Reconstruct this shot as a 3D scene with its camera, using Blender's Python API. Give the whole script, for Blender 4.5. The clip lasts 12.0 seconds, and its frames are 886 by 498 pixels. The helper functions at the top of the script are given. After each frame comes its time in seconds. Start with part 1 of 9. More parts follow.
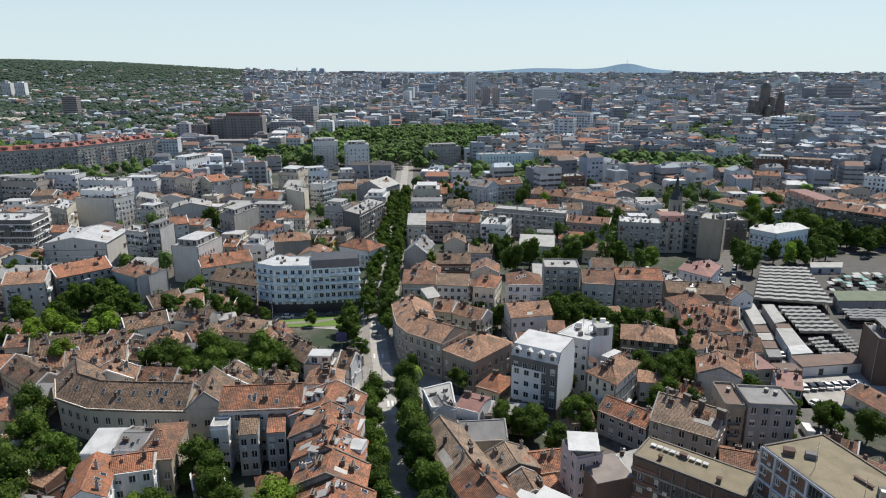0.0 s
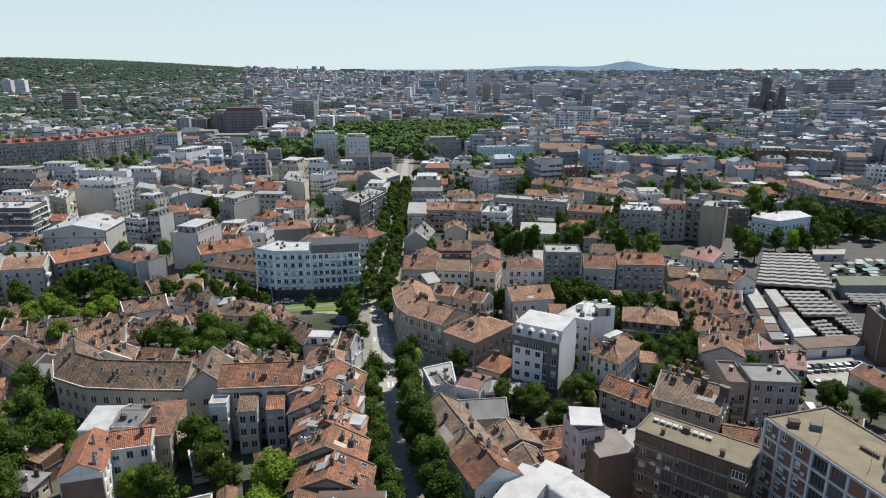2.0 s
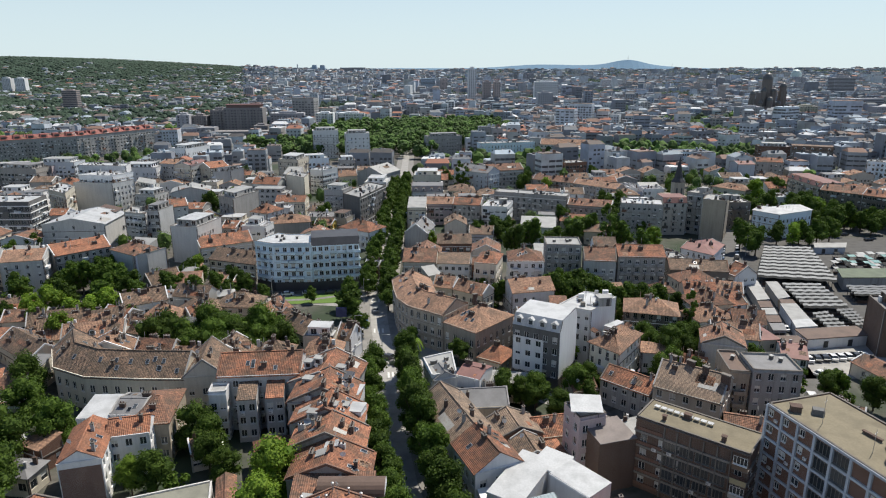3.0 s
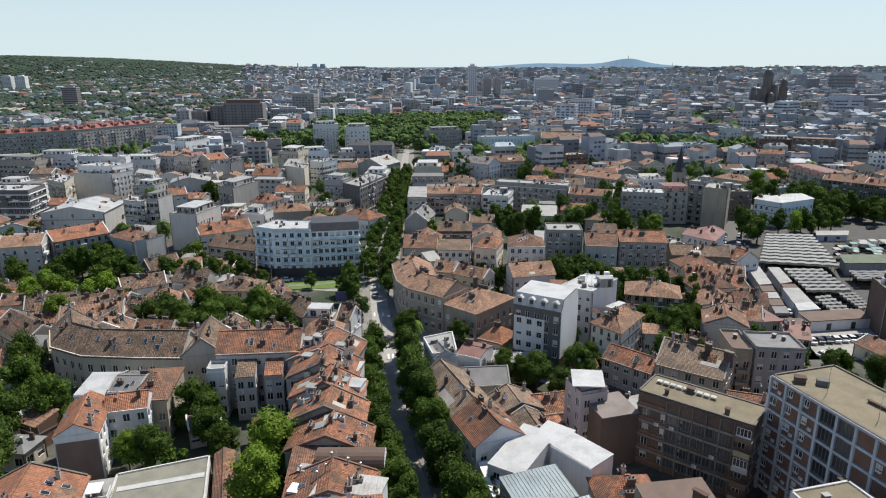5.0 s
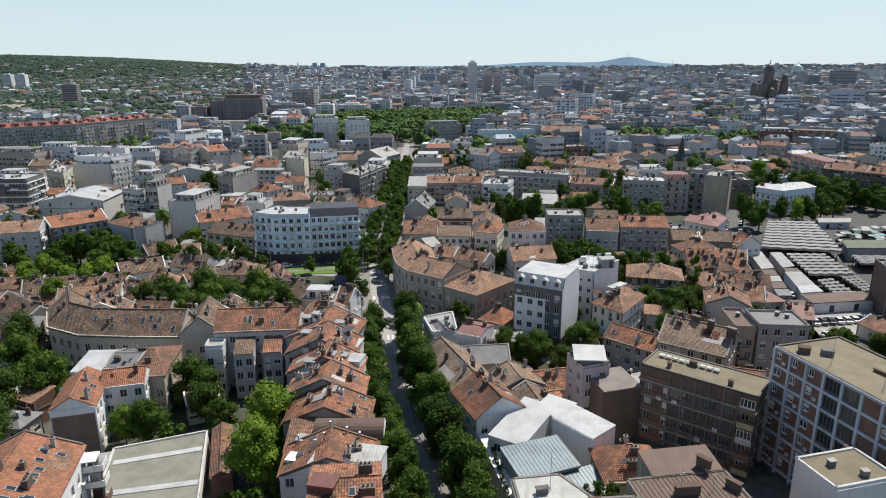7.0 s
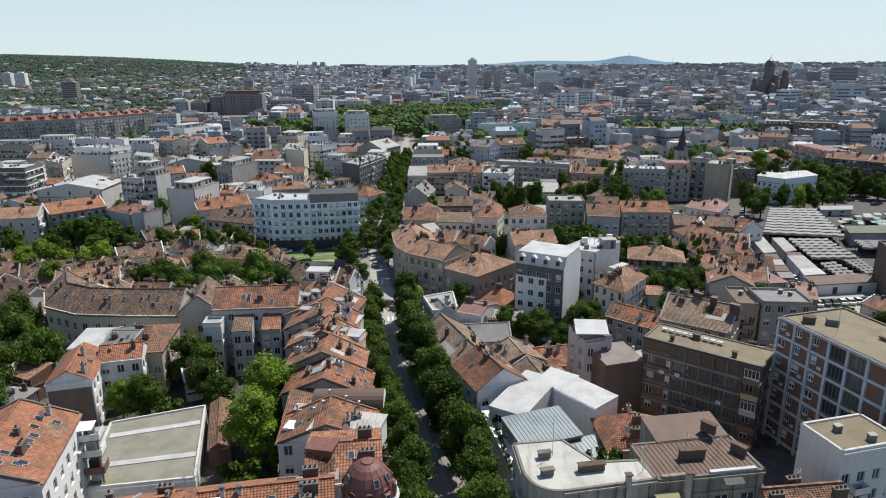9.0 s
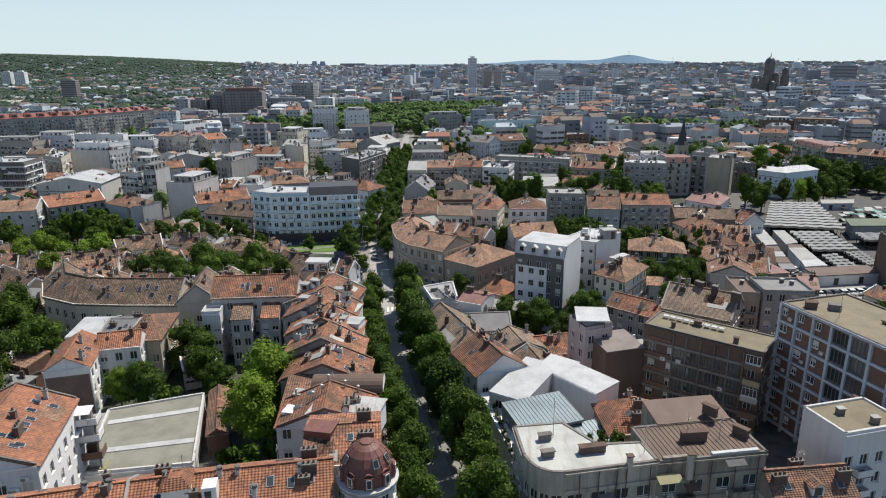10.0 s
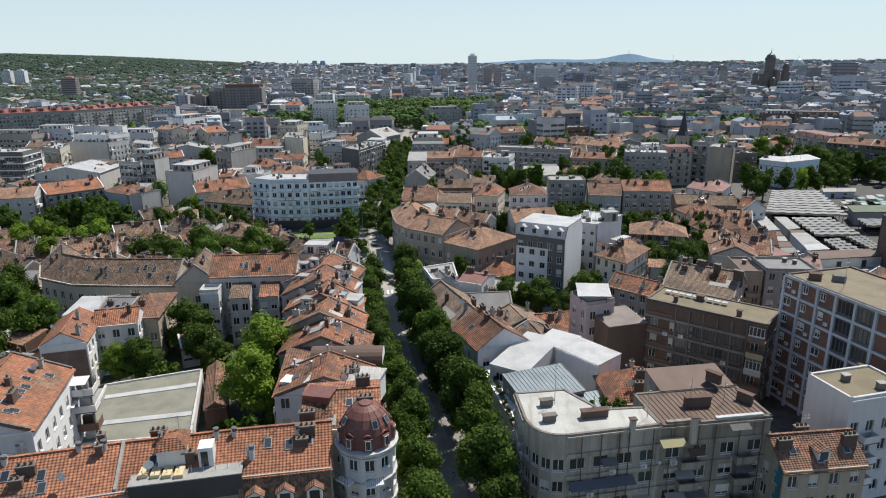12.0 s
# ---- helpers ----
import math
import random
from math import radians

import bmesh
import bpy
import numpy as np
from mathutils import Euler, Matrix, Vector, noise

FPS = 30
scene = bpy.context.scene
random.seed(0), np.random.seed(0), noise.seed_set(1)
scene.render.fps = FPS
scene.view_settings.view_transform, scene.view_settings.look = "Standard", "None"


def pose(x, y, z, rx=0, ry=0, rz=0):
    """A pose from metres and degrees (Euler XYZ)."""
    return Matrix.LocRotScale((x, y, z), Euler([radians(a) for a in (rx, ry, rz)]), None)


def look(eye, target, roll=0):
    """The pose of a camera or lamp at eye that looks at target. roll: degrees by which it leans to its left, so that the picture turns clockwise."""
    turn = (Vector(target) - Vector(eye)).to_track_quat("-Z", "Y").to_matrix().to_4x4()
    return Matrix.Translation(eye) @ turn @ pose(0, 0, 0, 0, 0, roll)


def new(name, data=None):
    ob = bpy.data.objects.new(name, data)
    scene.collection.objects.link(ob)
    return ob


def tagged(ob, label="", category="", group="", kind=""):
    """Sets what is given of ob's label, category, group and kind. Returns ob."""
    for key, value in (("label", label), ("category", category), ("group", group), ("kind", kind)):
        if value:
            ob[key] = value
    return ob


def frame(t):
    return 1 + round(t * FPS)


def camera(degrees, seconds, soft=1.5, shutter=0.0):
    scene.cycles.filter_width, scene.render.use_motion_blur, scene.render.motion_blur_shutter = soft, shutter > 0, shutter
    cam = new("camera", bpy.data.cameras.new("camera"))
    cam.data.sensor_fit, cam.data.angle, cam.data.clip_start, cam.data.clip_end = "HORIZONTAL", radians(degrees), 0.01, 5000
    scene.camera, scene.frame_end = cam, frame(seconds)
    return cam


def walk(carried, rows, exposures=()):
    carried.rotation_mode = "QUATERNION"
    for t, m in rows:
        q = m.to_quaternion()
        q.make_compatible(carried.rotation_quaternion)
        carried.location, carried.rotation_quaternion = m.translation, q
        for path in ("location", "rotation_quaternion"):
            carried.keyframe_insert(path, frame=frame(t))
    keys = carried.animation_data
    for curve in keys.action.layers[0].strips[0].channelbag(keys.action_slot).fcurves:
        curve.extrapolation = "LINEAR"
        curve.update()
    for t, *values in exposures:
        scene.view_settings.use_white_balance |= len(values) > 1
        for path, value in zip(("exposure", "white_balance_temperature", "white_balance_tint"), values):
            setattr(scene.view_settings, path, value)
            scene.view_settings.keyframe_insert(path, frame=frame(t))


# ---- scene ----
cam = camera(69.1, 12.0, soft=1.1)
METRES, EYE, TILT, LEAN, TURN = 30.0, 85.0, -15.6, 0.0, 0.0
ROWS = [
    (0.0, 0.0, 0.0, 0.0, 0.0, 0.0, -0.0),
    (0.5, 0.0004, 0.0115, -0.0409, 0.01, -0.01, 0.01),
    (1.0, 0.0006, 0.0224, -0.0835, 0.03, -0.04, 0.03),
    (1.5, 0.0007, 0.0311, -0.1219, 0.05, -0.09, 0.04),
    (2.0, 0.0019, 0.0432, -0.1653, 0.06, -0.11, 0.06),
    (2.5, 0.0039, 0.0523, -0.204, 0.09, -0.15, 0.07),
    (3.0, 0.0034, 0.0629, -0.2468, 0.09, -0.19, 0.1),
    (5.0, 0.0046, 0.1007, -0.4123, 0.13, -0.22, 0.14),
    (5.5, 0.0052, 0.1116, -0.4507, 0.14, -0.23, 0.15),
    (6.0, 0.0066, 0.1217, -0.4935, 0.15, -0.26, 0.18),
    (6.5, 0.0075, 0.1318, -0.5347, 0.16, -0.27, 0.2),
    (7.0, 0.0074, 0.1416, -0.5774, 0.17, -0.26, 0.23),
    (9.0, 0.0065, 0.1821, -0.7414, 0.19, -0.28, 0.33),
    (9.5, 0.0073, 0.1917, -0.7793, 0.2, -0.29, 0.34),
    (10.0, 0.008, 0.2031, -0.8201, 0.2, -0.31, 0.36),
    (10.5, 0.0081, 0.2123, -0.8591, 0.2, -0.34, 0.38),
    (11.0, 0.0085, 0.2212, -0.899, 0.22, -0.33, 0.4),
    (11.5, 0.0086, 0.2293, -0.9339, 0.22, -0.33, 0.43),
    (12.0, 0.0085, 0.2379, -0.971, 0.23, -0.31, 0.44),
]
walk(cam, [(t, pose(0, 0, EYE, TILT, LEAN, TURN) @ pose(METRES * x, METRES * y, METRES * z, 90 + pitch, roll, yaw)) for t, x, y, z, yaw, pitch, roll in ROWS], exposures=[(0.0, 0.10, 6600, 10), (12.0, 0.10, 6600, 10)])

# ---- light ----
SUN_AZ, SUN_EL = 43.0, 59.0      # degrees to the right of straight ahead, and above the horizon
world = bpy.data.worlds.new("sky")
scene.world = world
world.use_nodes = True
wn = world.node_tree.nodes
sky = wn.new("ShaderNodeTexSky")
sky.sky_type, sky.sun_disc = "NISHITA", False
sky.sun_elevation, sky.sun_rotation = radians(SUN_EL), radians(SUN_AZ)
sky.altitude, sky.air_density, sky.dust_density, sky.ozone_density = 300, 0.9, 0.2, 3.5
wn["Background"].inputs[1].default_value = 0.107
haze = wn.new("ShaderNodeMix")       # summer haze: the sky is pale all over
haze.data_type = "RGBA"
haze.inputs[7].default_value = (5.9, 7.15, 7.65, 1.0)
up = wn.new("ShaderNodeTexCoord")
part_z = wn.new("ShaderNodeSeparateXYZ")
thick = wn.new("ShaderNodeMapRange")     # thick near the horizon, thin overhead
thick.interpolation_type = "SMOOTHSTEP"
for i, v in ((1, -0.02), (2, 0.40), (3, 0.90), (4, 0.04)):
    thick.inputs[i].default_value = v
world.node_tree.links.new(up.outputs["Generated"], part_z.inputs[0])
world.node_tree.links.new(part_z.outputs[2], thick.inputs[0])
world.node_tree.links.new(thick.outputs[0], haze.inputs[0])
world.node_tree.links.new(sky.outputs[0], haze.inputs[6])
world.node_tree.links.new(haze.outputs[2], wn["Background"].inputs[0])
sun = new("sun", bpy.data.lights.new("sun", "SUN"))
sun.data.energy, sun.data.angle, sun.data.color = 5.0, radians(0.55), (1.0, 0.945, 0.84)
sun_way = Vector((math.sin(radians(SUN_AZ)) * math.cos(radians(SUN_EL)), math.cos(radians(SUN_AZ)) * math.cos(radians(SUN_EL)), math.sin(radians(SUN_EL))))
sun.matrix_world = look(sun_way * 300, (0, 0, 0))

# ---- materials ----
def nodes_of(name):
    m = bpy.data.materials.new(name)
    m.use_nodes = True
    t = m.node_tree
    return m, t.nodes, t.links, t.nodes["Principled BSDF"]


def rgb(c):
    return (c[0], c[1], c[2], 1.0)


def mixc(n, l, fac, a, b, mode="MIX"):
    k = n.new("ShaderNodeMix")
    k.data_type, k.blend_type = "RGBA", mode
    for sock, v in ((k.inputs[0], fac), (k.inputs[6], a), (k.inputs[7], b)):
        if isinstance(v, (tuple, list)):
            sock.default_value = rgb(v)
        elif isinstance(v, (int, float)):
            sock.default_value = v
        else:
            l.new(v, sock)
    return k.outputs[2]


def noise_out(n, l, scale, stretch=(1, 1, 1), detail=4.0, lo=0.35, hi=0.65):
    co = n.new("ShaderNodeNewGeometry").outputs["Position"]
    mp = n.new("ShaderNodeMapping")
    mp.inputs["Scale"].default_value = stretch
    l.new(co, mp.inputs["Vector"])
    t = n.new("ShaderNodeTexNoise")
    t.inputs["Scale"].default_value, t.inputs["Detail"].default_value = scale, detail
    l.new(mp.outputs[0], t.inputs["Vector"])
    r = n.new("ShaderNodeMapRange")
    r.inputs[1].default_value, r.inputs[2].default_value = lo, hi
    l.new(t.outputs[0], r.inputs[0])
    return r.outputs[0]


def vary(n, l, col, amount, island=False):
    """Brighter or darker from object to object, or from island to island."""
    o = n.new("ShaderNodeNewGeometry").outputs["Random Per Island"] if island else n.new("ShaderNodeObjectInfo").outputs["Random"]
    r = n.new("ShaderNodeMapRange")
    r.inputs[3].default_value, r.inputs[4].default_value = 1 - amount, 1 + amount
    l.new(o, r.inputs[0])
    k = n.new("ShaderNodeVectorMath")
    k.operation = "SCALE"
    l.new(col, k.inputs[0])
    l.new(r.outputs[0], k.inputs[3])
    return k.outputs[0]


def bump(n, l, b, height, strength, dist):
    k = n.new("ShaderNodeBump")
    k.inputs["Strength"].default_value, k.inputs["Distance"].default_value = strength, dist
    l.new(height, k.inputs["Height"])
    l.new(k.outputs[0], b.inputs["Normal"])


MATS = {}


def plaster(c, dirt=0.45, rough=0.9, dark=None, name="plaster"):
    """Painted render with rain streaks, patches and grain."""
    key = ("plaster", tuple(c), dirt, name)
    if key not in MATS:
        m, n, l, b = nodes_of(name)
        d = dark or tuple(v * 0.55 for v in c)
        streak = noise_out(n, l, 0.9, (1.6, 1.6, 0.12), 5, 0.45, 0.75)
        patch = noise_out(n, l, 0.22, (1, 1, 1), 6, 0.4, 0.72)
        k = n.new("ShaderNodeMath")
        k.operation = "MULTIPLY_ADD"
        l.new(streak, k.inputs[0])
        k.inputs[1].default_value = dirt * 0.75
        k2 = n.new("ShaderNodeMath")
        k2.operation, k2.inputs[1].default_value = "MULTIPLY", dirt * 0.42
        l.new(patch, k2.inputs[0])
        l.new(k2.outputs[0], k.inputs[2])
        k.use_clamp = True
        grain = noise_out(n, l, 6.0, (1, 1, 1), 3, 0.3, 0.7)
        col = mixc(n, l, k.outputs[0], c, d)
        col = mixc(n, l, 0.10, col, grain, "OVERLAY")
        l.new(vary(n, l, col, 0.13), b.inputs["Base Color"])
        b.inputs["Roughness"].default_value = rough
        bump(n, l, b, grain, 0.25, 0.02)
        MATS[key] = m
    return MATS[key]


def tiles(c, c2, moss=(0.085, 0.066, 0.048), wear=0.6, rough=0.85, name="roof_tiles", island=False):
    """Clay tiles: courses that follow the slope's height, single tiles darker or lighter, moss and soot in patches."""
    key = ("tiles", tuple(c), wear, name)
    if key not in MATS:
        m, n, l, b = nodes_of(name)
        pos = n.new("ShaderNodeNewGeometry").outputs["Position"]
        sep = n.new("ShaderNodeSeparateXYZ")
        l.new(pos, sep.inputs[0])
        course = n.new("ShaderNodeMath")
        course.operation, course.inputs[1].default_value = "MULTIPLY", 40.0
        l.new(sep.outputs[2], course.inputs[0])
        s = n.new("ShaderNodeMath")
        s.operation = "SINE"
        l.new(course.outputs[0], s.inputs[0])
        vor = n.new("ShaderNodeTexVoronoi")
        vor.inputs["Scale"].default_value = 2.6
        l.new(pos, vor.inputs["Vector"])
        bw = n.new("ShaderNodeSeparateColor")
        l.new(vor.outputs["Color"], bw.inputs[0])
        old = noise_out(n, l, 0.33, (1, 1, 1), 7, 0.42, 0.66)
        fine = noise_out(n, l, 2.6, (1, 1, 1), 4, 0.3, 0.75)
        k = n.new("ShaderNodeMath")
        k.operation, k.inputs[1].default_value = "MULTIPLY", wear
        l.new(old, k.inputs[0])
        col = mixc(n, l, bw.outputs[0], c, c2)
        col = mixc(n, l, k.outputs[0], col, moss)
        k3 = n.new("ShaderNodeMath")
        k3.operation, k3.inputs[1].default_value = "MULTIPLY", 0.35
        l.new(fine, k3.inputs[0])
        col = mixc(n, l, k3.outputs[0], col, tuple(v * 0.5 for v in c2))
        l.new(vary(n, l, col, 0.16, island), b.inputs["Base Color"])
        b.inputs["Roughness"].default_value = rough
        nrm = n.new("ShaderNodeNewGeometry").outputs["True Normal"]
        cr = n.new("ShaderNodeVectorMath")
        cr.operation, cr.inputs[1].default_value = "CROSS_PRODUCT", (0, 0, 1)
        l.new(nrm, cr.inputs[0])
        nz = n.new("ShaderNodeVectorMath")
        nz.operation = "NORMALIZE"
        l.new(cr.outputs[0], nz.inputs[0])
        dt = n.new("ShaderNodeVectorMath")
        dt.operation = "DOT_PRODUCT"
        l.new(nz.outputs[0], dt.inputs[0])
        l.new(pos, dt.inputs[1])
        rib = n.new("ShaderNodeMath")
        rib.operation, rib.inputs[1].default_value = "MULTIPLY", 17.0
        l.new(dt.outputs["Value"], rib.inputs[0])
        rs = n.new("ShaderNodeMath")
        rs.operation = "SINE"
        l.new(rib.outputs[0], rs.inputs[0])
        both = n.new("ShaderNodeMath")
        both.operation = "MULTIPLY_ADD"
        both.inputs[1].default_value = 1.6
        l.new(rs.outputs[0], both.inputs[0])
        l.new(s.outputs[0], both.inputs[2])
        bump(n, l, b, both.outputs[0], 0.65, 0.042)
        MATS[key] = m
    return MATS[key]


def sheet(c, rough=0.45, metal=0.3, rust=0.0, rib=None, name="sheet_metal"):
    """Roofing sheet, bitumen or membrane, weathered, with seams where it has them."""
    key = ("sheet", tuple(c), rough, rust, rib, name)
    if key not in MATS:
        m, n, l, b = nodes_of(name)
        patch = noise_out(n, l, 0.35, (1, 1, 1), 6, 0.42, 0.7)
        fine = noise_out(n, l, 3.0, (1, 1, 1), 5, 0.4, 0.75)
        col = mixc(n, l, patch, c, tuple(v * 0.72 for v in c))
        k = n.new("ShaderNodeMath")
        k.operation, k.inputs[1].default_value = "MULTIPLY", 0.35 + rust
        k.use_clamp = True
        l.new(fine, k.inputs[0])
        col = mixc(n, l, k.outputs[0], col, (0.20, 0.11, 0.06) if rust else tuple(v * 0.55 for v in c))
        if rib:
            streak = noise_out(n, l, 1.0, rib, 5, 0.5, 0.82)
            k5 = n.new("ShaderNodeMath")
            k5.operation, k5.inputs[1].default_value = "MULTIPLY", 0.75
            l.new(streak, k5.inputs[0])
            col = mixc(n, l, k5.outputs[0], col, (0.23, 0.15, 0.105))
        l.new(vary(n, l, col, 0.06), b.inputs["Base Color"])
        b.inputs["Roughness"].default_value, b.inputs["Metallic"].default_value = rough, metal
        bump(n, l, b, fine, 0.15, 0.03)
        MATS[key] = m
    return MATS[key]


def brick(c, c2, mortar=(0.35, 0.32, 0.28), name="brickwork"):
    key = ("brick", tuple(c), name)
    if key not in MATS:
        m, n, l, b = nodes_of(name)
        pos = n.new("ShaderNodeNewGeometry").outputs["Position"]
        sep = n.new("ShaderNodeSeparateXYZ")
        l.new(pos, sep.inputs[0])
        add = n.new("ShaderNodeMath")
        l.new(sep.outputs[0], add.inputs[0])
        l.new(sep.outputs[1], add.inputs[1])
        com = n.new("ShaderNodeCombineXYZ")
        l.new(add.outputs[0], com.inputs[0])
        l.new(sep.outputs[2], com.inputs[1])
        t = n.new("ShaderNodeTexBrick")
        t.inputs["Scale"].default_value = 4.0
        t.inputs["Color1"].default_value, t.inputs["Color2"].default_value, t.inputs["Mortar"].default_value = rgb(c), rgb(c2), rgb(mortar)
        l.new(com.outputs[0], t.inputs["Vector"])
        patch = noise_out(n, l, 0.4, (1, 1, 0.5), 6, 0.4, 0.75)
        k = n.new("ShaderNodeMath")
        k.operation, k.inputs[1].default_value = "MULTIPLY", 0.6
        l.new(patch, k.inputs[0])
        col = mixc(n, l, k.outputs[0], t.outputs[0], tuple(v * 0.55 for v in c))
        l.new(vary(n, l, col, 0.08), b.inputs["Base Color"])
        b.inputs["Roughness"].default_value = 0.9
        MATS[key] = m
    return MATS[key]


def plain(name, c, rough=0.6, metal=0.0, amount=0.0, island=False):
    key = ("plain", name, tuple(c))
    if key not in MATS:
        m, n, l, b = nodes_of(name)
        g = noise_out(n, l, 1.7, (1, 1, 1), 5, 0.3, 0.7)
        k = n.new("ShaderNodeMath")
        k.operation, k.inputs[1].default_value = "MULTIPLY", 0.45
        l.new(g, k.inputs[0])
        col = mixc(n, l, k.outputs[0], c, tuple(v * 0.72 for v in c))
        if amount:
            col = vary(n, l, col, amount, island)
        l.new(col, b.inputs["Base Color"])
        b.inputs["Roughness"].default_value, b.inputs["Metallic"].default_value = rough, metal
        MATS[key] = m
    return MATS[key]


def leaf_material(name, c, c2):
    m, n, l, b = nodes_of(name)
    isl = n.new("ShaderNodeNewGeometry").outputs["Random Per Island"]
    col = mixc(n, l, isl, c, c2)
    col = vary(n, l, col, 0.28)
    l.new(col, b.inputs["Base Color"])
    b.inputs["Roughness"].default_value, b.inputs["Specular IOR Level"].default_value = 0.75, 0.2
    tr = n.new("ShaderNodeBsdfTranslucent")
    bright = mixc(n, l, 1.0, col, (1.0, 1.15, 0.45), "MULTIPLY")
    l.new(bright, tr.inputs[0])
    mx = n.new("ShaderNodeMixShader")
    mx.inputs[0].default_value = 0.28
    l.new(b.outputs[0], mx.inputs[1])
    l.new(tr.outputs[0], mx.inputs[2])
    l.new(mx.outputs[0], n["Material Output"].inputs["Surface"])
    return m


def glass_material(name, c, rough=0.08):
    m, n, l, b = nodes_of(name)
    o = n.new("ShaderNodeObjectInfo").outputs["Random"]
    col = mixc(n, l, o, c, tuple(v * 2.6 + 0.01 for v in c))
    l.new(col, b.inputs["Base Color"])
    b.inputs["Roughness"].default_value = rough
    b.inputs["Specular IOR Level"].default_value = 0.6
    return m


def palette_material(name, cols, rough=0.85):
    """Each separate piece takes one colour of a short palette."""
    m, n, l, b = nodes_of(name)
    isl = n.new("ShaderNodeNewGeometry").outputs["Random Per Island"]
    ramp = n.new("ShaderNodeValToRGB")
    ramp.color_ramp.interpolation = "CONSTANT"
    els = ramp.color_ramp.elements
    els[0].color, els[1].color = rgb(cols[0]), rgb(cols[-1])
    els[1].position = 1 - 1 / len(cols)
    for i in range(1, len(cols) - 1):
        e = els.new(i / len(cols))
        e.color = rgb(cols[i])
    l.new(isl, ramp.inputs[0])
    g = noise_out(n, l, 0.15, (1, 1, 1), 5, 0.3, 0.7)
    k = n.new("ShaderNodeMath")
    k.operation, k.inputs[1].default_value = "MULTIPLY", 0.4
    l.new(g, k.inputs[0])
    col = mixc(n, l, k.outputs[0], ramp.outputs[0], (0.12, 0.10, 0.08))
    l.new(col, b.inputs["Base Color"])
    b.inputs["Roughness"].default_value = rough
    return m


ORANGE = tiles((0.50, 0.215, 0.118), (0.19, 0.085, 0.055), wear=0.8, name="orange_roof_tiles")
NEWORANGE = tiles((0.47, 0.200, 0.108), (0.26, 0.112, 0.068), wear=0.45, name="new_orange_tiles")
RUSSET = tiles((0.40, 0.195, 0.120), (0.14, 0.080, 0.058), moss=(0.11, 0.082, 0.060), wear=0.8, name="weathered_roof_tiles")
BROWN = tiles((0.35, 0.225, 0.150), (0.095, 0.068, 0.052), moss=(0.10, 0.080, 0.060), wear=0.8, name="old_brown_tiles")
TAN = tiles((0.40, 0.290, 0.205), (0.21, 0.150, 0.112), moss=(0.13, 0.105, 0.082), wear=0.8, name="sun_bleached_tiles")
SALMON = tiles((0.53, 0.305, 0.192), (0.22, 0.130, 0.092), moss=(0.16, 0.110, 0.078), wear=0.7, name="faded_salmon_tiles")
WHITE_ROOF = sheet((0.50, 0.51, 0.515), 0.5, 0.0, name="white_roof_membrane")
GREY_ROOF = sheet((0.20, 0.20, 0.205), 0.7, 0.0, name="grey_roofing_felt")
PALE_ROOF = sheet((0.34, 0.34, 0.33), 0.6, 0.0, name="pale_roof_screed")
DARK_ROOF = sheet((0.07, 0.07, 0.075), 0.5, 0.1, name="dark_bitumen")
SAND_ROOF = sheet((0.22, 0.19, 0.13), 0.9, 0.0, name="gravelled_flat_roof")
BLUE_ROOF = sheet((0.185, 0.235, 0.265), 0.5, 0.2, name="blue_grey_standing_seam")
RUST_ROOF = sheet((0.42, 0.42, 0.40), 0.6, 0.0, rust=0.12, name="rusting_sheet_roof")
BROWN_ROOF = sheet((0.13, 0.085, 0.066), 0.7, 0.1, name="brown_sheet_roof")
PINK_ROOF = sheet((0.23, 0.118, 0.105), 0.7, 0.1, name="faded_red_sheet_roof")
RED_ROOF = sheet((0.30, 0.105, 0.085), 0.7, 0.05, name="red_sheet_roof")
HALL_ROOF = sheet((0.235, 0.235, 0.195), 0.9, 0.0, name="greenish_roofing_felt")
CREAM = plaster((0.62, 0.57, 0.475))
WHITE = plaster((0.76, 0.76, 0.755), 0.30)
YELLOWW = plaster((0.55, 0.40, 0.10), 0.4, name="yellow_render")
LGREY = plaster((0.53, 0.53, 0.525), 0.6)
GREYW = plaster((0.375, 0.367, 0.352), 0.75)
# white render greyed to carry the shade of fronts turned from the sun
SHADE_WHITE = plaster((0.54, 0.535, 0.52), 0.5, name="shade_greyed_white_render")
DGREY = plaster((0.14, 0.14, 0.138), 0.6)
BEIGE = plaster((0.40, 0.345, 0.272), 0.6)
BLUEW = plaster((0.48, 0.52, 0.575), 0.4)
PALEBLUE = plaster((0.65, 0.75, 0.82), 0.3, name="pale_blue_render")
PINKW = plaster((0.52, 0.44, 0.45), 0.35)
STONE = plaster((0.41, 0.365, 0.305), 0.7)
WEATHERED = plaster((0.50, 0.455, 0.39), 0.8, dark=(0.15, 0.13, 0.105), name="weathered_concrete")
SOOTED = plaster((0.33, 0.295, 0.245), 0.85, dark=(0.10, 0.085, 0.07), name="sooted_concrete")
CONCRETE = plaster((0.18, 0.163, 0.145), 0.8)
BRICKW = brick((0.21, 0.105, 0.07), (0.16, 0.08, 0.055), (0.24, 0.2, 0.17))
DBRICK = brick((0.155, 0.095, 0.07), (0.11, 0.07, 0.052), (0.2, 0.175, 0.15))
SLAB_BAND = plaster((0.24, 0.22, 0.195), 0.8, name="stained_concrete_band")
DARKFRAME = plain("dark_frame_paint", (0.15, 0.15, 0.145), 0.5)
FRAMEW = plain("window_frame_paint", (0.72, 0.72, 0.70), 0.5)
GLASS = glass_material("window_glass", (0.020, 0.024, 0.028))
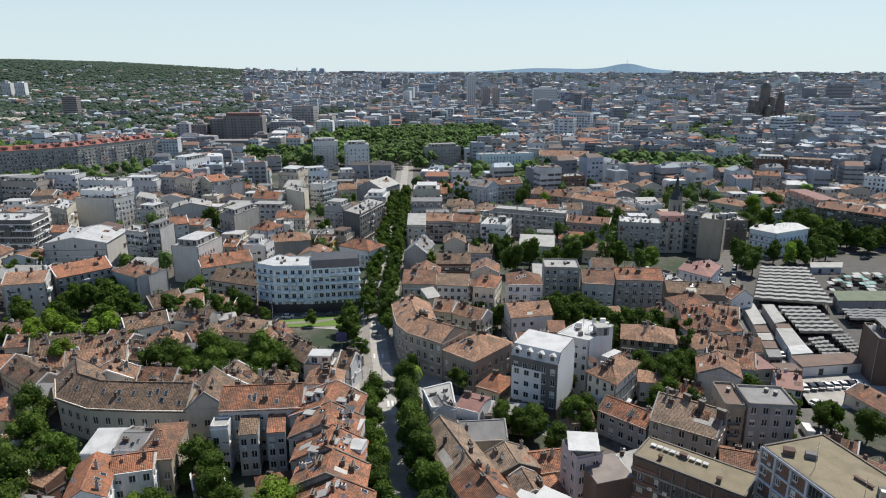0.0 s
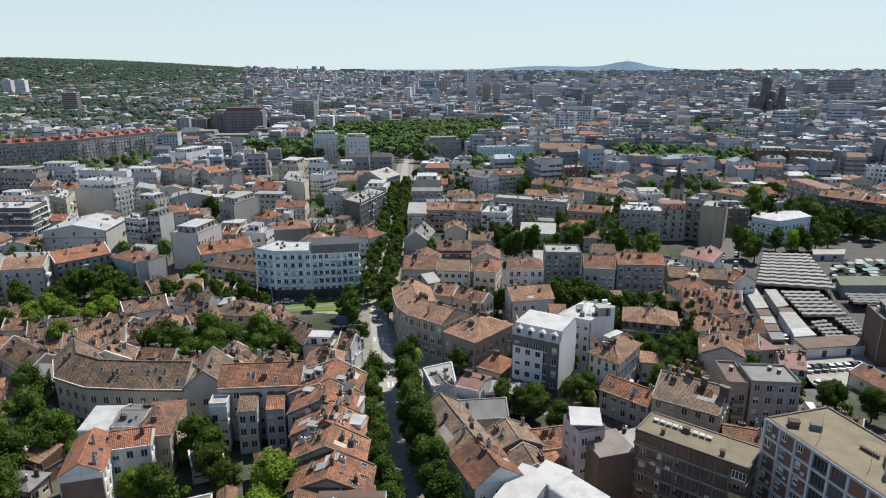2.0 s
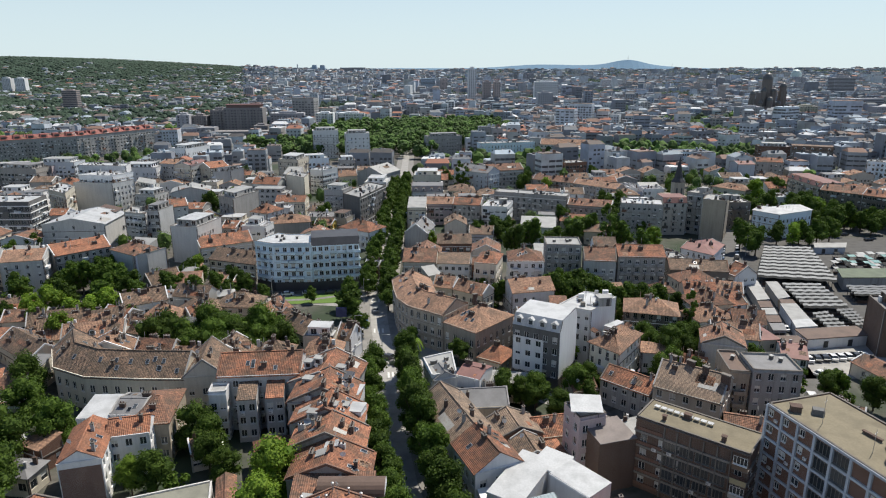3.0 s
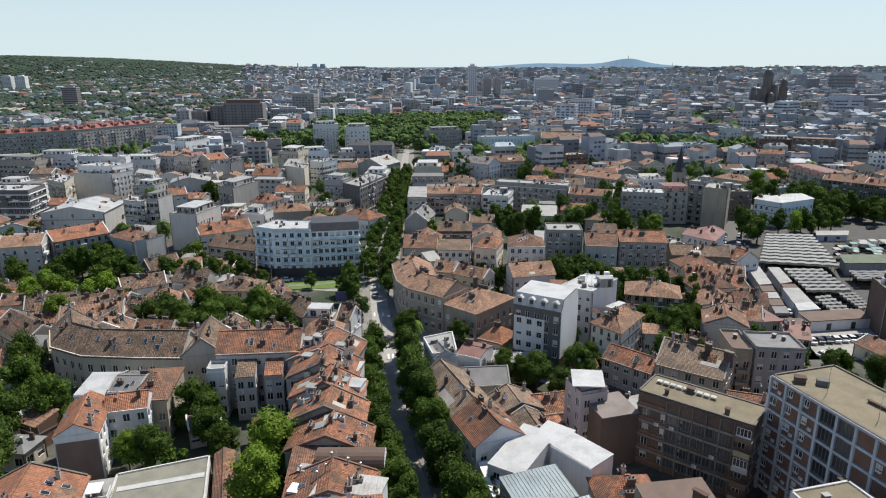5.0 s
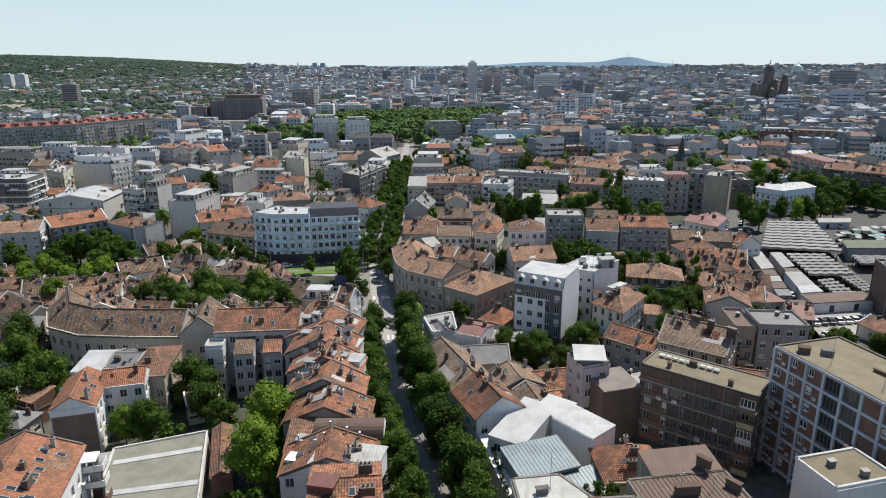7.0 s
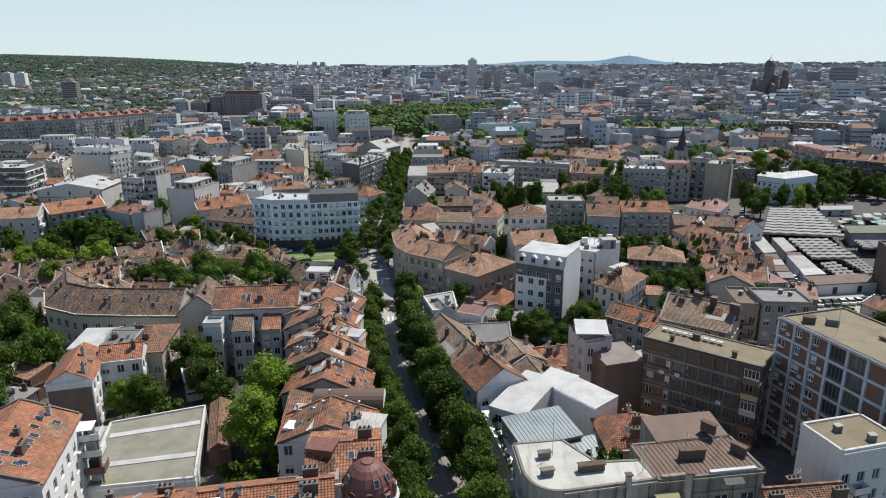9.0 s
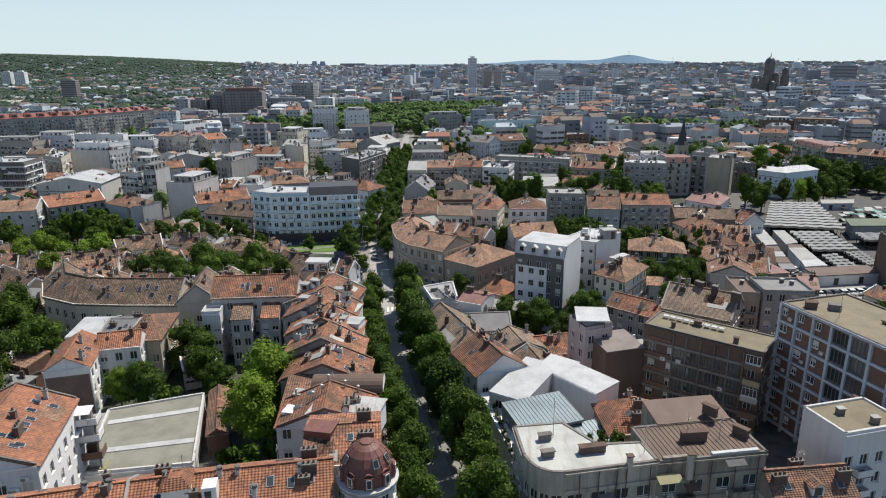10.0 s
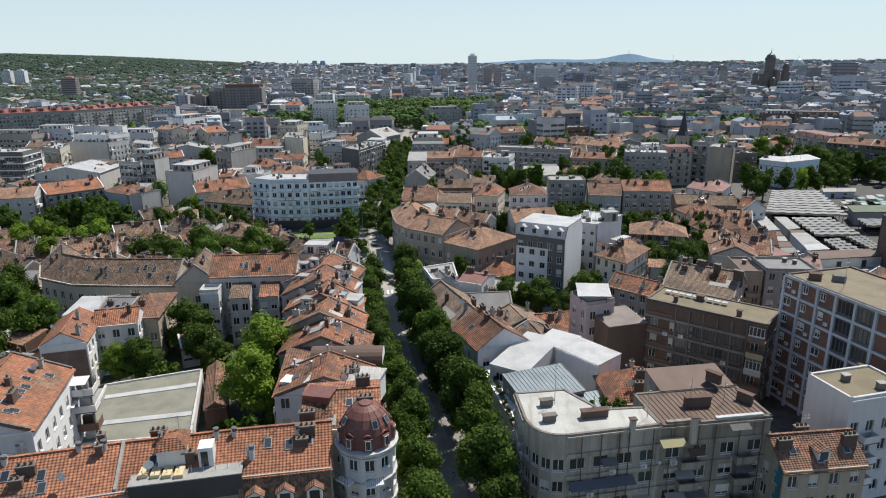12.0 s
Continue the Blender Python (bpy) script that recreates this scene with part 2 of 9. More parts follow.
BLIND = plain("roller_blind", (0.60, 0.59, 0.55), 0.7, amount=0.25)
CHIM = brick((0.14, 0.085, 0.065), (0.09, 0.06, 0.05), (0.16, 0.14, 0.12), name="chimney_brick")
METAL = plain("galvanised_metal", (0.45, 0.46, 0.47), 0.4, 0.6)
WHITE_PAINT = plain("white_paint", (0.78, 0.78, 0.77), 0.5)
SEAM_BROWN = sheet((0.14, 0.09, 0.067), 0.7, 0.0, rib=(2.4, 0.25, 1.0), name="brown_seamed_sheet")
STREAK_ROOF = sheet((0.47, 0.48, 0.455), 0.65, 0.0, rib=(1.1, 0.16, 1.0), name="rust_streaked_pale_sheet")
LEAF = leaf_material("leaves", (0.028, 0.060, 0.009), (0.092, 0.148, 0.020))
LEAF_FAR = plain("far_leaves", (0.064, 0.118, 0.022), 0.95, amount=0.6, island=True)
LEAF_LIGHT = leaf_material("light_leaves", (0.095, 0.175, 0.018), (0.20, 0.29, 0.035))
BARK = plain("bark", (0.10, 0.075, 0.055), 0.95)

# ---- building blocks ----
class Acc:
    """Collects faces for one mesh."""

    def __init__(self):
        self.v, self.f, self.m, self.mats = [], [], [], []

    def slot(self, mat):
        if mat not in self.mats:
            self.mats.append(mat)
        return self.mats.index(mat)

    def face(self, pts, mat):
        i = len(self.v)
        self.v.extend([tuple(p) for p in pts])
        self.f.append(tuple(range(i, i + len(pts))))
        self.m.append(self.slot(mat))

    def box(self, c, u, sx, sy, z0, z1, mat, taper=1.0):
        """A box round c (x, y), with its x side along the unit vector u."""
        n = (-u[1], u[0])
        lo, hi = [], []
        for a, b in ((-1, -1), (1, -1), (1, 1), (-1, 1)):
            for k, z, row in ((1.0, z0, lo), (taper, z1, hi)):
                row.append((c[0] + k * (a * sx / 2 * u[0] + b * sy / 2 * n[0]), c[1] + k * (a * sx / 2 * u[1] + b * sy / 2 * n[1]), z))
        i = len(self.v)
        self.v.extend(lo + hi)
        s = self.slot(mat)
        for q in ((0, 1, 5, 4), (1, 2, 6, 5), (2, 3, 7, 6), (3, 0, 4, 7), (4, 5, 6, 7), (3, 2, 1, 0)):
            self.f.append(tuple(i + k for k in q))
            self.m.append(s)

    def mesh(self, name):
        me = bpy.data.meshes.new(name)
        me.from_pydata(self.v, [], self.f)
        for m in self.mats:
            me.materials.append(m)
        me.polygons.foreach_set("material_index", self.m)
        me.update()
        return me


def put(name, acc, parent=None, label="", smooth=False):
    me = acc if isinstance(acc, bpy.types.Mesh) else acc.mesh(name)
    if smooth:
        me.polygons.foreach_set("use_smooth", [True] * len(me.polygons))
    ob = new(name, me)
    ob.parent = parent
    if label:
        ob["label"] = label
    return ob


def thing(name, at, label, category, group="", kind=""):
    ob = new(name)
    ob.location = at
    return tagged(ob, label, category, group, kind)


def offset(pts, d):
    """An open line moved to its left by d, mitred at the bends."""
    out = []
    for i, p in enumerate(pts):
        ns = []
        for a, b in ((i - 1, i), (i, i + 1)):
            if a >= 0 and b < len(pts):
                v = (Vector(pts[b]) - Vector(pts[a])).normalized()
                ns.append(Vector((-v.y, v.x)))
        m = sum(ns, Vector((0, 0))).normalized()
        out.append(Vector(p) + m * (d / max(0.4, m.dot(ns[0]))))
    return out


WINDOW_MESHES = {}
WR = random.Random(17)


def window_mesh(w, h, style):
    """A casement in one piece, with a sill; style 1 and 2 have the blind half or fully down."""
    key = (round(w, 1), round(h, 1), style)
    if key not in WINDOW_MESHES:
        a = Acc()
        t = 0.08
        paint = DARKFRAME if style == 3 else FRAMEW
        w2, h2 = w / 2, h / 2
        cuts = [-w2, -w2 + t]
        k = 1 if w < 0.95 else 2 if w < 2.0 else 4
        for i in range(1, k):
            c = -w2 + w * i / k
            cuts += [c - t / 2, c + t / 2]
        cuts += [w2 - t, w2]
        zs = [-h2, -h2 + t] + ([0.05 if style == 1 else -h2 + 0.35] if style in (1, 2) else []) + [h2 - t, h2]
        for i in range(len(cuts) - 1):
            for j in range(len(zs) - 1):
                x0, x1, z0, z1 = cuts[i], cuts[i + 1], zs[j], zs[j + 1]
                if i % 2 and 0 < j < len(zs) - 2:
                    blind = style in (1, 2) and j == 2
                    d = -0.045 if blind else -0.01
                    q = [(x0, z0), (x1, z0), (x1, z1), (x0, z1)]
                    a.face([(x, d, z) for x, z in q], BLIND if blind else GLASS)
                    for e in range(4):
                        (xa, za), (xb, zb) = q[e], q[(e + 1) % 4]
                        a.face([(xa, -0.07, za), (xb, -0.07, zb), (xb, d, zb), (xa, d, za)], paint)
                else:
                    a.face([(x0, -0.07, z0), (x1, -0.07, z0), (x1, -0.07, z1), (x0, -0.07, z1)], paint)
        a.face([(-w2, -0.07, -h2), (-w2, -0.28, -h2 - 0.03), (w2, -0.28, -h2 - 0.03), (w2, -0.07, -h2)], paint)
        a.face([(-w2, -0.28, -h2 - 0.03), (-w2, -0.28, -h2 - 0.1), (w2, -0.28, -h2 - 0.1), (w2, -0.28, -h2 - 0.03)], paint)
        WINDOW_MESHES[key] = a.mesh("window")
    return WINDOW_MESHES[key]


def facade(acc, wins, p, q, z0, floors, fh, z1, cols, mat, ww=1.2, wh=1.5, sill=0.9, ground=0.0, deep=0.2, fill=None, skip=None):
    """A wall from p to q with real window recesses; window places are added to wins."""
    p, q = Vector(p), Vector(q)
    L = (q - p).length
    if L < 0.05:
        return
    u = (q - p) / L
    n = Vector((u.y, -u.x))

    def at(x, z, d=0.0):
        return (p.x + u.x * x - n.x * d, p.y + u.y * x - n.y * d, z)

    if cols < 1 or floors < 1:
        acc.face([at(0, z0), at(L, z0), at(L, z1), at(0, z1)], mat)
        return
    step = L / cols
    ww = min(ww, step * 0.8)
    xs, zs = [0.0], [z0]
    for c in range(cols):
        xs += [step * (c + 0.5) - ww / 2, step * (c + 0.5) + ww / 2]
    for f in range(floors):
        b = z0 + ground + f * fh + sill
        if b + wh > z1 - 0.05:
            break
        zs += [b, b + wh]
    xs.append(L)
    zs.append(z1)
    for i in range(len(xs) - 1):
        dp = 0.95 if wins is None and L > 6 and WR.random() < 0.22 else deep     # some columns are open loggias
        for j in range(len(zs) - 1):
            x0, x1, a0, a1 = xs[i], xs[i + 1], zs[j], zs[j + 1]
            if i % 2 and j % 2 and not (wins is None and WR.random() < 0.1) and not (skip and skip(i // 2, j // 2)):
                acc.face([at(x0, a0), at(x1, a0), at(x1, a0, dp), at(x0, a0, dp)], mat)
                acc.face([at(x0, a1, dp), at(x1, a1, dp), at(x1, a1), at(x0, a1)], mat)
                acc.face([at(x0, a0), at(x0, a0, dp), at(x0, a1, dp), at(x0, a1)], mat)
                acc.face([at(x1, a0, dp), at(x1, a0), at(x1, a1), at(x1, a1, dp)], mat)
                if wins is None:
                    acc.face([at(x0, a0, dp), at(x1, a0, dp), at(x1, a1, dp), at(x0, a1, dp)], FRAMEW)
                    xm, g, shut = (x0 + x1) / 2, dp - 0.02, WR.random()
                    zt = a1 - 0.05 if shut < 0.72 else a1 - (a1 - a0) * WR.uniform(0.3, 0.75)
                    for e0, e1 in ((x0 + 0.05, xm - 0.03), (xm + 0.03, x1 - 0.05)):
                        acc.face([at(e0, a0 + 0.05, g), at(e1, a0 + 0.05, g), at(e1, zt, g), at(e0, zt, g)], GLASS)
                else:
                    wins.append((at((x0 + x1) / 2, (a0 + a1) / 2, deep), math.atan2(u.y, u.x), x1 - x0, a1 - a0))
            else:
                acc.face([at(x0, a0), at(x1, a0), at(x1, a1), at(x0, a1)], mat)


def slab(acc, pts, t, mat):
    """A sloping roof plane with thickness; pts go round as seen from above."""
    low = [(x, y, z - t) for x, y, z in pts]
    acc.face(pts, mat)
    acc.face(list(reversed(low)), mat)
    for i in range(len(pts)):
        j = (i + 1) % len(pts)
        acc.face([low[i], low[j], pts[j], pts[i]], mat)


def pitched(roofs, walls, pts, depth, h, rise, o, mat, wmat, hip, peak=0.5, caps=None):
    """Two slopes along a line, with hips or gables at its ends. Returns the ridge."""
    ends = list(pts)
    a, b = Vector(pts[0]), Vector(pts[-1])
    ua, ub = (Vector(pts[1]) - a).normalized(), (b - Vector(pts[-2])).normalized()
    rz = h + rise
    drop = rise * o / (depth * peak)
    ridge = offset(pts, depth * peak)
    k = min(depth * 0.5, (b - a).length * 0.45) if hip else -o * 0.5
    wide = list(pts)
    eo = o if hip else o * 0.5
    wide[0], wide[-1] = tuple(a - ua * eo), tuple(b + ub * eo)
    fr, bk = offset(wide, -o), offset(wide, depth + o)
    ridge[0], ridge[-1] = ridge[0] + ua * k, ridge[-1] - ub * k
    for i in range(len(pts) - 1):
        slab(roofs, [(*fr[i], h - drop), (*fr[i + 1], h - drop), (*ridge[i + 1], rz), (*ridge[i], rz)], 0.16, mat)
        slab(roofs, [(*bk[i + 1], h - drop), (*bk[i], h - drop), (*ridge[i], rz), (*ridge[i + 1], rz)], 0.16, mat)
        if caps is not None:
            caps.box((ridge[i] + ridge[i + 1]) / 2, (ridge[i + 1] - ridge[i]).normalized(), (ridge[i + 1] - ridge[i]).length, 0.34, rz - 0.08, rz + 0.09, mat, 0.98)
    back = offset(pts, depth)
    mid = offset(pts, depth * peak)
    for e, f, g, m2 in ((0, fr[0], bk[0], ridge[0]), (-1, bk[-1], fr[-1], ridge[-1])):
        if hip:
            slab(roofs, [(*g, h - drop), (*f, h - drop), (*m2, rz)], 0.16, mat)
        else:
            tri = [(*pts[0], h), (*mid[0], rz - 0.1), (*back[0], h)] if e == 0 else [(*back[-1], h), (*mid[-1], rz - 0.1), (*pts[-1], h)]
            walls.face(list(reversed(tri)), wmat)
    return ridge


CHIMNEY_MESHES = {}


def chimney_mesh(k):
    if k not in CHIMNEY_MESHES:
        a = Acc()
        w, d, h = ((0.7, 0.6, 2.1), (1.2, 0.6, 1.9), (0.55, 0.55, 2.3), (1.7, 0.62, 2.0))[k]
        mat = (CHIM, CHIM, GREYW, CHIM)[k]
        a.box((0, 0), (1, 0), w, d, -1.6, h - 1.0, mat)
        a.box((0, 0), (1, 0), w + 0.16, d + 0.16, h - 1.0, h - 0.85, CONCRETE)
        for i in range(max(1, int(w / 0.55))):
            a.box((-w / 2 + 0.3 + 0.55 * i, 0), (1, 0), 0.24, 0.24, h - 0.85, h - 0.5, CHIM, 0.8)
        CHIMNEY_MESHES[k] = a.mesh("chimney")
    return CHIMNEY_MESHES[k]


SMALL = {}


def small_mesh(kind):
    if kind not in SMALL:
        a = Acc()
        if kind == "skylight":
            a.box((0, 0), (1, 0), 0.85, 1.25, -0.05, 0.10, METAL)
            a.box((0, 0), (1, 0), 0.68, 1.06, 0.10, 0.125, GLASS)
        elif kind == "air_conditioner":
            a.box((0, -0.18), (1, 0), 0.8, 0.32, -0.3, 0.3, WHITE_PAINT)
            a.box((-0.12, -0.345), (1, 0), 0.42, 0.02, -0.2, 0.2, METAL)
            a.box((0, -0.15), (1, 0), 0.6, 0.3, -0.36, -0.3, METAL)
        elif kind == "vent":
            a.box((0, 0), (1, 0), 0.9, 0.7, -0.1, 0.8, CONCRETE)
            a.box((0, 0), (1, 0), 1.1, 0.9, 0.8, 0.92, PALE_ROOF)
        elif kind == "dish":
            for i in range(12):
                x0, x1 = (math.cos(2 * math.pi * k / 12) * 0.5 for k in (i, i + 1))
                z0, z1 = (math.sin(2 * math.pi * k / 12) * 0.5 for k in (i, i + 1))
                a.face([(0, 0.12, 0.9), (x0, -0.06, 0.9 + z0), (x1, -0.06, 0.9 + z1)], WHITE_PAINT)
            a.box((0, 0.16), (1, 0), 0.06, 0.06, -0.2, 0.95, METAL)
        elif kind == "aerial":
            a.box((0, 0), (1, 0), 0.045, 0.045, 0, 3.0, METAL)
            for i in range(4):
                a.box((0, 0), (1, 0), 0.8 - 0.12 * i, 0.03, 2.3 + 0.2 * i, 2.33 + 0.2 * i, METAL)
        elif kind in ("dormer", "white_dormer"):
            a.box((0, 0.9), (1, 0), 1.5, 2.0, -0.6, 1.25, WHITE_PAINT)
            a.box((0, -0.11), (1, 0), 1.0, 0.04, 0.05, 1.1, GLASS)
            for s in (-1, 1):
                slab(a, [(-0.95 * s, -0.35, 1.2), (0, -0.35, 1.85), (0, 2.0, 1.85), (-0.95 * s, 2.0, 1.2)][::s], 0.1, RUSSET if kind == "dormer" else WHITE_ROOF)
            a.face([(-0.75, -0.1, 1.25), (0.75, -0.1, 1.25), (0, -0.1, 1.75)], WHITE_PAINT)
        elif kind == "hut":
            a.box((0, 0), (1, 0), 3.4, 2.8, 0, 2.3, GREYW)
            a.box((0, 0), (1, 0), 3.8, 3.2, 2.3, 2.45, PALE_ROOF)
            a.box((0.7, -1.42), (1, 0), 0.9, 0.06, 0, 2.0, DARK_ROOF)
        SMALL[kind] = a.mesh(kind)
    return SMALL[kind]


def fit_part(name, me, parent, at, turn=0.0, tilt=0.0, scale=1.0, label=""):
    ob = new(name, me)
    ob.parent = parent
    ob.matrix_basis = Matrix.Translation(at) @ Matrix.Rotation(turn, 4, "Z") @ Matrix.Rotation(tilt, 4, "X") @ Matrix.Scale(scale, 4)
    if label:
        ob["label"] = label
    return ob


RND = random.Random(7)
TAKEN = []
TINTS = (LGREY, LGREY, plaster((0.50, 0.47, 0.42), 0.45), plaster((0.62, 0.625, 0.64), 0.4), plaster((0.30, 0.295, 0.285), 0.5), plaster((0.40, 0.375, 0.345), 0.5), plaster((0.50, 0.53, 0.57), 0.4))


FX = random.Random(23)


def fittings(root, ring, tags, sides, floors, fh, ground, h, rise, roof, line, dep, joined):
    """Small things that gather on a town house: flues, tanks and hatches above, boxes, pipes, awnings and string courses on the walls."""
    if not joined:
        return
    top = wall = Acc()
    span = max(abs(p.x) for p in ring) + max(abs(p.y) for p in ring)
    if roof == "flat":
        for k in range(int(3 + span * 0.45)):
            i, f = FX.randrange(len(ring)), FX.uniform(0.25, 0.9)
            s = ring[i].lerp(ring[(i + 1) % len(ring)], FX.random()) * f
            w = FX.uniform(0.3, 1.5)
            top.box(s, (1, 0), w, FX.uniform(0.3, 1.3), h, h + FX.choice((0.5, 0.8, 1.2, 1.9)), FX.choice((METAL, WHITE_PAINT, DARK_ROOF, CHIM, CONCRETE, PALE_ROOF)))
        for k in range(3):
            s = ring[FX.randrange(len(ring))] * FX.uniform(0.3, 0.85)
            top.box(s, (1, 0), 0.07, 0.07, h, h + FX.uniform(1.8, 3.6), METAL)
    elif line is not None:
        back = offset(line, dep)
        for k in range(int(2 + span * 0.35)):
            i = FX.randrange(len(line) - 1)
            t, f = FX.uniform(0.08, 0.92), FX.uniform(0.12, 0.88)
            s = line[i].lerp(line[i + 1], t).lerp(back[i].lerp(back[i + 1], t), f)
            z = h + rise * (1 - abs(2 * f - 1))
            if FX.random() < 0.6:
                top.box(s, (1, 0), FX.uniform(0.35, 0.9), FX.uniform(0.35, 0.6), z - 0.9, z + FX.uniform(0.5, 1.3), FX.choice((CHIM, CHIM, LGREY, DARK_ROOF)))
            else:
                top.box(s, (1, 0), 0.09, 0.09, z - 0.4, z + FX.uniform(1.2, 2.8), METAL)
    m = len(ring)
    for i in range(m):
        p, q = ring[i], ring[(i + 1) % m]
        L = (q - p).length
        if L < 4 or tags[i] == "b":
            continue
        u = (q - p) / L
        n = Vector((u.y, -u.x))
        for x in (0.15, L - 0.15):
            wall.box(p + u * x + n * 0.08, u, 0.12, 0.12, 0, h - 0.1, FX.choice((METAL, DARK_ROOF, BROWN_ROOF)))
        if tags[i] not in sides:
            continue
        if FX.random() < 0.5:
            for f in range(1, floors + 1, FX.choice((1, 1, 2))):
                z = ground + f * fh - 0.1
                if z < h - 0.6:
                    wall.box((p + q) / 2 + n * 0.06, u, L, 0.12, z, z + 0.22, FX.choice((CONCRETE, WHITE_PAINT)))
        for k in range(int(L * floors / 11)):
            x, z = FX.uniform(0.6, L - 0.6), ground + fh * FX.randrange(max(1, floors)) + FX.uniform(0.1, 0.6)
            if z < h - 1.2:
                wall.box(p + u * x + n * 0.2, u, FX.uniform(0.6, 1.0), 0.36, z, z + 0.6, FX.choice((WHITE_PAINT, METAL, WHITE_PAINT, DGREY)))
        for k in range(int(L * floors / 26)):
            x, z = FX.uniform(1.2, L - 1.2), ground + fh * FX.randrange(max(1, floors))
            if z < h - 3:
                wall.box(p + u * x + n * 0.55, u, FX.uniform(1.8, 3.2), 1.1, z, z + FX.uniform(0.9, 1.1), FX.choice((WHITE_PAINT, CONCRETE, DGREY, BRICKW, BLUEW)))
    if top.v:
        tagged(put("clutter", top, root), kind="stuff")


def building(label, pts, depth, h, roof="gable", wall=None, cover=None, rise=3.2, floors=None, col=2.7, sides=None, chim=2, sky_n=0,
             name="house", category="house", over=0.4, peak=0.5, ww=1.25, wh=1.6, fh=3.0, ground=0.4, bands=None, piers=None, ac=0, balc=(), dorm=0,
             clutter=2, outline=None, par=0.5, plinth=None, patches=None, joined=False, dishes=0, base=-0.6, loft=None, group="city houses"):
    """A house on the front line pts (from its left to its right end, as seen from outside), with walls, window recesses, roof, chimneys and fittings."""
    wall, cover = wall or GREYW, cover or ORANGE
    if name == "house" and "apartment" in label:
        name, category = "apartment_house", "apartment house"
    if joined and wall is LGREY:
        wall = RND.choice(TINTS)
    if joined and ww == 1.25:
        ww, wh, col = RND.choice((0.9, 1.1, 1.25, 1.7)), RND.uniform(1.25, 1.75), RND.uniform(2.1, 3.3)
    if sides is None:
        sides = "frbl" if joined else "frl"
    pts = [Vector(p) for p in (pts or outline[:2])]
    if outline is None:
        back = offset(pts, depth)
        ring = pts + list(reversed(back))
        nf = len(pts) - 1
        tags = "f" * nf + "r" + "b" * nf + "l"
    else:
        ring, tags = [Vector(p) for p in outline], "frbl" if len(outline) == 4 else "f" * len(outline)
    c = sum(ring, Vector((0, 0))) / len(ring)
    TAKEN.append((c.x, c.y, max((p - c).length for p in ring)))
    root = thing(name, (c.x, c.y, 0), label, category, group)
    ring = [p - c for p in ring]
    pts = [p - c for p in pts]
    walls, roofs, wins = Acc(), Acc(), None if joined else []
    if floors is None:
        floors = max(1, int((h - ground) / fh))
    top = h + (par if roof == "flat" else 0.0)
    m = len(ring)
    for i in range(m):
        p, q = ring[i], ring[(i + 1) % m]
        L = (q - p).length
        cols = max(1, round(L / col)) if tags[i] in sides else 0
        z1 = top
        facade(walls, wins, p, q, base, floors, fh, z1, cols, wall, ww, wh, 0.9, ground - base)
        u = (q - p).normalized() if L > 0.05 else Vector((1, 0))
        n = Vector((u.y, -u.x))
        if cols and bands and L > 2:
            for f in range(1, floors + 1):
                z = ground + f * fh - 0.15
                if z < top - 0.2:
                    b = Acc()
                    b.box((p + q) / 2 + n * 0.12, u, L, 0.24, z, z + 0.45, bands)
                    put("floor_band", b, root)
        if cols and piers and L > 2:
            for k in range(cols + 1):
                b = Acc()
                b.box(p + u * (L * k / cols) + n * 0.16, u, 0.5, 0.32, 0, top - 0.02, piers)
                put("pier", b, root)
        if plinth and tags[i] in "fr" and L > 2:
            b = Acc()
            b.box((p + q) / 2 + n * 0.05, u, L + 0.1, 0.3, 0, plinth[1], plinth[0])
            put("shop_front", b, root, "dark ground-floor shop front")
        if tags[i] == "f" and L > 2:
            if not joined:
                b = Acc()
                b.box((p + q) / 2 + n * 0.14, u, L, 0.28, h - 0.35, h - 0.05, wall)
                put("cornice", b, root)
            for bc in balc:
                column = Acc()
                for f in range(1, floors):
                    z = ground + f * fh + (0.0 - 0.05)
                    x = L * bc
                    bal = column if joined else Acc()
                    s = p + u * x + n * 0.65
                    bal.box(s, u, 2.4, 1.3, z, z + 0.16, CONCRETE)
                    bal.box(p + u * x + n * 1.25, u, 2.4, 0.1, z + 0.16, z + 1.05, wall)
                    for e in (-1.15, 1.15):
                        bal.box(p + u * (x + e) + n * 0.62, u, 0.1, 1.15, z + 0.16, z + 1.05, wall)
                    if not joined:
                        put("balcony", bal, root)
                if joined and column.v:
                    tagged(put("balcony_tier", column, root), kind="stuff")
            for k in range(ac):
                x, z = RND.uniform(0.05, 0.95) * L, ground + fh * RND.randint(1, max(1, floors - 1)) + RND.uniform(0.2, 0.5)
                s = p + u * x
                fit_part("air_conditioner", small_mesh("air_conditioner"), root, (s.x, s.y, z), math.atan2(u.y, u.x))
    if roof in ("gable", "hip", "cross"):
        if roof == "cross":
            line, dep = [pts[-1], offset(pts, depth)[-1]], (pts[-1] - pts[0]).length
        else:
            line, dep = pts, depth
        caps = None if joined else Acc()
        ridge = pitched(roofs, walls, line, dep, h, rise, over, cover, wall, roof == "hip", peak, caps)
        if caps and caps.v:
            put("ridge_cap", caps, root)
        for k in range(chim):
            i = RND.randrange(len(ridge) - 1)
            s = ridge[i].lerp(ridge[i + 1], RND.uniform(0.1, 0.9))
            u = (ridge[i + 1] - ridge[i]).normalized()
            n = Vector((-u.y, u.x))
            d = RND.uniform(-0.35, 0.3) * dep
            s = s + n * d
            fit_part("chimney", chimney_mesh(RND.randrange(4)), root, (s.x, s.y, h + rise - abs(d) * rise / (dep * 0.5) + RND.uniform(-0.2, 0.35)), math.atan2(u.y, u.x))
        pitch = math.atan2(rise, dep * peak)
        far_side = offset(line, dep)

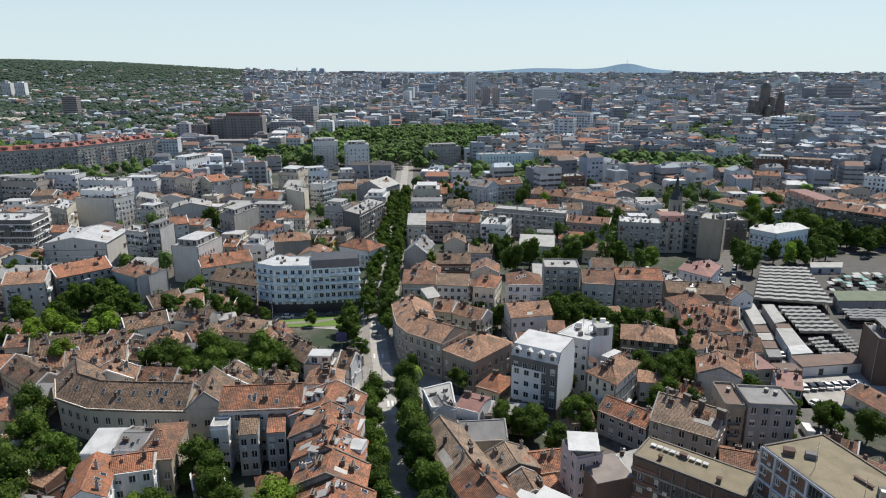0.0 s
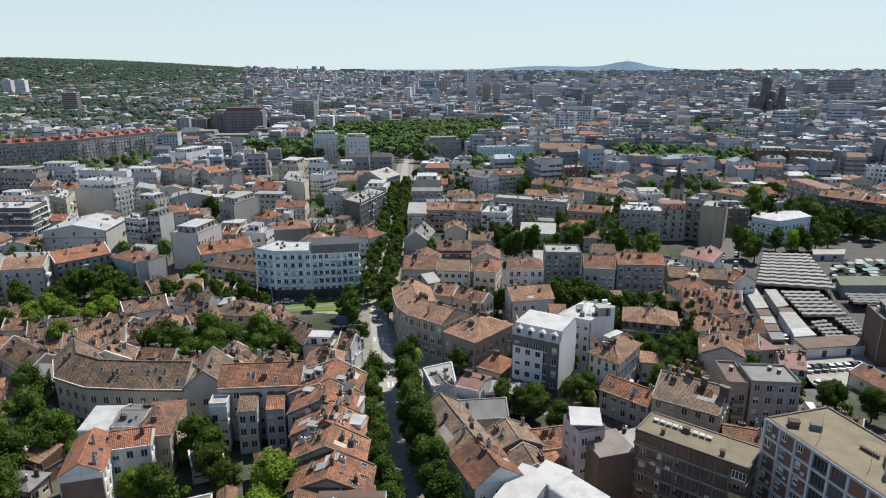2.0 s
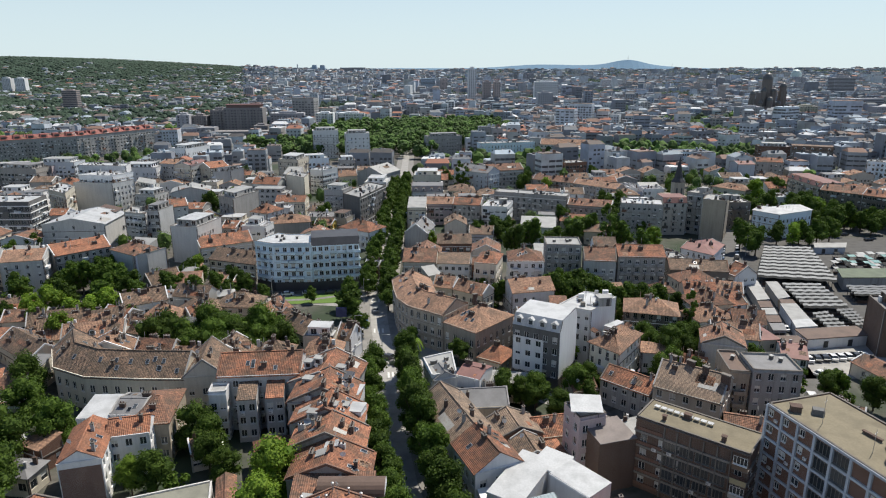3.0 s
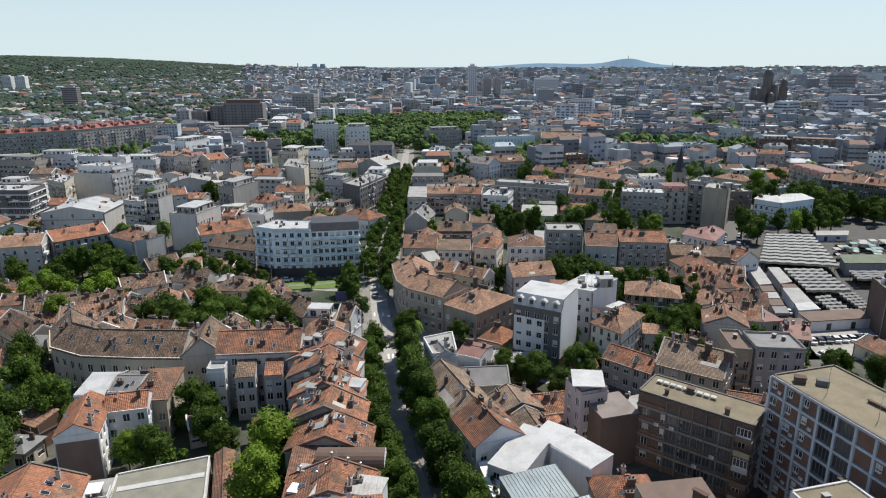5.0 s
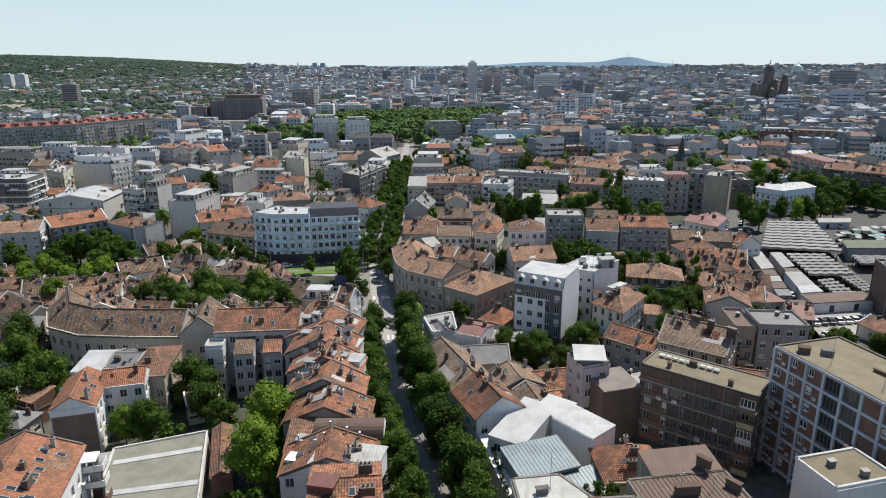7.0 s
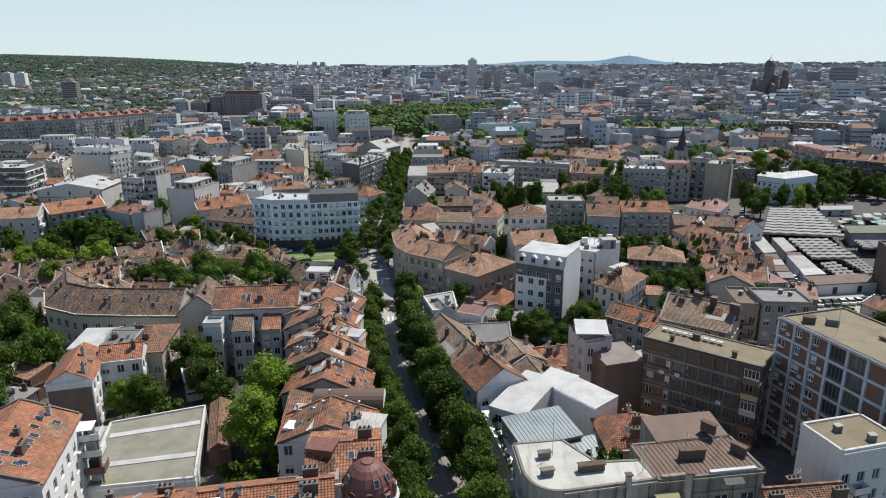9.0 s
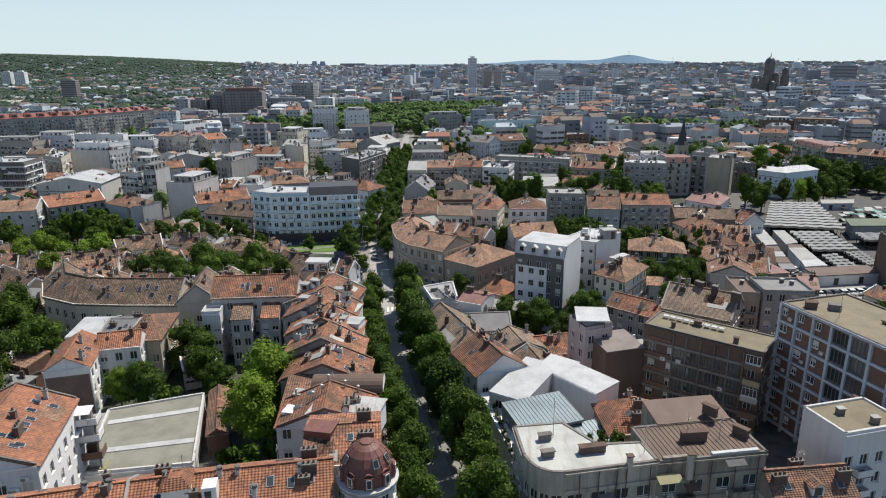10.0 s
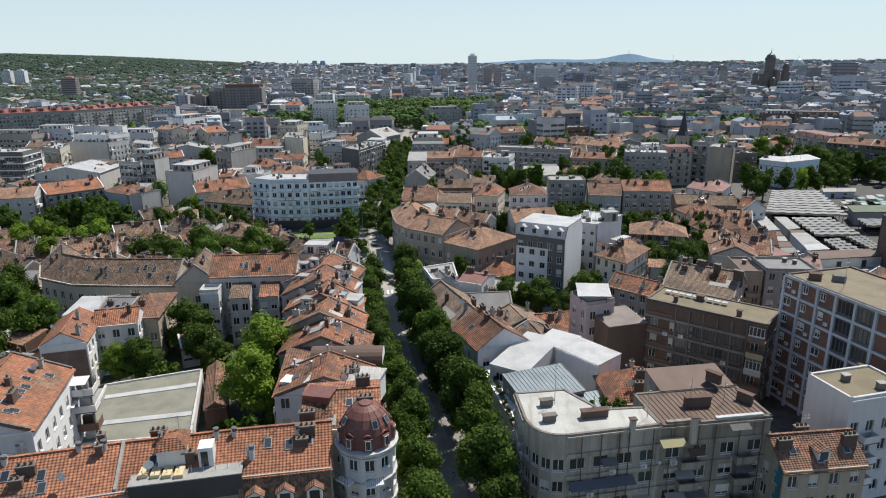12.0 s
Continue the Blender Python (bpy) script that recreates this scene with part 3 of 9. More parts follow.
        def slope(front, i, t, f):
            e = line if front else far_side
            return e[i].lerp(e[i + 1], t).lerp(ridge[i].lerp(ridge[i + 1], t), f)

        for k in range(sky_n):
            i, f, front = RND.randrange(len(line) - 1), RND.uniform(0.25, 0.7), RND.random() < 0.7
            s = slope(front, i, RND.uniform(0.12, 0.88), f)
            u = (line[i + 1] - line[i]).normalized() * (1 if front else -1)
            fit_part("skylight", small_mesh("skylight"), root, (s.x, s.y, h + rise * f), math.atan2(u.y, u.x), pitch)
        pn = patches if patches is not None else (1 if not joined else 2)
        for k in range(pn):
            i, front, f0, t0 = RND.randrange(len(line) - 1), RND.random() < 0.65, RND.uniform(0.0, 0.6), RND.uniform(0.02, 0.7)
            f1, t1 = f0 + RND.uniform(0.15, 0.38), t0 + RND.uniform(0.08, 0.28)
            q = [slope(front, i, t, f) for t, f in ((t0, f0), (t1, f0), (t1, f1), (t0, f1))]
            q = [(*p, h + rise * f + 0.03) for p, f in zip(q, (f0, f0, f1, f1))]
            other = RND.choice([c for c in (ORANGE, NEWORANGE, RUSSET, SALMON, BROWN, RUST_ROOF) if c is not cover])
            piece = roofs if joined else Acc()
            slab(piece, q if front else q[::-1], 0.05, other)
            if not joined:
                put("tile_patch", piece, root)
        if roof != "hip" and RND.random() < 0.65:
            tone = RND.choice((WHITE, LGREY, GREYW, LGREY) if joined else (GREYW, GREYW, CONCRETE, BRICKW))
            for e, i in ((0, 0), (-1, len(ridge) - 2)):
                verge = Acc()
                for edge in (line, far_side):
                    a, b = edge[e], ridge[e]
                    d = ridge[-1] - ridge[0]
                    d = d.normalized() * 0.16
                    lo, hi = h + 0.0, h + rise
                    q = [(*(a - d), lo + 0.22), (*(a + d), lo + 0.22), (*(b + d), hi + 0.22), (*(b - d), hi + 0.22)]
                    slab(verge, q if (edge is line) else q[::-1], 0.5, tone)
                put("verge", verge, root)
        if not joined and RND.random() < 0.6:
            s = slope(True, 0, RND.uniform(0.2, 0.8), 0.9)
            fit_part("aerial", small_mesh("aerial"), root, (s.x, s.y, h + rise * 0.88), RND.uniform(0, 3))
        if not joined and RND.random() < 0.5:
            f = RND.uniform(0.3, 0.8)
            s = slope(RND.random() < 0.6, 0, RND.uniform(0.2, 0.8), f)
            fit_part("satellite_dish", small_mesh("dish"), root, (s.x, s.y, h + rise * f), RND.uniform(-0.6, 0.6))
        for k in range(dorm):
            a, b = line[0], line[-1]
            u = (b - a).normalized()
            n = Vector((-u.y, u.x))
            s = a.lerp(b, (k + 0.5) / dorm) + n * 0.7
            fit_part("dormer", small_mesh("dormer"), root, (s.x, s.y, h + rise * 0.7 / (dep * peak)), math.atan2(u.y, u.x))
    elif roof == "shed":
        b2 = offset(pts, depth + over)
        f2 = offset(pts, -over)
        slab(roofs, [(*f2[0], h + 0.05), (*f2[-1], h + 0.05), (*b2[-1], h + rise), (*b2[0], h + rise)], 0.18, cover)
        bk = offset(pts, depth)
        walls.face([(*pts[-1], h), (*bk[-1], h), (*bk[-1], h + rise - 0.2)], wall)
        walls.face([(*bk[0], h), (*pts[0], h), (*bk[0], h + rise - 0.2)], wall)
        walls.face([(*bk[-1], h), (*bk[0], h), (*bk[0], h + rise - 0.2), (*bk[-1], h + rise - 0.2)], wall)
    elif roof == "mansard":
        up = offset(pts, 1.5), offset(pts, depth - 1.5)
        u = (pts[-1] - pts[0]).normalized()
        f1, b1 = offset(pts, -0.2), offset(pts, depth + 0.2)
        slab(roofs, [(*f1[0], h), (*f1[-1], h), (*up[0][-1], h + rise), (*up[0][0], h + rise)], 0.15, cover)
        slab(roofs, [(*b1[-1], h), (*b1[0], h), (*up[1][0], h + rise), (*up[1][-1], h + rise)], 0.15, cover)
        slab(roofs, [(*up[0][0], h + rise), (*up[0][-1], h + rise), (*up[1][-1], h + rise + 0.15), (*up[1][0], h + rise + 0.15)], 0.2, cover)
        for e in (0, -1):
            q = [(*pts[e], h), (*offset(pts, depth)[e], h), (*up[1][e], h + rise), (*up[0][e], h + rise)]
            walls.face(q if e else q[::-1], wall)
        for k in range(dorm):
            s = pts[0].lerp(pts[-1], (k + 0.5) / dorm)
            n = Vector((-u.y, u.x))
            s = s + n * 0.25
            fit_part("dormer", small_mesh("white_dormer" if cover is WHITE_ROOF else "dormer"), root, (s.x, s.y, h + 0.5), math.atan2(u.y, u.x), 0, 1.0)
    if roof == "flat":
        coping = Acc()
        roofs.face([(p.x, p.y, h + 0.1) for p in ring], cover)
        for i in range(m):
            p, q = ring[i], ring[(i + 1) % m]
            L = (q - p).length
            if L < 0.05:
                continue
            u = (q - p) / L
            n = Vector((-u.y, u.x))
            coping.box((p + q) / 2 + n * 0.08, u, L + 0.1, 0.34, top - 0.01, top + 0.09, LGREY if wall is WHITE else CONCRETE)
            coping.face([(*(q + n * 0.24), h + 0.1), (*(p + n * 0.24), h + 0.1), (*(p + n * 0.24), top), (*(q + n * 0.24), top)], wall)
        put("coping", coping, root)
        if joined and (RND.random() < 0.6 if loft is None else loft):
            attic, k = [p * 0.72 + Vector((RND.uniform(-0.8, 0.8), RND.uniform(0, 1.2))) * 0.0 for p in ring], Acc()
            for i in range(m):
                p, q = attic[i], attic[(i + 1) % m]
                facade(k, None, p, q, h, 1, 2.7, h + 2.7, max(1, round((q - p).length / 2.8)), RND.choice((wall, WHITE, GREYW)), 1.6, 1.7, 0.5)
            k.face([(p.x * 1.05, p.y * 1.05, h + 2.75) for p in attic], cover)
            put("attic_storey", k, root)
        lo, hi = [min(p[k] for p in ring) for k in (0, 1)], [max(p[k] for p in ring) for k in (0, 1)]
        for k in range(clutter):
            s = Vector((0, 0)) + Vector((RND.uniform(lo[0], hi[0]), RND.uniform(lo[1], hi[1]))) * 0.5
            which = RND.choice(("vent", "vent", "hut" if clutter > 2 and k == 0 else "vent", "aerial"))
            fit_part("stair_hut" if which == "hut" else "roof_vent" if which == "vent" else "aerial", small_mesh(which), root, (s.x, s.y, h + 0.1), RND.uniform(0, 1))
    for k in range(dishes):
        s = ring[k % m].lerp(ring[(k + 1) % m], RND.uniform(0.2, 0.8)) * 0.8
        fit_part("satellite_dish", small_mesh("dish"), root, (s.x, s.y, h + rise * 0.4 if roof != "flat" else h + 0.1), RND.uniform(-0.5, 0.5))
    put("wall", walls, root)
    put("roof", roofs, root)
    fittings(root, ring, tags, sides, floors, fh, ground, h, rise, roof, line if roof in ("gable", "hip", "cross") else None, dep if roof in ("gable", "hip", "cross") else 0.0, joined)
    if wins:
        for s, turn, w, hh in wins:
            r = RND.random()
            fit_part("window", window_mesh(w, hh, 0 if r < 0.6 else 1 if r < 0.85 else 2), root, s, turn)
    return root

# ---- ground ----
def smooth(a, b, x):
    k = min(1.0, max(0.0, (x - a) / (b - a)))
    return k * k * (3 - 2 * k)


def land(x, y):
    """The height of the ground."""
    z = 46 * smooth(900, 4500, math.hypot(x, max(y, 0)))
    z += 86 * smooth(1700, 3600, y) * smooth(-500, -2700, x)
    z += 3 * noise.noise((x / 300, y / 300, 0)) * smooth(600, 1200, y)
    return z


def ground_material():
    m, n, l, b = nodes_of("city_ground")
    grass = noise_out(n, l, 0.02, (1, 1, 1), 8, 0.44, 0.58)
    fine = noise_out(n, l, 0.5, (1, 1, 1), 6, 0.3, 0.7)
    col = mixc(n, l, fine, (0.14, 0.13, 0.115), (0.06, 0.056, 0.05))
    col = mixc(n, l, grass, col, (0.030, 0.048, 0.024))
    l.new(col, b.inputs["Base Color"])
    b.inputs["Roughness"].default_value = 0.95
    return m


def sheet_of_land():
    a = Acc()
    mat = ground_material()
    xs = [-4900 + 98 * i for i in range(101)]
    rows = [[(x, y, land(x, y)) for x in xs] for y in xs]
    me = bpy.data.meshes.new("ground")
    verts = [p for r in rows for p in r]
    k = len(xs)
    me.from_pydata(verts, [], [(j * k + i, j * k + i + 1, (j + 1) * k + i + 1, (j + 1) * k + i) for j in range(k - 1) for i in range(k - 1)])
    me.materials.append(mat)
    me.polygons.foreach_set("use_smooth", [True] * len(me.polygons))
    ob = new("ground", me)
    tagged(ob, "grey yards and green plots of a wide city", "ground", kind="structure")


sheet_of_land()
ASPHALT = sheet((0.36, 0.35, 0.33), 0.9, 0.0, name="sunlit_asphalt")
PAVING = sheet((0.24, 0.23, 0.215), 0.9, 0.0, name="concrete_paving")
MARKET_PAVING = sheet((0.10, 0.097, 0.093), 0.9, 0.0, name="worn_market_paving")
LAWN = plain("lawn", (0.11, 0.19, 0.035), 0.9)
MARKING = plain("road_marking", (0.7, 0.7, 0.68), 0.7)


def strip(name, pts, wide, z, mat, label, category, thick=0.0):
    """A band along a line: a road, or with thickness a kerbed pavement."""
    pts = [Vector(p) for p in pts]
    l, r = offset(pts, wide / 2), offset(pts, -wide / 2)
    a = Acc()
    for i in range(len(pts) - 1):
        q = [(*r[i], z), (*r[i + 1], z), (*l[i + 1], z), (*l[i], z)]
        a.face(q, mat)
        if thick:
            for s, t in ((q[0], q[1]), (q[2], q[3])):
                a.face([(s[0], s[1], z - thick), (t[0], t[1], z - thick), t, s], mat)
    return tagged(put(name, a), label, category, kind="structure")


AVENUE = [(9, 10), (0.9, 66), (-0.7, 80), (-4.3, 94), (-7.8, 107), (-10.0, 119), (-13.4, 142), (-16.6, 165), (-20.5, 190), (-23.5, 215), (-30, 480), (-36, 640)]
strip("avenue_road", AVENUE, 5.4, 0.05, ASPHALT, "pale sunlit asphalt carriageway between two tree rows", "road")
for k in (-1, 1):
    strip("pavement", [tuple(p) for p in offset([Vector(p) for p in AVENUE], k * 4.8)], 4.2, 0.17, PAVING, "grey paved footway with a stone kerb under street trees", "pavement", 0.2)
strip("road", [(-21, 205), (-60, 211), (-100, 205), (-170, 190)], 9.0, 0.06, ASPHALT, "asphalt side street in front of a corner block", "road")
strip("road", [(-14, 162), (10, 150), (30, 138)], 7.0, 0.07, ASPHALT, "asphalt side street leaving the crossing", "road")
SIDE_ASPHALT = sheet((0.13, 0.127, 0.122), 0.9, 0.0, name="worn_asphalt")
strip("road", [(86, 120), (100, 190), (122, 262), (150, 330)], 8.0, 0.06, SIDE_ASPHALT, "asphalt street along the market", "road")
strip("road", [(122, 292), (180, 300), (260, 310)], 14.0, 0.08, SIDE_ASPHALT, "wide sunlit street behind the market", "road")
strip("road", [(-110, 60), (-108, 130), (-125, 190)], 8.0, 0.05, ASPHALT, "shaded side street beside old houses", "road")


def patch(name, pts, z, mat, label, category):
    a = Acc()
    a.face([(x, y, z) for x, y in pts], mat)
    return tagged(put(name, a), label, category, kind="structure")


patch("market_pavement", [(84, 190), (150, 165), (240, 215), (235, 292), (125, 292)], 0.04, MARKET_PAVING, "pale paved ground of the open market", "pavement")
patch("crossing", [(-27, 150), (-6, 145), (0, 165), (-10, 178), (-18, 212), (-29, 212)], 0.085, ASPHALT, "sunlit asphalt of the street crossing", "road")
patch("car_park", [(84, 150), (150, 150), (150, 172), (88, 180)], 0.06, ASPHALT, "asphalt car park behind the market wall", "road")
patch("lawn", [(-58, 204), (-34, 206), (-29, 214), (-36, 216.5), (-58, 211)], 0.2, LAWN, "small green lawn of a corner park", "lawn")
strip("park_path", [(-58, 207.5), (-44, 209.5), (-31, 215)], 1.8, 0.23, PAVING, "pale path across the lawn", "path")


# ---- trees ----
ICO = bmesh.new()
bmesh.ops.create_icosphere(ICO, subdivisions=1, radius=1.0)
ICO_V, ICO_F = [v.co.copy() for v in ICO.verts], [tuple(v.index for v in f.verts) for f in ICO.faces]
ICO.free()
ICO = bmesh.new()
bmesh.ops.create_icosphere(ICO, subdivisions=2, radius=1.0)
ICO_V2, ICO_F2 = [v.co.copy() for v in ICO.verts], [tuple(v.index for v in f.verts) for f in ICO.faces]
ICO.free()


def crown_mesh(seed, r, h, lobes, leaves, size, mat, trunk):
    """A crown of many small leaf tufts on uneven lobes, with gaps."""
    rn = random.Random(seed)
    a = Acc()
    centres = []
    for i in range(lobes):
        t = rn.uniform(0, 2 * math.pi)
        f = math.sqrt(rn.random()) * 0.72
        z = rn.uniform(0.12, 0.92)
        w = math.sin(math.pi * min(1, 0.2 + z * 0.8)) ** 0.6
        centres.append((f * r * w * math.cos(t), f * r * w * math.sin(t), trunk + z * (h - trunk), r * rn.uniform(0.28, 0.46)))
    s = a.slot(mat)
    for cx, cy, cz, cr in centres:
        j, o = len(a.v), rn.uniform(0, 99)
        for v in ICO_V:
            k = cr * (0.74 + 0.3 * noise.noise(v * 1.7 + Vector((o, 0, 0))))
            a.v.append((cx + v.x * k, cy + v.y * k, cz + v.z * k * 0.9))
        a.f.extend([tuple(i + j for i in f) for f in ICO_F])
        a.m.extend([s] * len(ICO_F))
    for i in range(leaves):
        cx, cy, cz, cr = centres[i % lobes]
        d = Vector((rn.gauss(0, 1), rn.gauss(0, 1), rn.gauss(0.25, 1))).normalized()
        p = Vector((cx, cy, cz)) + d * cr * rn.uniform(0.62, 1.08)
        nrm = (d + Vector((rn.gauss(0, 0.5), rn.gauss(0, 0.5), rn.gauss(0.25, 0.5)))).normalized()
        t1 = nrm.orthogonal().normalized()
        t1.rotate(Matrix.Rotation(rn.uniform(0, 6.28), 3, nrm))
        t2 = nrm.cross(t1)
        k = size * rn.uniform(0.6, 1.35)
        i0 = len(a.v)
        a.v.extend([tuple(p - t1 * k), tuple(p - t2 * k * 0.62 + nrm * k * 0.15), tuple(p + t1 * k), tuple(p + t2 * k * 0.62 + nrm * k * 0.15)])
        a.f.append((i0, i0 + 1, i0 + 2, i0 + 3))
        a.m.append(s)
    return a.mesh("crown")


def trunk_mesh(seed, r, h, trunk):
    rn = random.Random(seed)
    a = Acc()
    s = a.slot(BARK)

    def limb(p, q, r0, r1):
        p, q = Vector(p), Vector(q)
        d = (q - p).normalized()
        x = d.orthogonal().normalized()
        y = d.cross(x)
        i0 = len(a.v)
        for c, rr in ((p, r0), (q, r1)):
            for k in range(6):
                t = k * math.pi / 3
                a.v.append(tuple(c + (x * math.cos(t) + y * math.sin(t)) * rr))
        for k in range(6):
            a.f.append((i0 + k, i0 + (k + 1) % 6, i0 + 6 + (k + 1) % 6, i0 + 6 + k))
            a.m.append(s)

    limb((0, 0, -0.3), (0.1, 0, trunk + 0.5), 0.28, 0.2)
    for k in range(5):
        t = k * 1.26 + rn.uniform(-0.3, 0.3)
        e = (0.55 * r * math.cos(t), 0.55 * r * math.sin(t), trunk + (h - trunk) * rn.uniform(0.35, 0.7))
        limb((0.1, 0, trunk + 0.3), e, 0.15, 0.05)
    return a.mesh("trunk")


TREE_KINDS = {}
for key, seed, r, h, lobes, leaves, size, mat, trunk in (
        ("street", 1, 3.6, 11.0, 20, 5200, 0.20, LEAF, 3.0), ("street2", 2, 3.9, 12.0, 22, 5600, 0.20, LEAF, 3.0), ("street3", 3, 3.3, 10.0, 18, 4600, 0.20, LEAF, 2.6),
        ("broad", 4, 4.6, 10.5, 24, 4200, 0.24, LEAF, 2.2), ("broad2", 5, 5.2, 12.0, 26, 4800, 0.25, LEAF, 2.4), ("light", 6, 4.6, 13.0, 34, 6400, 0.22, LEAF_LIGHT, 2.2),
        ("bush", 7, 2.2, 4.0, 9, 500, 0.3, LEAF, 0.4), ("poplar", 8, 2.4, 15.0, 18, 1200, 0.4, LEAF, 1.5), ("mid", 9, 4.4, 10.0, 16, 1500, 0.36, LEAF, 2.0), ("mid2", 10, 3.8, 9.0, 14, 1300, 0.35, LEAF, 2.0),
        ("midlight", 11, 4.2, 9.5, 14, 1400, 0.36, LEAF_LIGHT, 2.0)):
    TREE_KINDS[key] = (crown_mesh(seed, r, h, lobes, leaves, size, mat, trunk), trunk_mesh(seed, r, h, trunk))
TR = random.Random(11)
TREE_LABELS = {"light": "tall light-green tree in a yard between houses", "poplar": "tall narrow dark-green tree above roofs", "bush": "low dark-green shrub beside a house"}


FAR_TREES = []


def tree(kind, x, y, s=1.0, label="", group="trees", z=None):
    if y > 285:
        FAR_TREES.append(("mid" if kind in ("broad", "broad2", "light") else kind, x, y, s * 1.1 * TR.uniform(0.92, 1.08), TR.uniform(0, 6.28)))
        return None
    root = thing("tree", (x, y, land(x, y) if z is None else z), label or TREE_LABELS.get(kind, "leafy dark-green broadleaved tree in a city yard"), "tree", group)
    if y > 172 and kind in ("broad", "broad2", "street", "street2", "street3"):
        kind, s = ("mid", s * 1.1) if kind != "street3" else ("mid2", s)
    c, t = TREE_KINDS[kind]
    for name, me in (("crown", c), ("trunk", t)):
        ob = new(name, me)
        ob.parent = root
    root.rotation_euler.z = TR.uniform(0, 6.28)
    k = s * TR.uniform(0.92, 1.08)
    root.scale = (k, k, k * TR.uniform(0.94, 1.06))
    return root


def along(line, first, step, last, side, kinds, s, label):
    """Trees in a row beside a line."""
    pts = offset([Vector(p) for p in line], side)
    run = first
    while run < last:
        left = run
        for a, b in zip(pts, pts[1:]):
            L = (b - a).length
            if left <= L:
                p = a.lerp(b, left / L)
                tree(TR.choice(kinds), p.x + TR.uniform(-0.4, 0.4), p.y, s * TR.uniform(0.88, 1.1), label, "avenue trees")
                break
            left -= L
        run += step * TR.uniform(0.85, 1.15)

# ---- the nearest houses, left of the avenue ----
building("terraced house with an orange tiled roof and skylights", [(-47.5, 50.5), (-33.0, 54.2)], 9.5, 14.4, "gable", GREYW, NEWORANGE, rise=2.6, chim=4, sky_n=8, dishes=2, over=0.5)
building("terraced house with a roof terrace and dark attic wall", [(-33.0, 54.2), (-21.5, 56.6)], 9.5, 14.4, "gable", GREYW, NEWORANGE, rise=2.6, chim=3, sky_n=1, dishes=1)
building("terraced house with an orange roof, skylights and arched dormers", [(-21.5, 56.6), (-12.0, 58.2)], 9.5, 14.4, "gable", STONE, NEWORANGE, rise=2.6, chim=3, sky_n=9)
building("white house with a long orange roof and skylights", [(-62.5, 62.5), (-48.7, 66.0)], 16.5, 14.2, "cross", WHITE, NEWORANGE, rise=3.2, chim=4, sky_n=14, ac=4, sides="frb")
building("low hall with a flat grey felt roof", None, 18.0, 3.2, "flat", WHITE, HALL_ROOF, outline=[(-52.5, 79.5), (-37.2, 82.0), (-43.2, 103.2), (-57.6, 97.6)], sides="", clutter=0, par=0.3, name="hall", category="hall")
building("long red-roofed brick outbuilding beside a hall", [(-37.6, 88.6), (-34.4, 89.6)], 15.5, 3.8, "cross", BRICKW, RUSSET, rise=1.0, chim=1, sides="", over=0.2)
building("white house with a brick gable and orange roof", [(-68.6, 98.9), (-61.6, 100.9)], 12.5, 10.0, "cross", WHITE, NEWORANGE, rise=2.1, chim=2, sides="lr", over=0.25, sky_n=3)
building("white house wing with an orange roof", [(-64.2, 107.6), (-56.8, 109.5)], 6.5, 9.9, "gable", WHITE, NEWORANGE, rise=2.0, sides="fr", col=2.4, chim=1, over=0.2)
building("grey house with a hipped brown roof", [(-62.0, 113.2), (-55.2, 114.2)], 14.0, 9.2, "hip", BEIGE, RUSSET, rise=2.4, chim=1, sides="fr", sky_n=1)
building("low house with a white sheet-metal roof", [(-75.0, 116.6), (-68.4, 116.8)], 8.0, 8.6, "shed", WHITE, WHITE_ROOF, rise=1.0, over=0.2)
building("low house with a grey roof and skylights", [(-68.3, 117.2), (-62.2, 117.2)], 9.0, 9.2, "gable", WHITE, GREY_ROOF, rise=1.2, sky_n=5, chim=2, over=0.2)
building("long curved old house with a dark tiled mansard", [(-99.0, 149.5), (-93.0, 139.5), (-83.0, 134.6), (-71.0, 133.6), (-59.5, 133.4)], 10.5, 9.0, "gable", CREAM, BROWN, rise=4.4, chim=9, sky_n=16, fh=3.4, wh=1.9)
building("pale gabled house in a closed row", [(-59.5, 133.0), (-50.5, 134.5)], 13.0, 9.5, "cross", CREAM, BROWN, rise=4.0, chim=3, fh=3.3)
building("grey apartment house with stepped wings and orange roofs", [(-49.0, 126.0), (-31.5, 127.5)], 11.0, 13.2, "gable", LGREY, ORANGE, rise=3.0, chim=4, sky_n=5, ac=3)
building("projecting grey wing with a small orange roof", [(-43.6, 121.2), (-39.6, 121.8)], 4.6, 10.2, "shed", LGREY, BROWN, rise=1.6, sides="flr", col=2.0, ac=1)
building("projecting grey stair wing with an orange roof", [(-37.8, 122.1), (-34.0, 122.7)], 4.6, 10.2, "shed", LGREY, ORANGE, rise=1.6, sides="flr", col=2.0, ac=1)
building("white enclosed balcony wing", [(-49.6, 121.8), (-46.0, 122.2)], 4.0, 11.2, "flat", WHITE, PALE_ROOF, sides="flr", col=1.6, clutter=0)
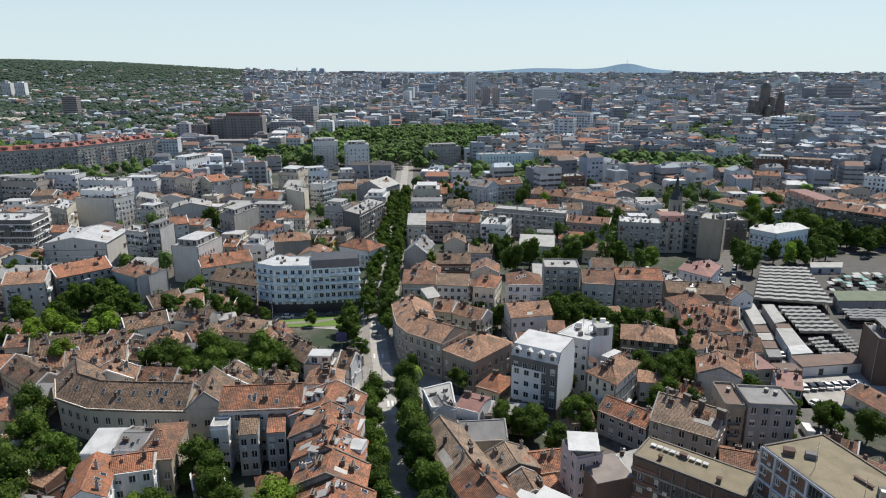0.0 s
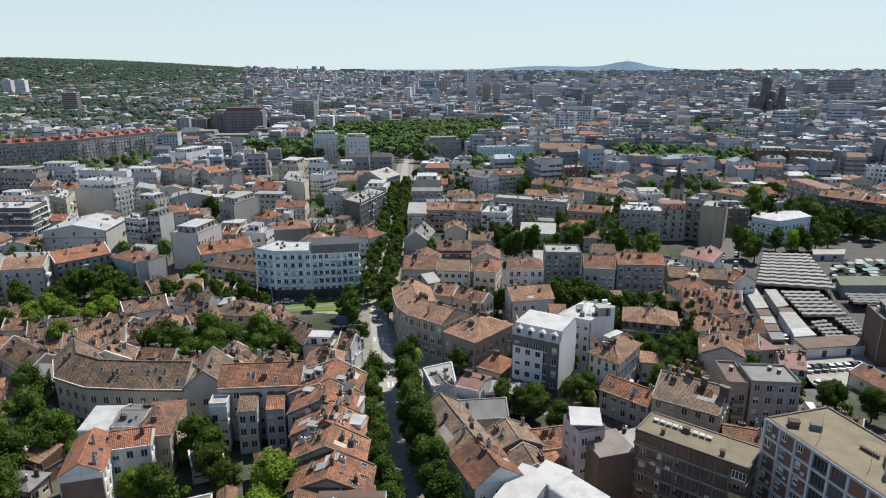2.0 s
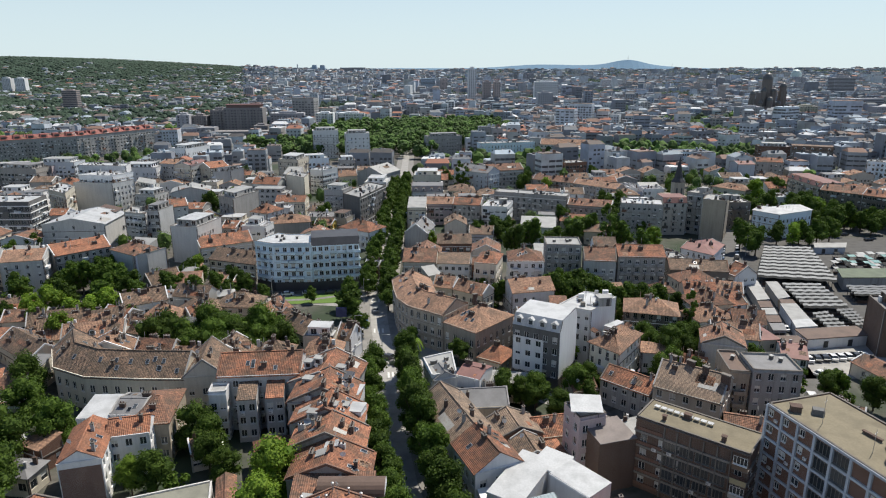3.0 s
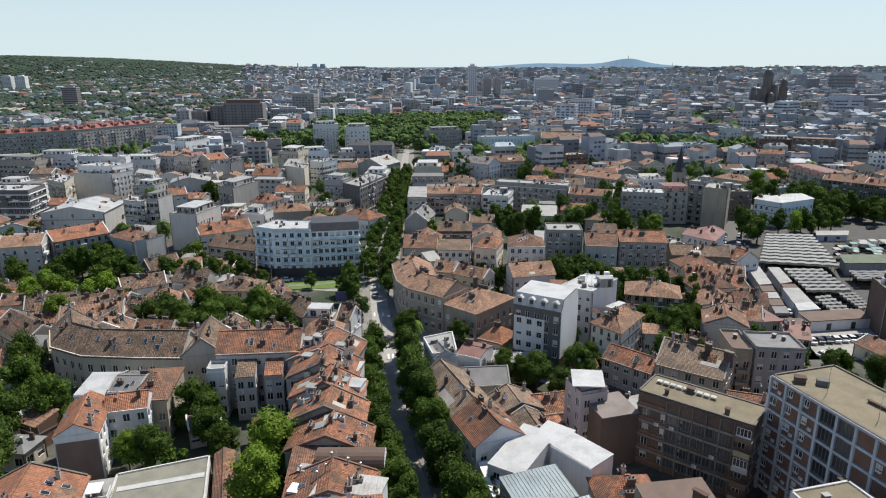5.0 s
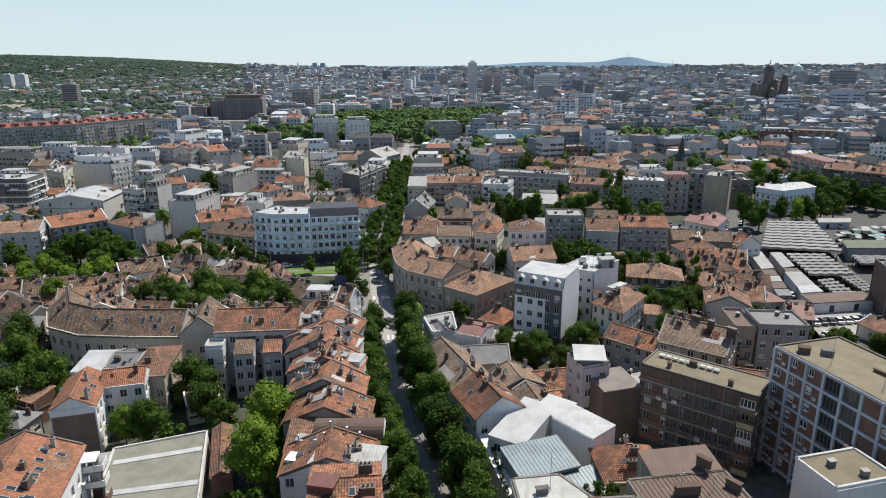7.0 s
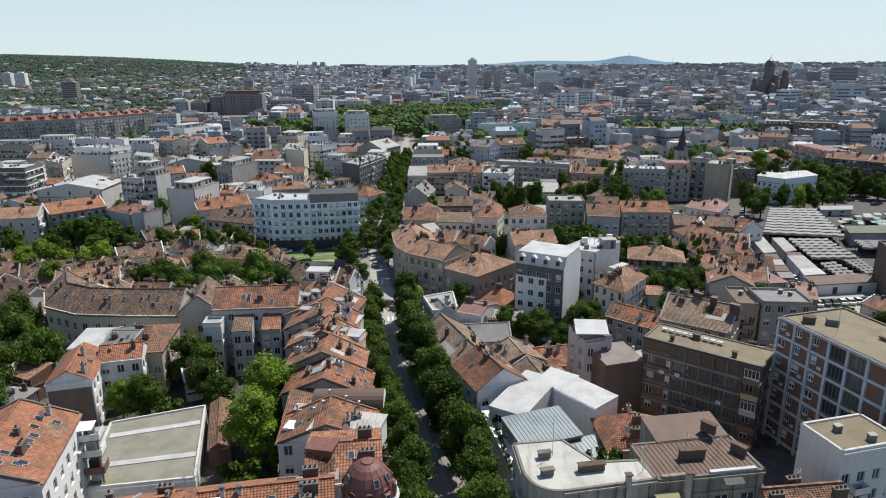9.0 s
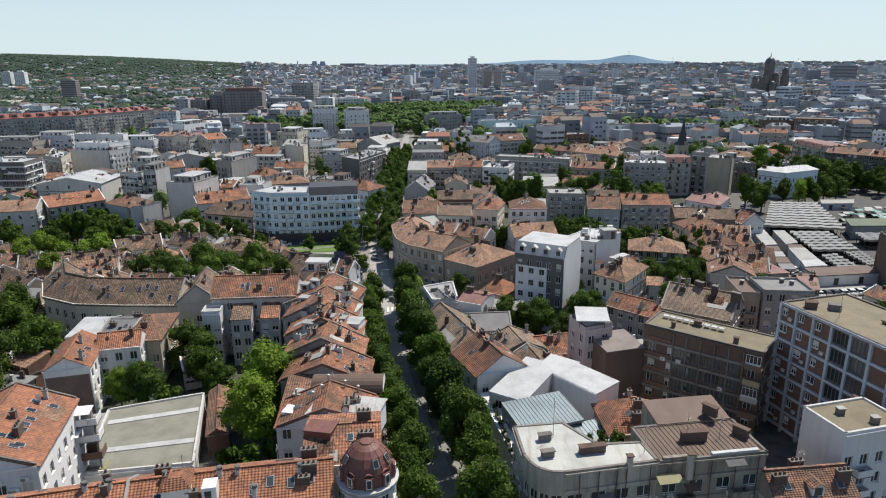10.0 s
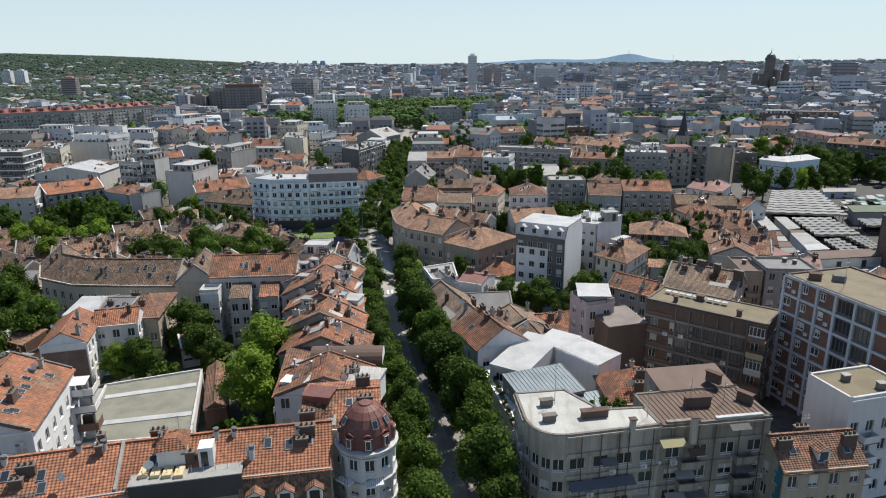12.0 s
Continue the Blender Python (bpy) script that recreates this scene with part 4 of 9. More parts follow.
# houses along the left side of the avenue
building("house with a brown tiled roof and white terrace", [(-33.5, 125.5), (-19.5, 123.5)], 12.0, 12.0, "cross", GREYW, ORANGE, rise=3.0, chim=4, sky_n=2, ac=2, patches=6)
building("narrow house with an orange roof and firewall", [(-31.5, 116.0), (-17.5, 115.5)], 9.0, 12.6, "cross", GREYW, ORANGE, rise=3.4, chim=4, sky_n=3, dishes=2, patches=6)
building("narrow house with an orange roof and white terrace", [(-29.3, 108.6), (-15.6, 108.4)], 7.4, 12.2, "cross", GREYW, ORANGE, rise=3.4, chim=4, sky_n=3, dishes=1, patches=6)
building("narrow house with an orange roof and roof windows", [(-27.9, 101.0), (-14.3, 100.8)], 7.4, 11.8, "cross", GREYW, ORANGE, rise=3.2, chim=4, sky_n=3, patches=6)
building("narrow house with a russet roof and skylights", [(-26.4, 92.8), (-12.5, 92.6)], 8.0, 11.2, "cross", GREYW, ORANGE, rise=3.0, chim=3, sky_n=4, dishes=1, patches=6)
building("house with a low orange roof", [(-24.5, 85.0), (-11.0, 85.6)], 7.4, 11.0, "shed", GREYW, RUSSET, rise=1.4, chim=2)
building("house with white sheet-metal roof patches", [(-23.0, 77.0), (-9.6, 78.0)], 7.6, 12.4, "cross", WHITE, ORANGE, rise=2.6, chim=3, sky_n=2)
building("white-walled house with a low rusty orange roof behind the domed corner", [(-16.6, 64.2), (-7.4, 65.2)], 11.4, 15.0, "gable", WHITE, ORANGE, rise=1.9, chim=3, sky_n=1, patches=6, over=0.15)

# ---- the nearest houses, right of the avenue ----
building("concrete corner apartment house with a rounded end and white roof", None, 10, 14.6, "flat", WEATHERED, STREAK_ROOF, outline=[(9.5, 66.8), (10.0, 65.2), (10.9, 64.0), (12.2, 63.3), (13.8, 63.2), (25.2, 65.4), (24.3, 69.3), (18.9, 68.9), (15.4, 73.9), (9.0, 73.0)], col=3.3, ww=1.9, wh=1.5, clutter=0, ac=6, fh=2.9, bands=WEATHERED, par=0.12)
rear = building("concrete apartment house with brown sheet roof and balconies", [(25.2, 65.4), (39.0, 67.4)], 7.6, 14.4, "flat", SOOTED, SEAM_BROWN, par=0.15, col=3.2, ww=1.8, wh=1.5, clutter=0, ac=3, balc=(0.25, 0.75), fh=2.9, bands=SOOTED)
building("set-back rear wing with a sloping brown sheet roof", [(27.6, 73.4), (37.6, 74.9)], 4.4, 14.7, "shed", SOOTED, BROWN_ROOF, rise=0.9, sides="", over=0.2)
for k in range(22):
    seam = Acc()
    seam.box((0, 0), (0.99, 0.144), 0.06, 7.2, 14.5, 14.58, SEAM_BROWN)
    ob = put("seam", seam, rear)
    ob.location = (-6.5 + 0.62 * k, -0.95 + 0.09 * k, 0)
for k, (x, w) in enumerate(((-3.6, 4.2), (3.4, 6.0))):
    b = Acc()
    b.box((x, -3.55 + 0.144 * x), (0.99, 0.144), w, 0.5, 14.56, 14.9, WHITE_ROOF if k else SOOTED)
    put("parapet_cap", b, rear, "pale sheet-metal parapet cap" if k else "")
building("small house with an orange tiled roof and teal side wall", [(39.1, 63.4), (49.4, 64.6)], 6.8, 9.8, "gable", BEIGE, RUSSET, rise=2.6, chim=3, sky_n=5, dorm=1)
building("white apartment house with blank side wall", [(49.8, 69.8), (59.2, 72.2)], 6.8, 15.2, "flat", WHITE, SAND_ROOF, clutter=2, sides="frb", balc=(0.3,), par=0.25)
office = building("tall office block with a white concrete grid and brick panels", [(55.6, 98.5), (63.0, 73.0)], 13.0, 21.8, "flat", BRICKW, SAND_ROOF, sides="rb", clutter=0, name="office_block", category="office", par=0.25)
OFF_A, OFF_B = Vector((55.6, 98.5)) - office.location.xy, Vector((63.0, 73.0)) - office.location.xy
OFF_U = (OFF_B - OFF_A).normalized()
OFF_N = Vector((OFF_U.y, -OFF_U.x))
OFF_L = (OFF_B - OFF_A).length
for k in range(9):
    b = Acc()
    b.box(OFF_A + OFF_U * (OFF_L * k / 8) + OFF_N * 0.18, OFF_U, 0.42, 0.36, 0, 21.7, BLUEW)
    put("pier", b, office)
for f in range(8):
    b = Acc()
    b.box((OFF_A + OFF_B) / 2 + OFF_N * 0.15, OFF_U, OFF_L, 0.30, 0.6 + 3.0 * f, 1.02 + 3.0 * f, BLUEW)
    put("floor_band", b, office)
for k in range(8):
    for f in range(7):
        mid_at = OFF_A + OFF_U * (OFF_L * (k + (0.5 if k in (3, 4) else 0.28)) / 8) + OFF_N * 0.06
        wide = 2.7 if k in (3, 4) else 1.0 if (k + f) % 5 else 1.5
        if k < 5 or (k == 6 and f % 2):
            fit_part("window", window_mesh(wide, 2.1 if k in (3, 4) else 1.2, (0, 0, 1, 2)[(k * 3 + f) % 4] if k not in (3, 4) else 3), office, (mid_at.x, mid_at.y, 2.35 + 3.0 * f + (0 if k in (3, 4) else 0.35)), math.atan2(OFF_U.y, OFF_U.x))
        if k < 3 and (k + 2 * f) % 3 == 0:
            c = OFF_A + OFF_U * (OFF_L * (k + 0.62) / 8)
            fit_part("air_conditioner", small_mesh("air_conditioner"), office, (c.x, c.y, 1.7 + 3.0 * f), math.atan2(OFF_U.y, OFF_U.x), 0, 0.8)
slab_house = building("long dark-brick apartment block with a flat gravelled roof", [(35.9, 106.5), (51.4, 94.0)], 8.0, 14.8, "flat", DBRICK, SAND_ROOF, col=3.2, bands=SLAB_BAND, clutter=0, ac=4, fh=2.9, par=0.2)
SL_A, SL_B = Vector((35.9, 106.5)) - slab_house.location.xy, Vector((51.4, 94.0)) - slab_house.location.xy
SL_U = (SL_B - SL_A).normalized()
SL_N = Vector((SL_U.y, -SL_U.x))
for k, t in enumerate((0.34, 0.48, 0.62, 0.76)):
    for f in range(4):
        c = SL_A.lerp(SL_B, t) + SL_N * 0.08
        fit_part("glazed_bay", window_mesh(2.5, 2.0, 3), slab_house, (c.x, c.y, 1.95 + 2.9 * f + 0.4), math.atan2(SL_U.y, SL_U.x), 0, 1.0, "dark glazed loggia bay")
for f in range(5):
    for t0, t1 in ((0.02, 0.25), (0.85, 0.98)):
        b = Acc()
        b.box(SL_A.lerp(SL_B, (t0 + t1) / 2) + SL_N * 0.07, SL_U, (SL_B - SL_A).length * (t1 - t0), 0.14, 0.75 + 2.9 * f, 1.45 + 2.9 * f, BRICKW)
        put("brick_panel", b, slab_house)
for k in range(6):
    b = Acc()
    b.box(SL_A.lerp(SL_B, 0.27 + 0.14 * k * 0.83) + SL_N * 0.14, SL_U, 0.22, 0.28, 0, 14.7, CONCRETE)
    put("pier", b, slab_house)
pink_house = building("narrow pink-grey house with a white roof canopy", [(25.6, 107.6), (31.0, 109.4)], 6.0, 13.4, "flat", PINKW, WHITE_ROOF, clutter=1, sides="fl", col=3.2)
b = Acc()
slab(b, [(-3.4, -3.4, 15.0), (2.6, -3.8, 15.0), (3.4, 2.2, 15.4), (-2.6, 2.8, 15.4)], 0.18, WHITE_ROOF)
put("canopy", b, pink_house, "raised white sheet canopy")
for x, y in ((-2.6, -2.6), (1.9, -2.9), (2.6, 1.6), (-2.0, 2.0)):
    b = Acc()
    b.box((x, y), (1, 0), 0.15, 0.15, 13.4, 15.0, DGREY)
    put("post", b, pink_house)
building("dark-brick house with blank side walls", [(28.6, 103.8), (36.0, 106.0)], 6.5, 10.8, "shed", DBRICK, sheet((0.25, 0.215, 0.20), 0.8, 0.0, name="dusty_roofing_felt"), rise=0.6, sides="")
building("white house with a long white metal roof beside the avenue", [(7.1, 90.9), (12.4, 87.5)], 13.0, 10.2, "shed", WHITE, WHITE_ROOF, rise=0.6, sides="fl", chim=1, over=0.25)
building("white link wing with a white metal roof", [(15.2, 98.2), (19.6, 94.8)], 5.5, 10.6, "shed", WHITE, WHITE_ROOF, rise=0.4, sides="", over=0.2)
building("white blank-walled wing with a white roof", [(18.0, 94.3), (23.3, 87.7)], 5.4, 11.3, "shed", WHITE, WHITE_ROOF, rise=0.3, sides="", over=0.15)
attic_a = building("set-back attic with blue-grey seamed metal roof", [(11.0, 80.3), (20.4, 83.8)], 6.6, 9.4, "shed", GREYW, BLUE_ROOF, rise=1.0, sides="fl")
attic_b = building("low attic with blue-grey seamed metal roof", [(16.4, 78.6), (23.6, 81.2)], 3.4, 8.0, "shed", GREYW, BLUE_ROOF, rise=0.7, sides="f")
for root, (xa, ya), (xb, yb), dep, z0, up in ((attic_a, (11.0, 80.3), (20.4, 83.8), 6.6, 9.4, 1.0), (attic_b, (16.4, 78.6), (23.6, 81.2), 3.4, 8.0, 0.7)):
    a0, b0 = Vector((xa, ya)) - root.location.xy, Vector((xb, yb)) - root.location.xy
    u = (b0 - a0).normalized()
    n = Vector((-u.y, u.x))
    k = int((b0 - a0).length / 0.62)
    for i in range(k + 1):
        p = a0.lerp(b0, i / k)
        seam = Acc()
        e0, e1 = p - n * 0.35, p + n * (dep + 0.35)
        d = u * 0.03
        slab(seam, [(*(e0 - d), z0 + 0.12), (*(e0 + d), z0 + 0.12), (*(e1 + d), z0 + up + 0.07), (*(e1 - d), z0 + up + 0.07)], 0.07, BLUE_ROOF)
        put("seam", seam, root)
building("courtyard house with a russet hipped roof", [(23.4, 79.4), (32.6, 79.8)], 9.0, 9.5, "hip", BEIGE, ORANGE, rise=3.2, chim=4, sky_n=1, patches=3)
building("white house with an orange roof facing the avenue", [(5.4, 95.0), (14.0, 98.5)], 10.0, 10.8, "cross", WHITE, ORANGE, rise=3.0, chim=3, sky_n=4, sides="fl")
building("long house with a brown tiled roof facing the avenue", [(2.4, 105.0), (11.0, 108.4)], 20.0, 9.2, "cross", WHITE, TAN, rise=3.0, chim=4, sides="l")
building("low dark house with old brown roof", [(10.5, 112.0), (20.0, 114.5)], 8.0, 6.4, "cross", BRICKW, TAN, rise=2.2, chim=3, sides="")
building("brick shed with a grey roof", [(14.5, 103.5), (20.0, 104.8)], 7.0, 7.6, "cross", BRICKW, BROWN, rise=1.5, chim=1, sides="")
building("small courtyard house with an orange roof", [(19.0, 115.5), (26.0, 117.0)], 8.0, 4.6, "gable", BEIGE, ORANGE, rise=2.4, chim=2)
building("low outhouse with an orange roof", [(19.5, 106.5), (25.0, 108.5)], 6.0, 4.0, "shed", BEIGE, ORANGE, rise=1.2)
building("low courtyard house with grey roof", [(4.0, 127.0), (14.5, 128.0)], 9.0, 5.0, "gable", BEIGE, GREY_ROOF, rise=2.2, chim=3)
building("white corner house with a flat pale roof", None, 0, 9.5, "flat", WHITE, PALE_ROOF, outline=[(-5.0, 142.4), (-2.6, 133.1), (2.9, 135.2), (2.0, 146.0)], sides="f", ww=1.0, wh=1.4, col=2.3, clutter=4, par=0.3)
building("grey gabled wing of a corner house with rough render", [(-2.3, 132.6), (3.1, 134.4)], 5.0, 8.9, "cross", LGREY, GREY_ROOF, rise=1.6, chim=2, sides="", over=0.15, sky_n=2)
building("white house with a faded pink roof and grey blank gable", [(2.9, 136.1), (8.2, 133.4)], 7.6, 8.6, "gable", WHITE, PINK_ROOF, rise=0.9, chim=2, sides="fl", col=2.4, ww=0.9, wh=1.3, over=0.15)
building("new apartment house with white dormered roof and dark grey walls", [(17.1, 147.9), (27.7, 141.9)], 12.6, 16.4, "mansard", DGREY, WHITE_ROOF, rise=2.6, dorm=4, sides="fb", col=2.4, ww=1.3, plinth=(DARK_ROOF, 4.2))
building("tall white apartment house with a folded white roof", None, 0, 16.0, "flat", WHITE, WHITE_ROOF, outline=[(30.7, 161.4), (38.4, 156.8), (47.7, 167.3), (40.0, 171.9)], sides="f", col=2.4, clutter=6, loft=False, par=0.2, joined=True)
villa = building("cream villa with dormered orange roof and white roof ridge", [(37.3, 151.9), (43.0, 144.9), (52.0, 157.0)], 8.5, 10.0, "hip", plaster((0.80, 0.755, 0.65), 0.3, name="cream_villa_render"), SALMON, rise=2.8, dorm=3, chim=4, over=0.5, joined=True)
b = Acc()
b.box((0.4, 0.6), (0.75, 0.66), 6.0, 2.2, 11.9, 12.95, WHITE_ROOF)
put("ridge_deck", b, villa, "white sheet deck on the roof ridge")
building("old palace-like corner house with brown tiled roof", [(-16.5, 197.0), (-15.3, 187.9), (-13.7, 180.0), (-10.2, 173.5), (-0.3, 165.9)], 12.0, 11.5, "gable", STONE, SALMON, rise=3.0, chim=9, sky_n=6, fh=3.5, wh=2.0, bands=STONE)
building("old stone house with a hipped russet roof", [(-0.1, 166.2), (8.4, 158.6)], 17.0, 9.5, "hip", STONE, SALMON, rise=3.6, chim=4, sky_n=6, fh=3.4, wh=1.9)
building("low house with a bright orange hipped roof", [(8.9, 154.2), (14.5, 150.6)], 8.6, 4.5, "hip", BEIGE, NEWORANGE, rise=2.8, chim=2)
building("salmon-roofed back wing of the corner palace", [(-3.6, 200.9), (3.0, 198.8)], 8.0, 8.0, "gable", CREAM, SALMON, rise=2.6, chim=3, joined=True)
building("salmon-roofed courtyard wing behind the corner palace", [(3.0, 198.4), (12.3, 191.9)], 7.0, 8.0, "gable", CREAM, SALMON, rise=2.4, chim=3, joined=True)
building("grey house with a conical corner turret", [(22.0, 194.0), (36.0, 197.0)], 10.0, 8.0, "gable", LGREY, SALMON, rise=3.0, chim=3, joined=True)
building("beige house with orange and flat roofs", [(52.2, 174.1), (66.6, 170.0)], 11.0, 9.5, "hip", CONCRETE, SALMON, rise=2.6, chim=4, joined=True)
building("old dark house with a brown tiled roof and many chimneys", [(46.3, 128.5), (57.9, 120.5)], 13.0, 9.6, "gable", STONE, TAN, rise=3.8, chim=7, sky_n=1, patches=4)
building("low house with an orange roof and skylights", [(37.2, 138.4), (46.2, 129.8)], 8.0, 6.4, "gable", GREYW, ORANGE, rise=2.2, chim=3, sky_n=3)
building("low house with a dark roof in a yard", [(30.5, 136.0), (36.5, 137.5)], 7.0, 4.0, "gable", BEIGE, RUSSET, rise=2.2, chim=1)
building("pale grey house with blank gable wall", [(65.8, 151.0), (75.5, 147.8)], 10.0, 9.8, "cross", LGREY, RUSSET, rise=2.4, chim=3, sides="")
building("tall grey firewall house with balconies", [(68.6, 129.6), (79.0, 128.6)], 9.0, 12.4, "flat", GREYW, GREY_ROOF, sides="lf", clutter=3)
building("narrow house with rusty balconies", [(64.0, 131.0), (68.4, 130.4)], 11.0, 11.5, "flat", BEIGE, BROWN_ROOF, balc=(0.5,), clutter=2)
building("long low shed with a russet roof", [(58.5, 118.5), (72.0, 114.0)], 8.0, 4.6, "gable", BEIGE, RUSSET, rise=1.8, chim=2)
building("house with a faded beige roof and white annex", [(76.5, 119.0), (85.5, 108.0)], 9.0, 6.5, "gable", GREYW, SALMON, rise=2.4, chim=2, joined=True)
building("house with a bright orange hipped roof", [(80.0, 104.0), (92.0, 101.0)], 10.0, 6.0, "hip", BEIGE, NEWORANGE, rise=2.6, chim=2, joined=True)
building("dark brown apartment block with a blank wall", [(119.5, 163.0), (135.0, 159.0)], 12.0, 13.5, "flat", DBRICK, GREY_ROOF, sides="r", clutter=2, joined=True)
building("long low house with an orange roof by the car park", [(105.7, 152.6), (109.0, 140.0)], 8.0, 3.8, "gable", CREAM, RUSSET, rise=1.6, chim=1, joined=True)
for k, (x, y, w, d, h, roof, cov, lab) in enumerate((
        (72, 160, 12, 9, 8.0, "gable", SALMON, "house with a faded salmon roof in a crowded block"), (80, 158, 10, 10, 7.2, "hip", PINK_ROOF, "house with a flat dull-red roof in a crowded block"),
        (86, 150, 6, 10, 6.5, "gable", PINK_ROOF, "narrow house with a dull-red roof"), (73, 171, 12, 9, 7.5, "hip", SALMON, "house with a weathered orange roof"),
        (83, 172, 9, 8, 7.0, "gable", RUSSET, "house with a russet roof in a crowded block"), (75, 182, 13, 9, 8.2, "hip", RUSSET, "house with a brown hipped roof in a crowded block"),
        (86, 184, 8, 9, 7.0, "gable", ORANGE, "small house with an orange roof"), (77, 194, 10, 9, 7.8, "gable", ORANGE, "house with an orange gabled roof"),
        (87, 196, 9, 9, 7.4, "gable", SALMON, "house with a salmon tiled roof"), (80, 205, 13, 9, 7.6, "hip", RUSSET, "old house with a russet roof"),
        (70, 198, 6, 8, 6.5, "hip", RUSSET, "small old house with a russet hipped roof"))):
    a = radians((-16, 8, -20, 14, -12, 6, 18, -8, -15, 10, 5)[k])
    building(lab, [(x, y), (x + w * math.cos(a), y + w * math.sin(a))], d, h, roof, (LGREY, CREAM, WHITE, CREAM)[k % 4], cov, rise=1.4 if cov is PINK_ROOF else 2.6, chim=4, joined=True)

# ---- the crooked block of old low houses round a green yard ----
for k, (x0, y0, x1, y1, d, h, cov, roof) in enumerate((
        (-114.5, 168.0, -93.5, 180.5, 8, 5.0, BROWN, "gable"), (-103.6, 160.3, -88.6, 164.5, 9, 6.5, SALMON, "gable"), (-94.1, 170.0, -82.8, 165.5, 7, 6.0, SALMON, "hip"), (-90.4, 178.0, -79.5, 176.8, 8, 6.0, SALMON, "hip"),
        (-101.1, 190.2, -90.0, 197.4, 8, 5.0, BROWN, "gable"), (-82.9, 184.7, -69.5, 181.3, 10, 6.0, BROWN, "hip"), (-71.2, 186.6, -58.0, 185.4, 10, 6.5, BROWN, "hip"), (-58.3, 182.0, -50.3, 179.0, 9, 6.0, RUSSET, "cross"),
        (-49.6, 176.5, -37.6, 164.5, 8, 5.6, BROWN, "gable"), (-37.5, 158.6, -29.3, 157.9, 6, 8.0, WHITE_ROOF, "flat"), (-35.5, 150.0, -26.3, 150.0, 7, 7.5, SALMON, "hip"), (-29.2, 161.0, -25.2, 159.6, 7, 7.0, BROWN, "gable"),
        (-120.9, 160.2, -105.5, 149.0, 9, 6.0, BROWN, "gable"), (-60, 149, -49.4, 149, 8, 7.2, BROWN, "cross"), (-49, 149, -39, 149, 8, 6.8, BROWN, "hip"), (-80, 152, -70, 151, 7, 6.5, RUSSET, "gable"), (-93, 151, -81, 153, 7, 7.0, SALMON, "cross"),
        (-122, 174, -107, 179, 9, 4.6, BROWN, "gable"), (-140, 186, -122.2, 188.5, 9, 4.6, BROWN, "gable"), (-150, 172, -132.7, 162, 9, 4.6, BROWN, "gable"), (-90, 201, -78, 198, 8, 4.8, BROWN, "gable"))):
    building(("low old house with a brown tiled roof and chimneys", "low old house with a weathered salmon roof", "low old house with a russet tiled roof", "low house with white terrace roofs")[0 if cov is BROWN else 1 if cov is SALMON else 2 if cov is RUSSET else 3],
             [(x0, y0), (x1, y1)], d, h, roof, (CREAM, WHITE, LGREY)[k % 3], cov, rise=3.0, chim=6, sky_n=2, dorm=k % 2, patches=4, joined=True)

building("pale blue corner apartment house with white attic", [(-67.6, 222.0), (-60.2, 218.4), (-47.0, 218.8)], 13.0, 17.4, "flat", PALEBLUE, WHITE_ROOF, col=2.5, ww=1.4, clutter=5, balc=(0.3, 0.5, 0.7), ac=4, ground=1.6, bands=PALEBLUE, group="corner block", plinth=(DARK_ROOF, 3.2), par=0.3)
building("pale blue apartment house with a black tiled attic", [(-46.9, 219.0), (-30.3, 222.0)], 13.0, 16.6, "mansard", PALEBLUE, DARK_ROOF, rise=2.6, col=2.2, ww=1.4, balc=(0.12, 0.45, 0.62, 0.8, 0.95), ac=16, ground=1.6, dorm=0, bands=PALEBLUE, group="corner block", plinth=(DARK_ROOF, 3.2))
building("long apartment house with an orange roof", [(-138.6, 219.5), (-125.6, 233.2)], 12.0, 13.0, "gable", GREYW, NEWORANGE, rise=3.0, chim=5, sides="fr", joined=True)
building("grey stepped house with orange roof", [(-125.2, 232.1), (-112.4, 223.8)], 11.0, 12.0, "hip", LGREY, RUSSET, rise=2.4, chim=4, sides="", joined=True)
building("white house with blank gable walls beside a yard", None, 0, 11.5, "flat", SHADE_WHITE, PALE_ROOF, outline=[(-113.4, 224.0), (-108.9, 226.0), (-104.9, 233.7), (-109.4, 231.7)], sides="", clutter=2, loft=False, joined=True)
building("white apartment house with small balconies", [(-152.5, 210.5), (-139.5, 214.0)], 12.0, 13.4, "gable", SHADE_WHITE, SALMON, rise=2.6, chim=2, balc=(0.3,), joined=True)
building("dark barn-like house with a brown roof in a yard", [(-100.3, 209.3), (-92.8, 217.2)], 9.0, 4.6, "gable", DGREY, BROWN, rise=4.0, chim=2, sides="")

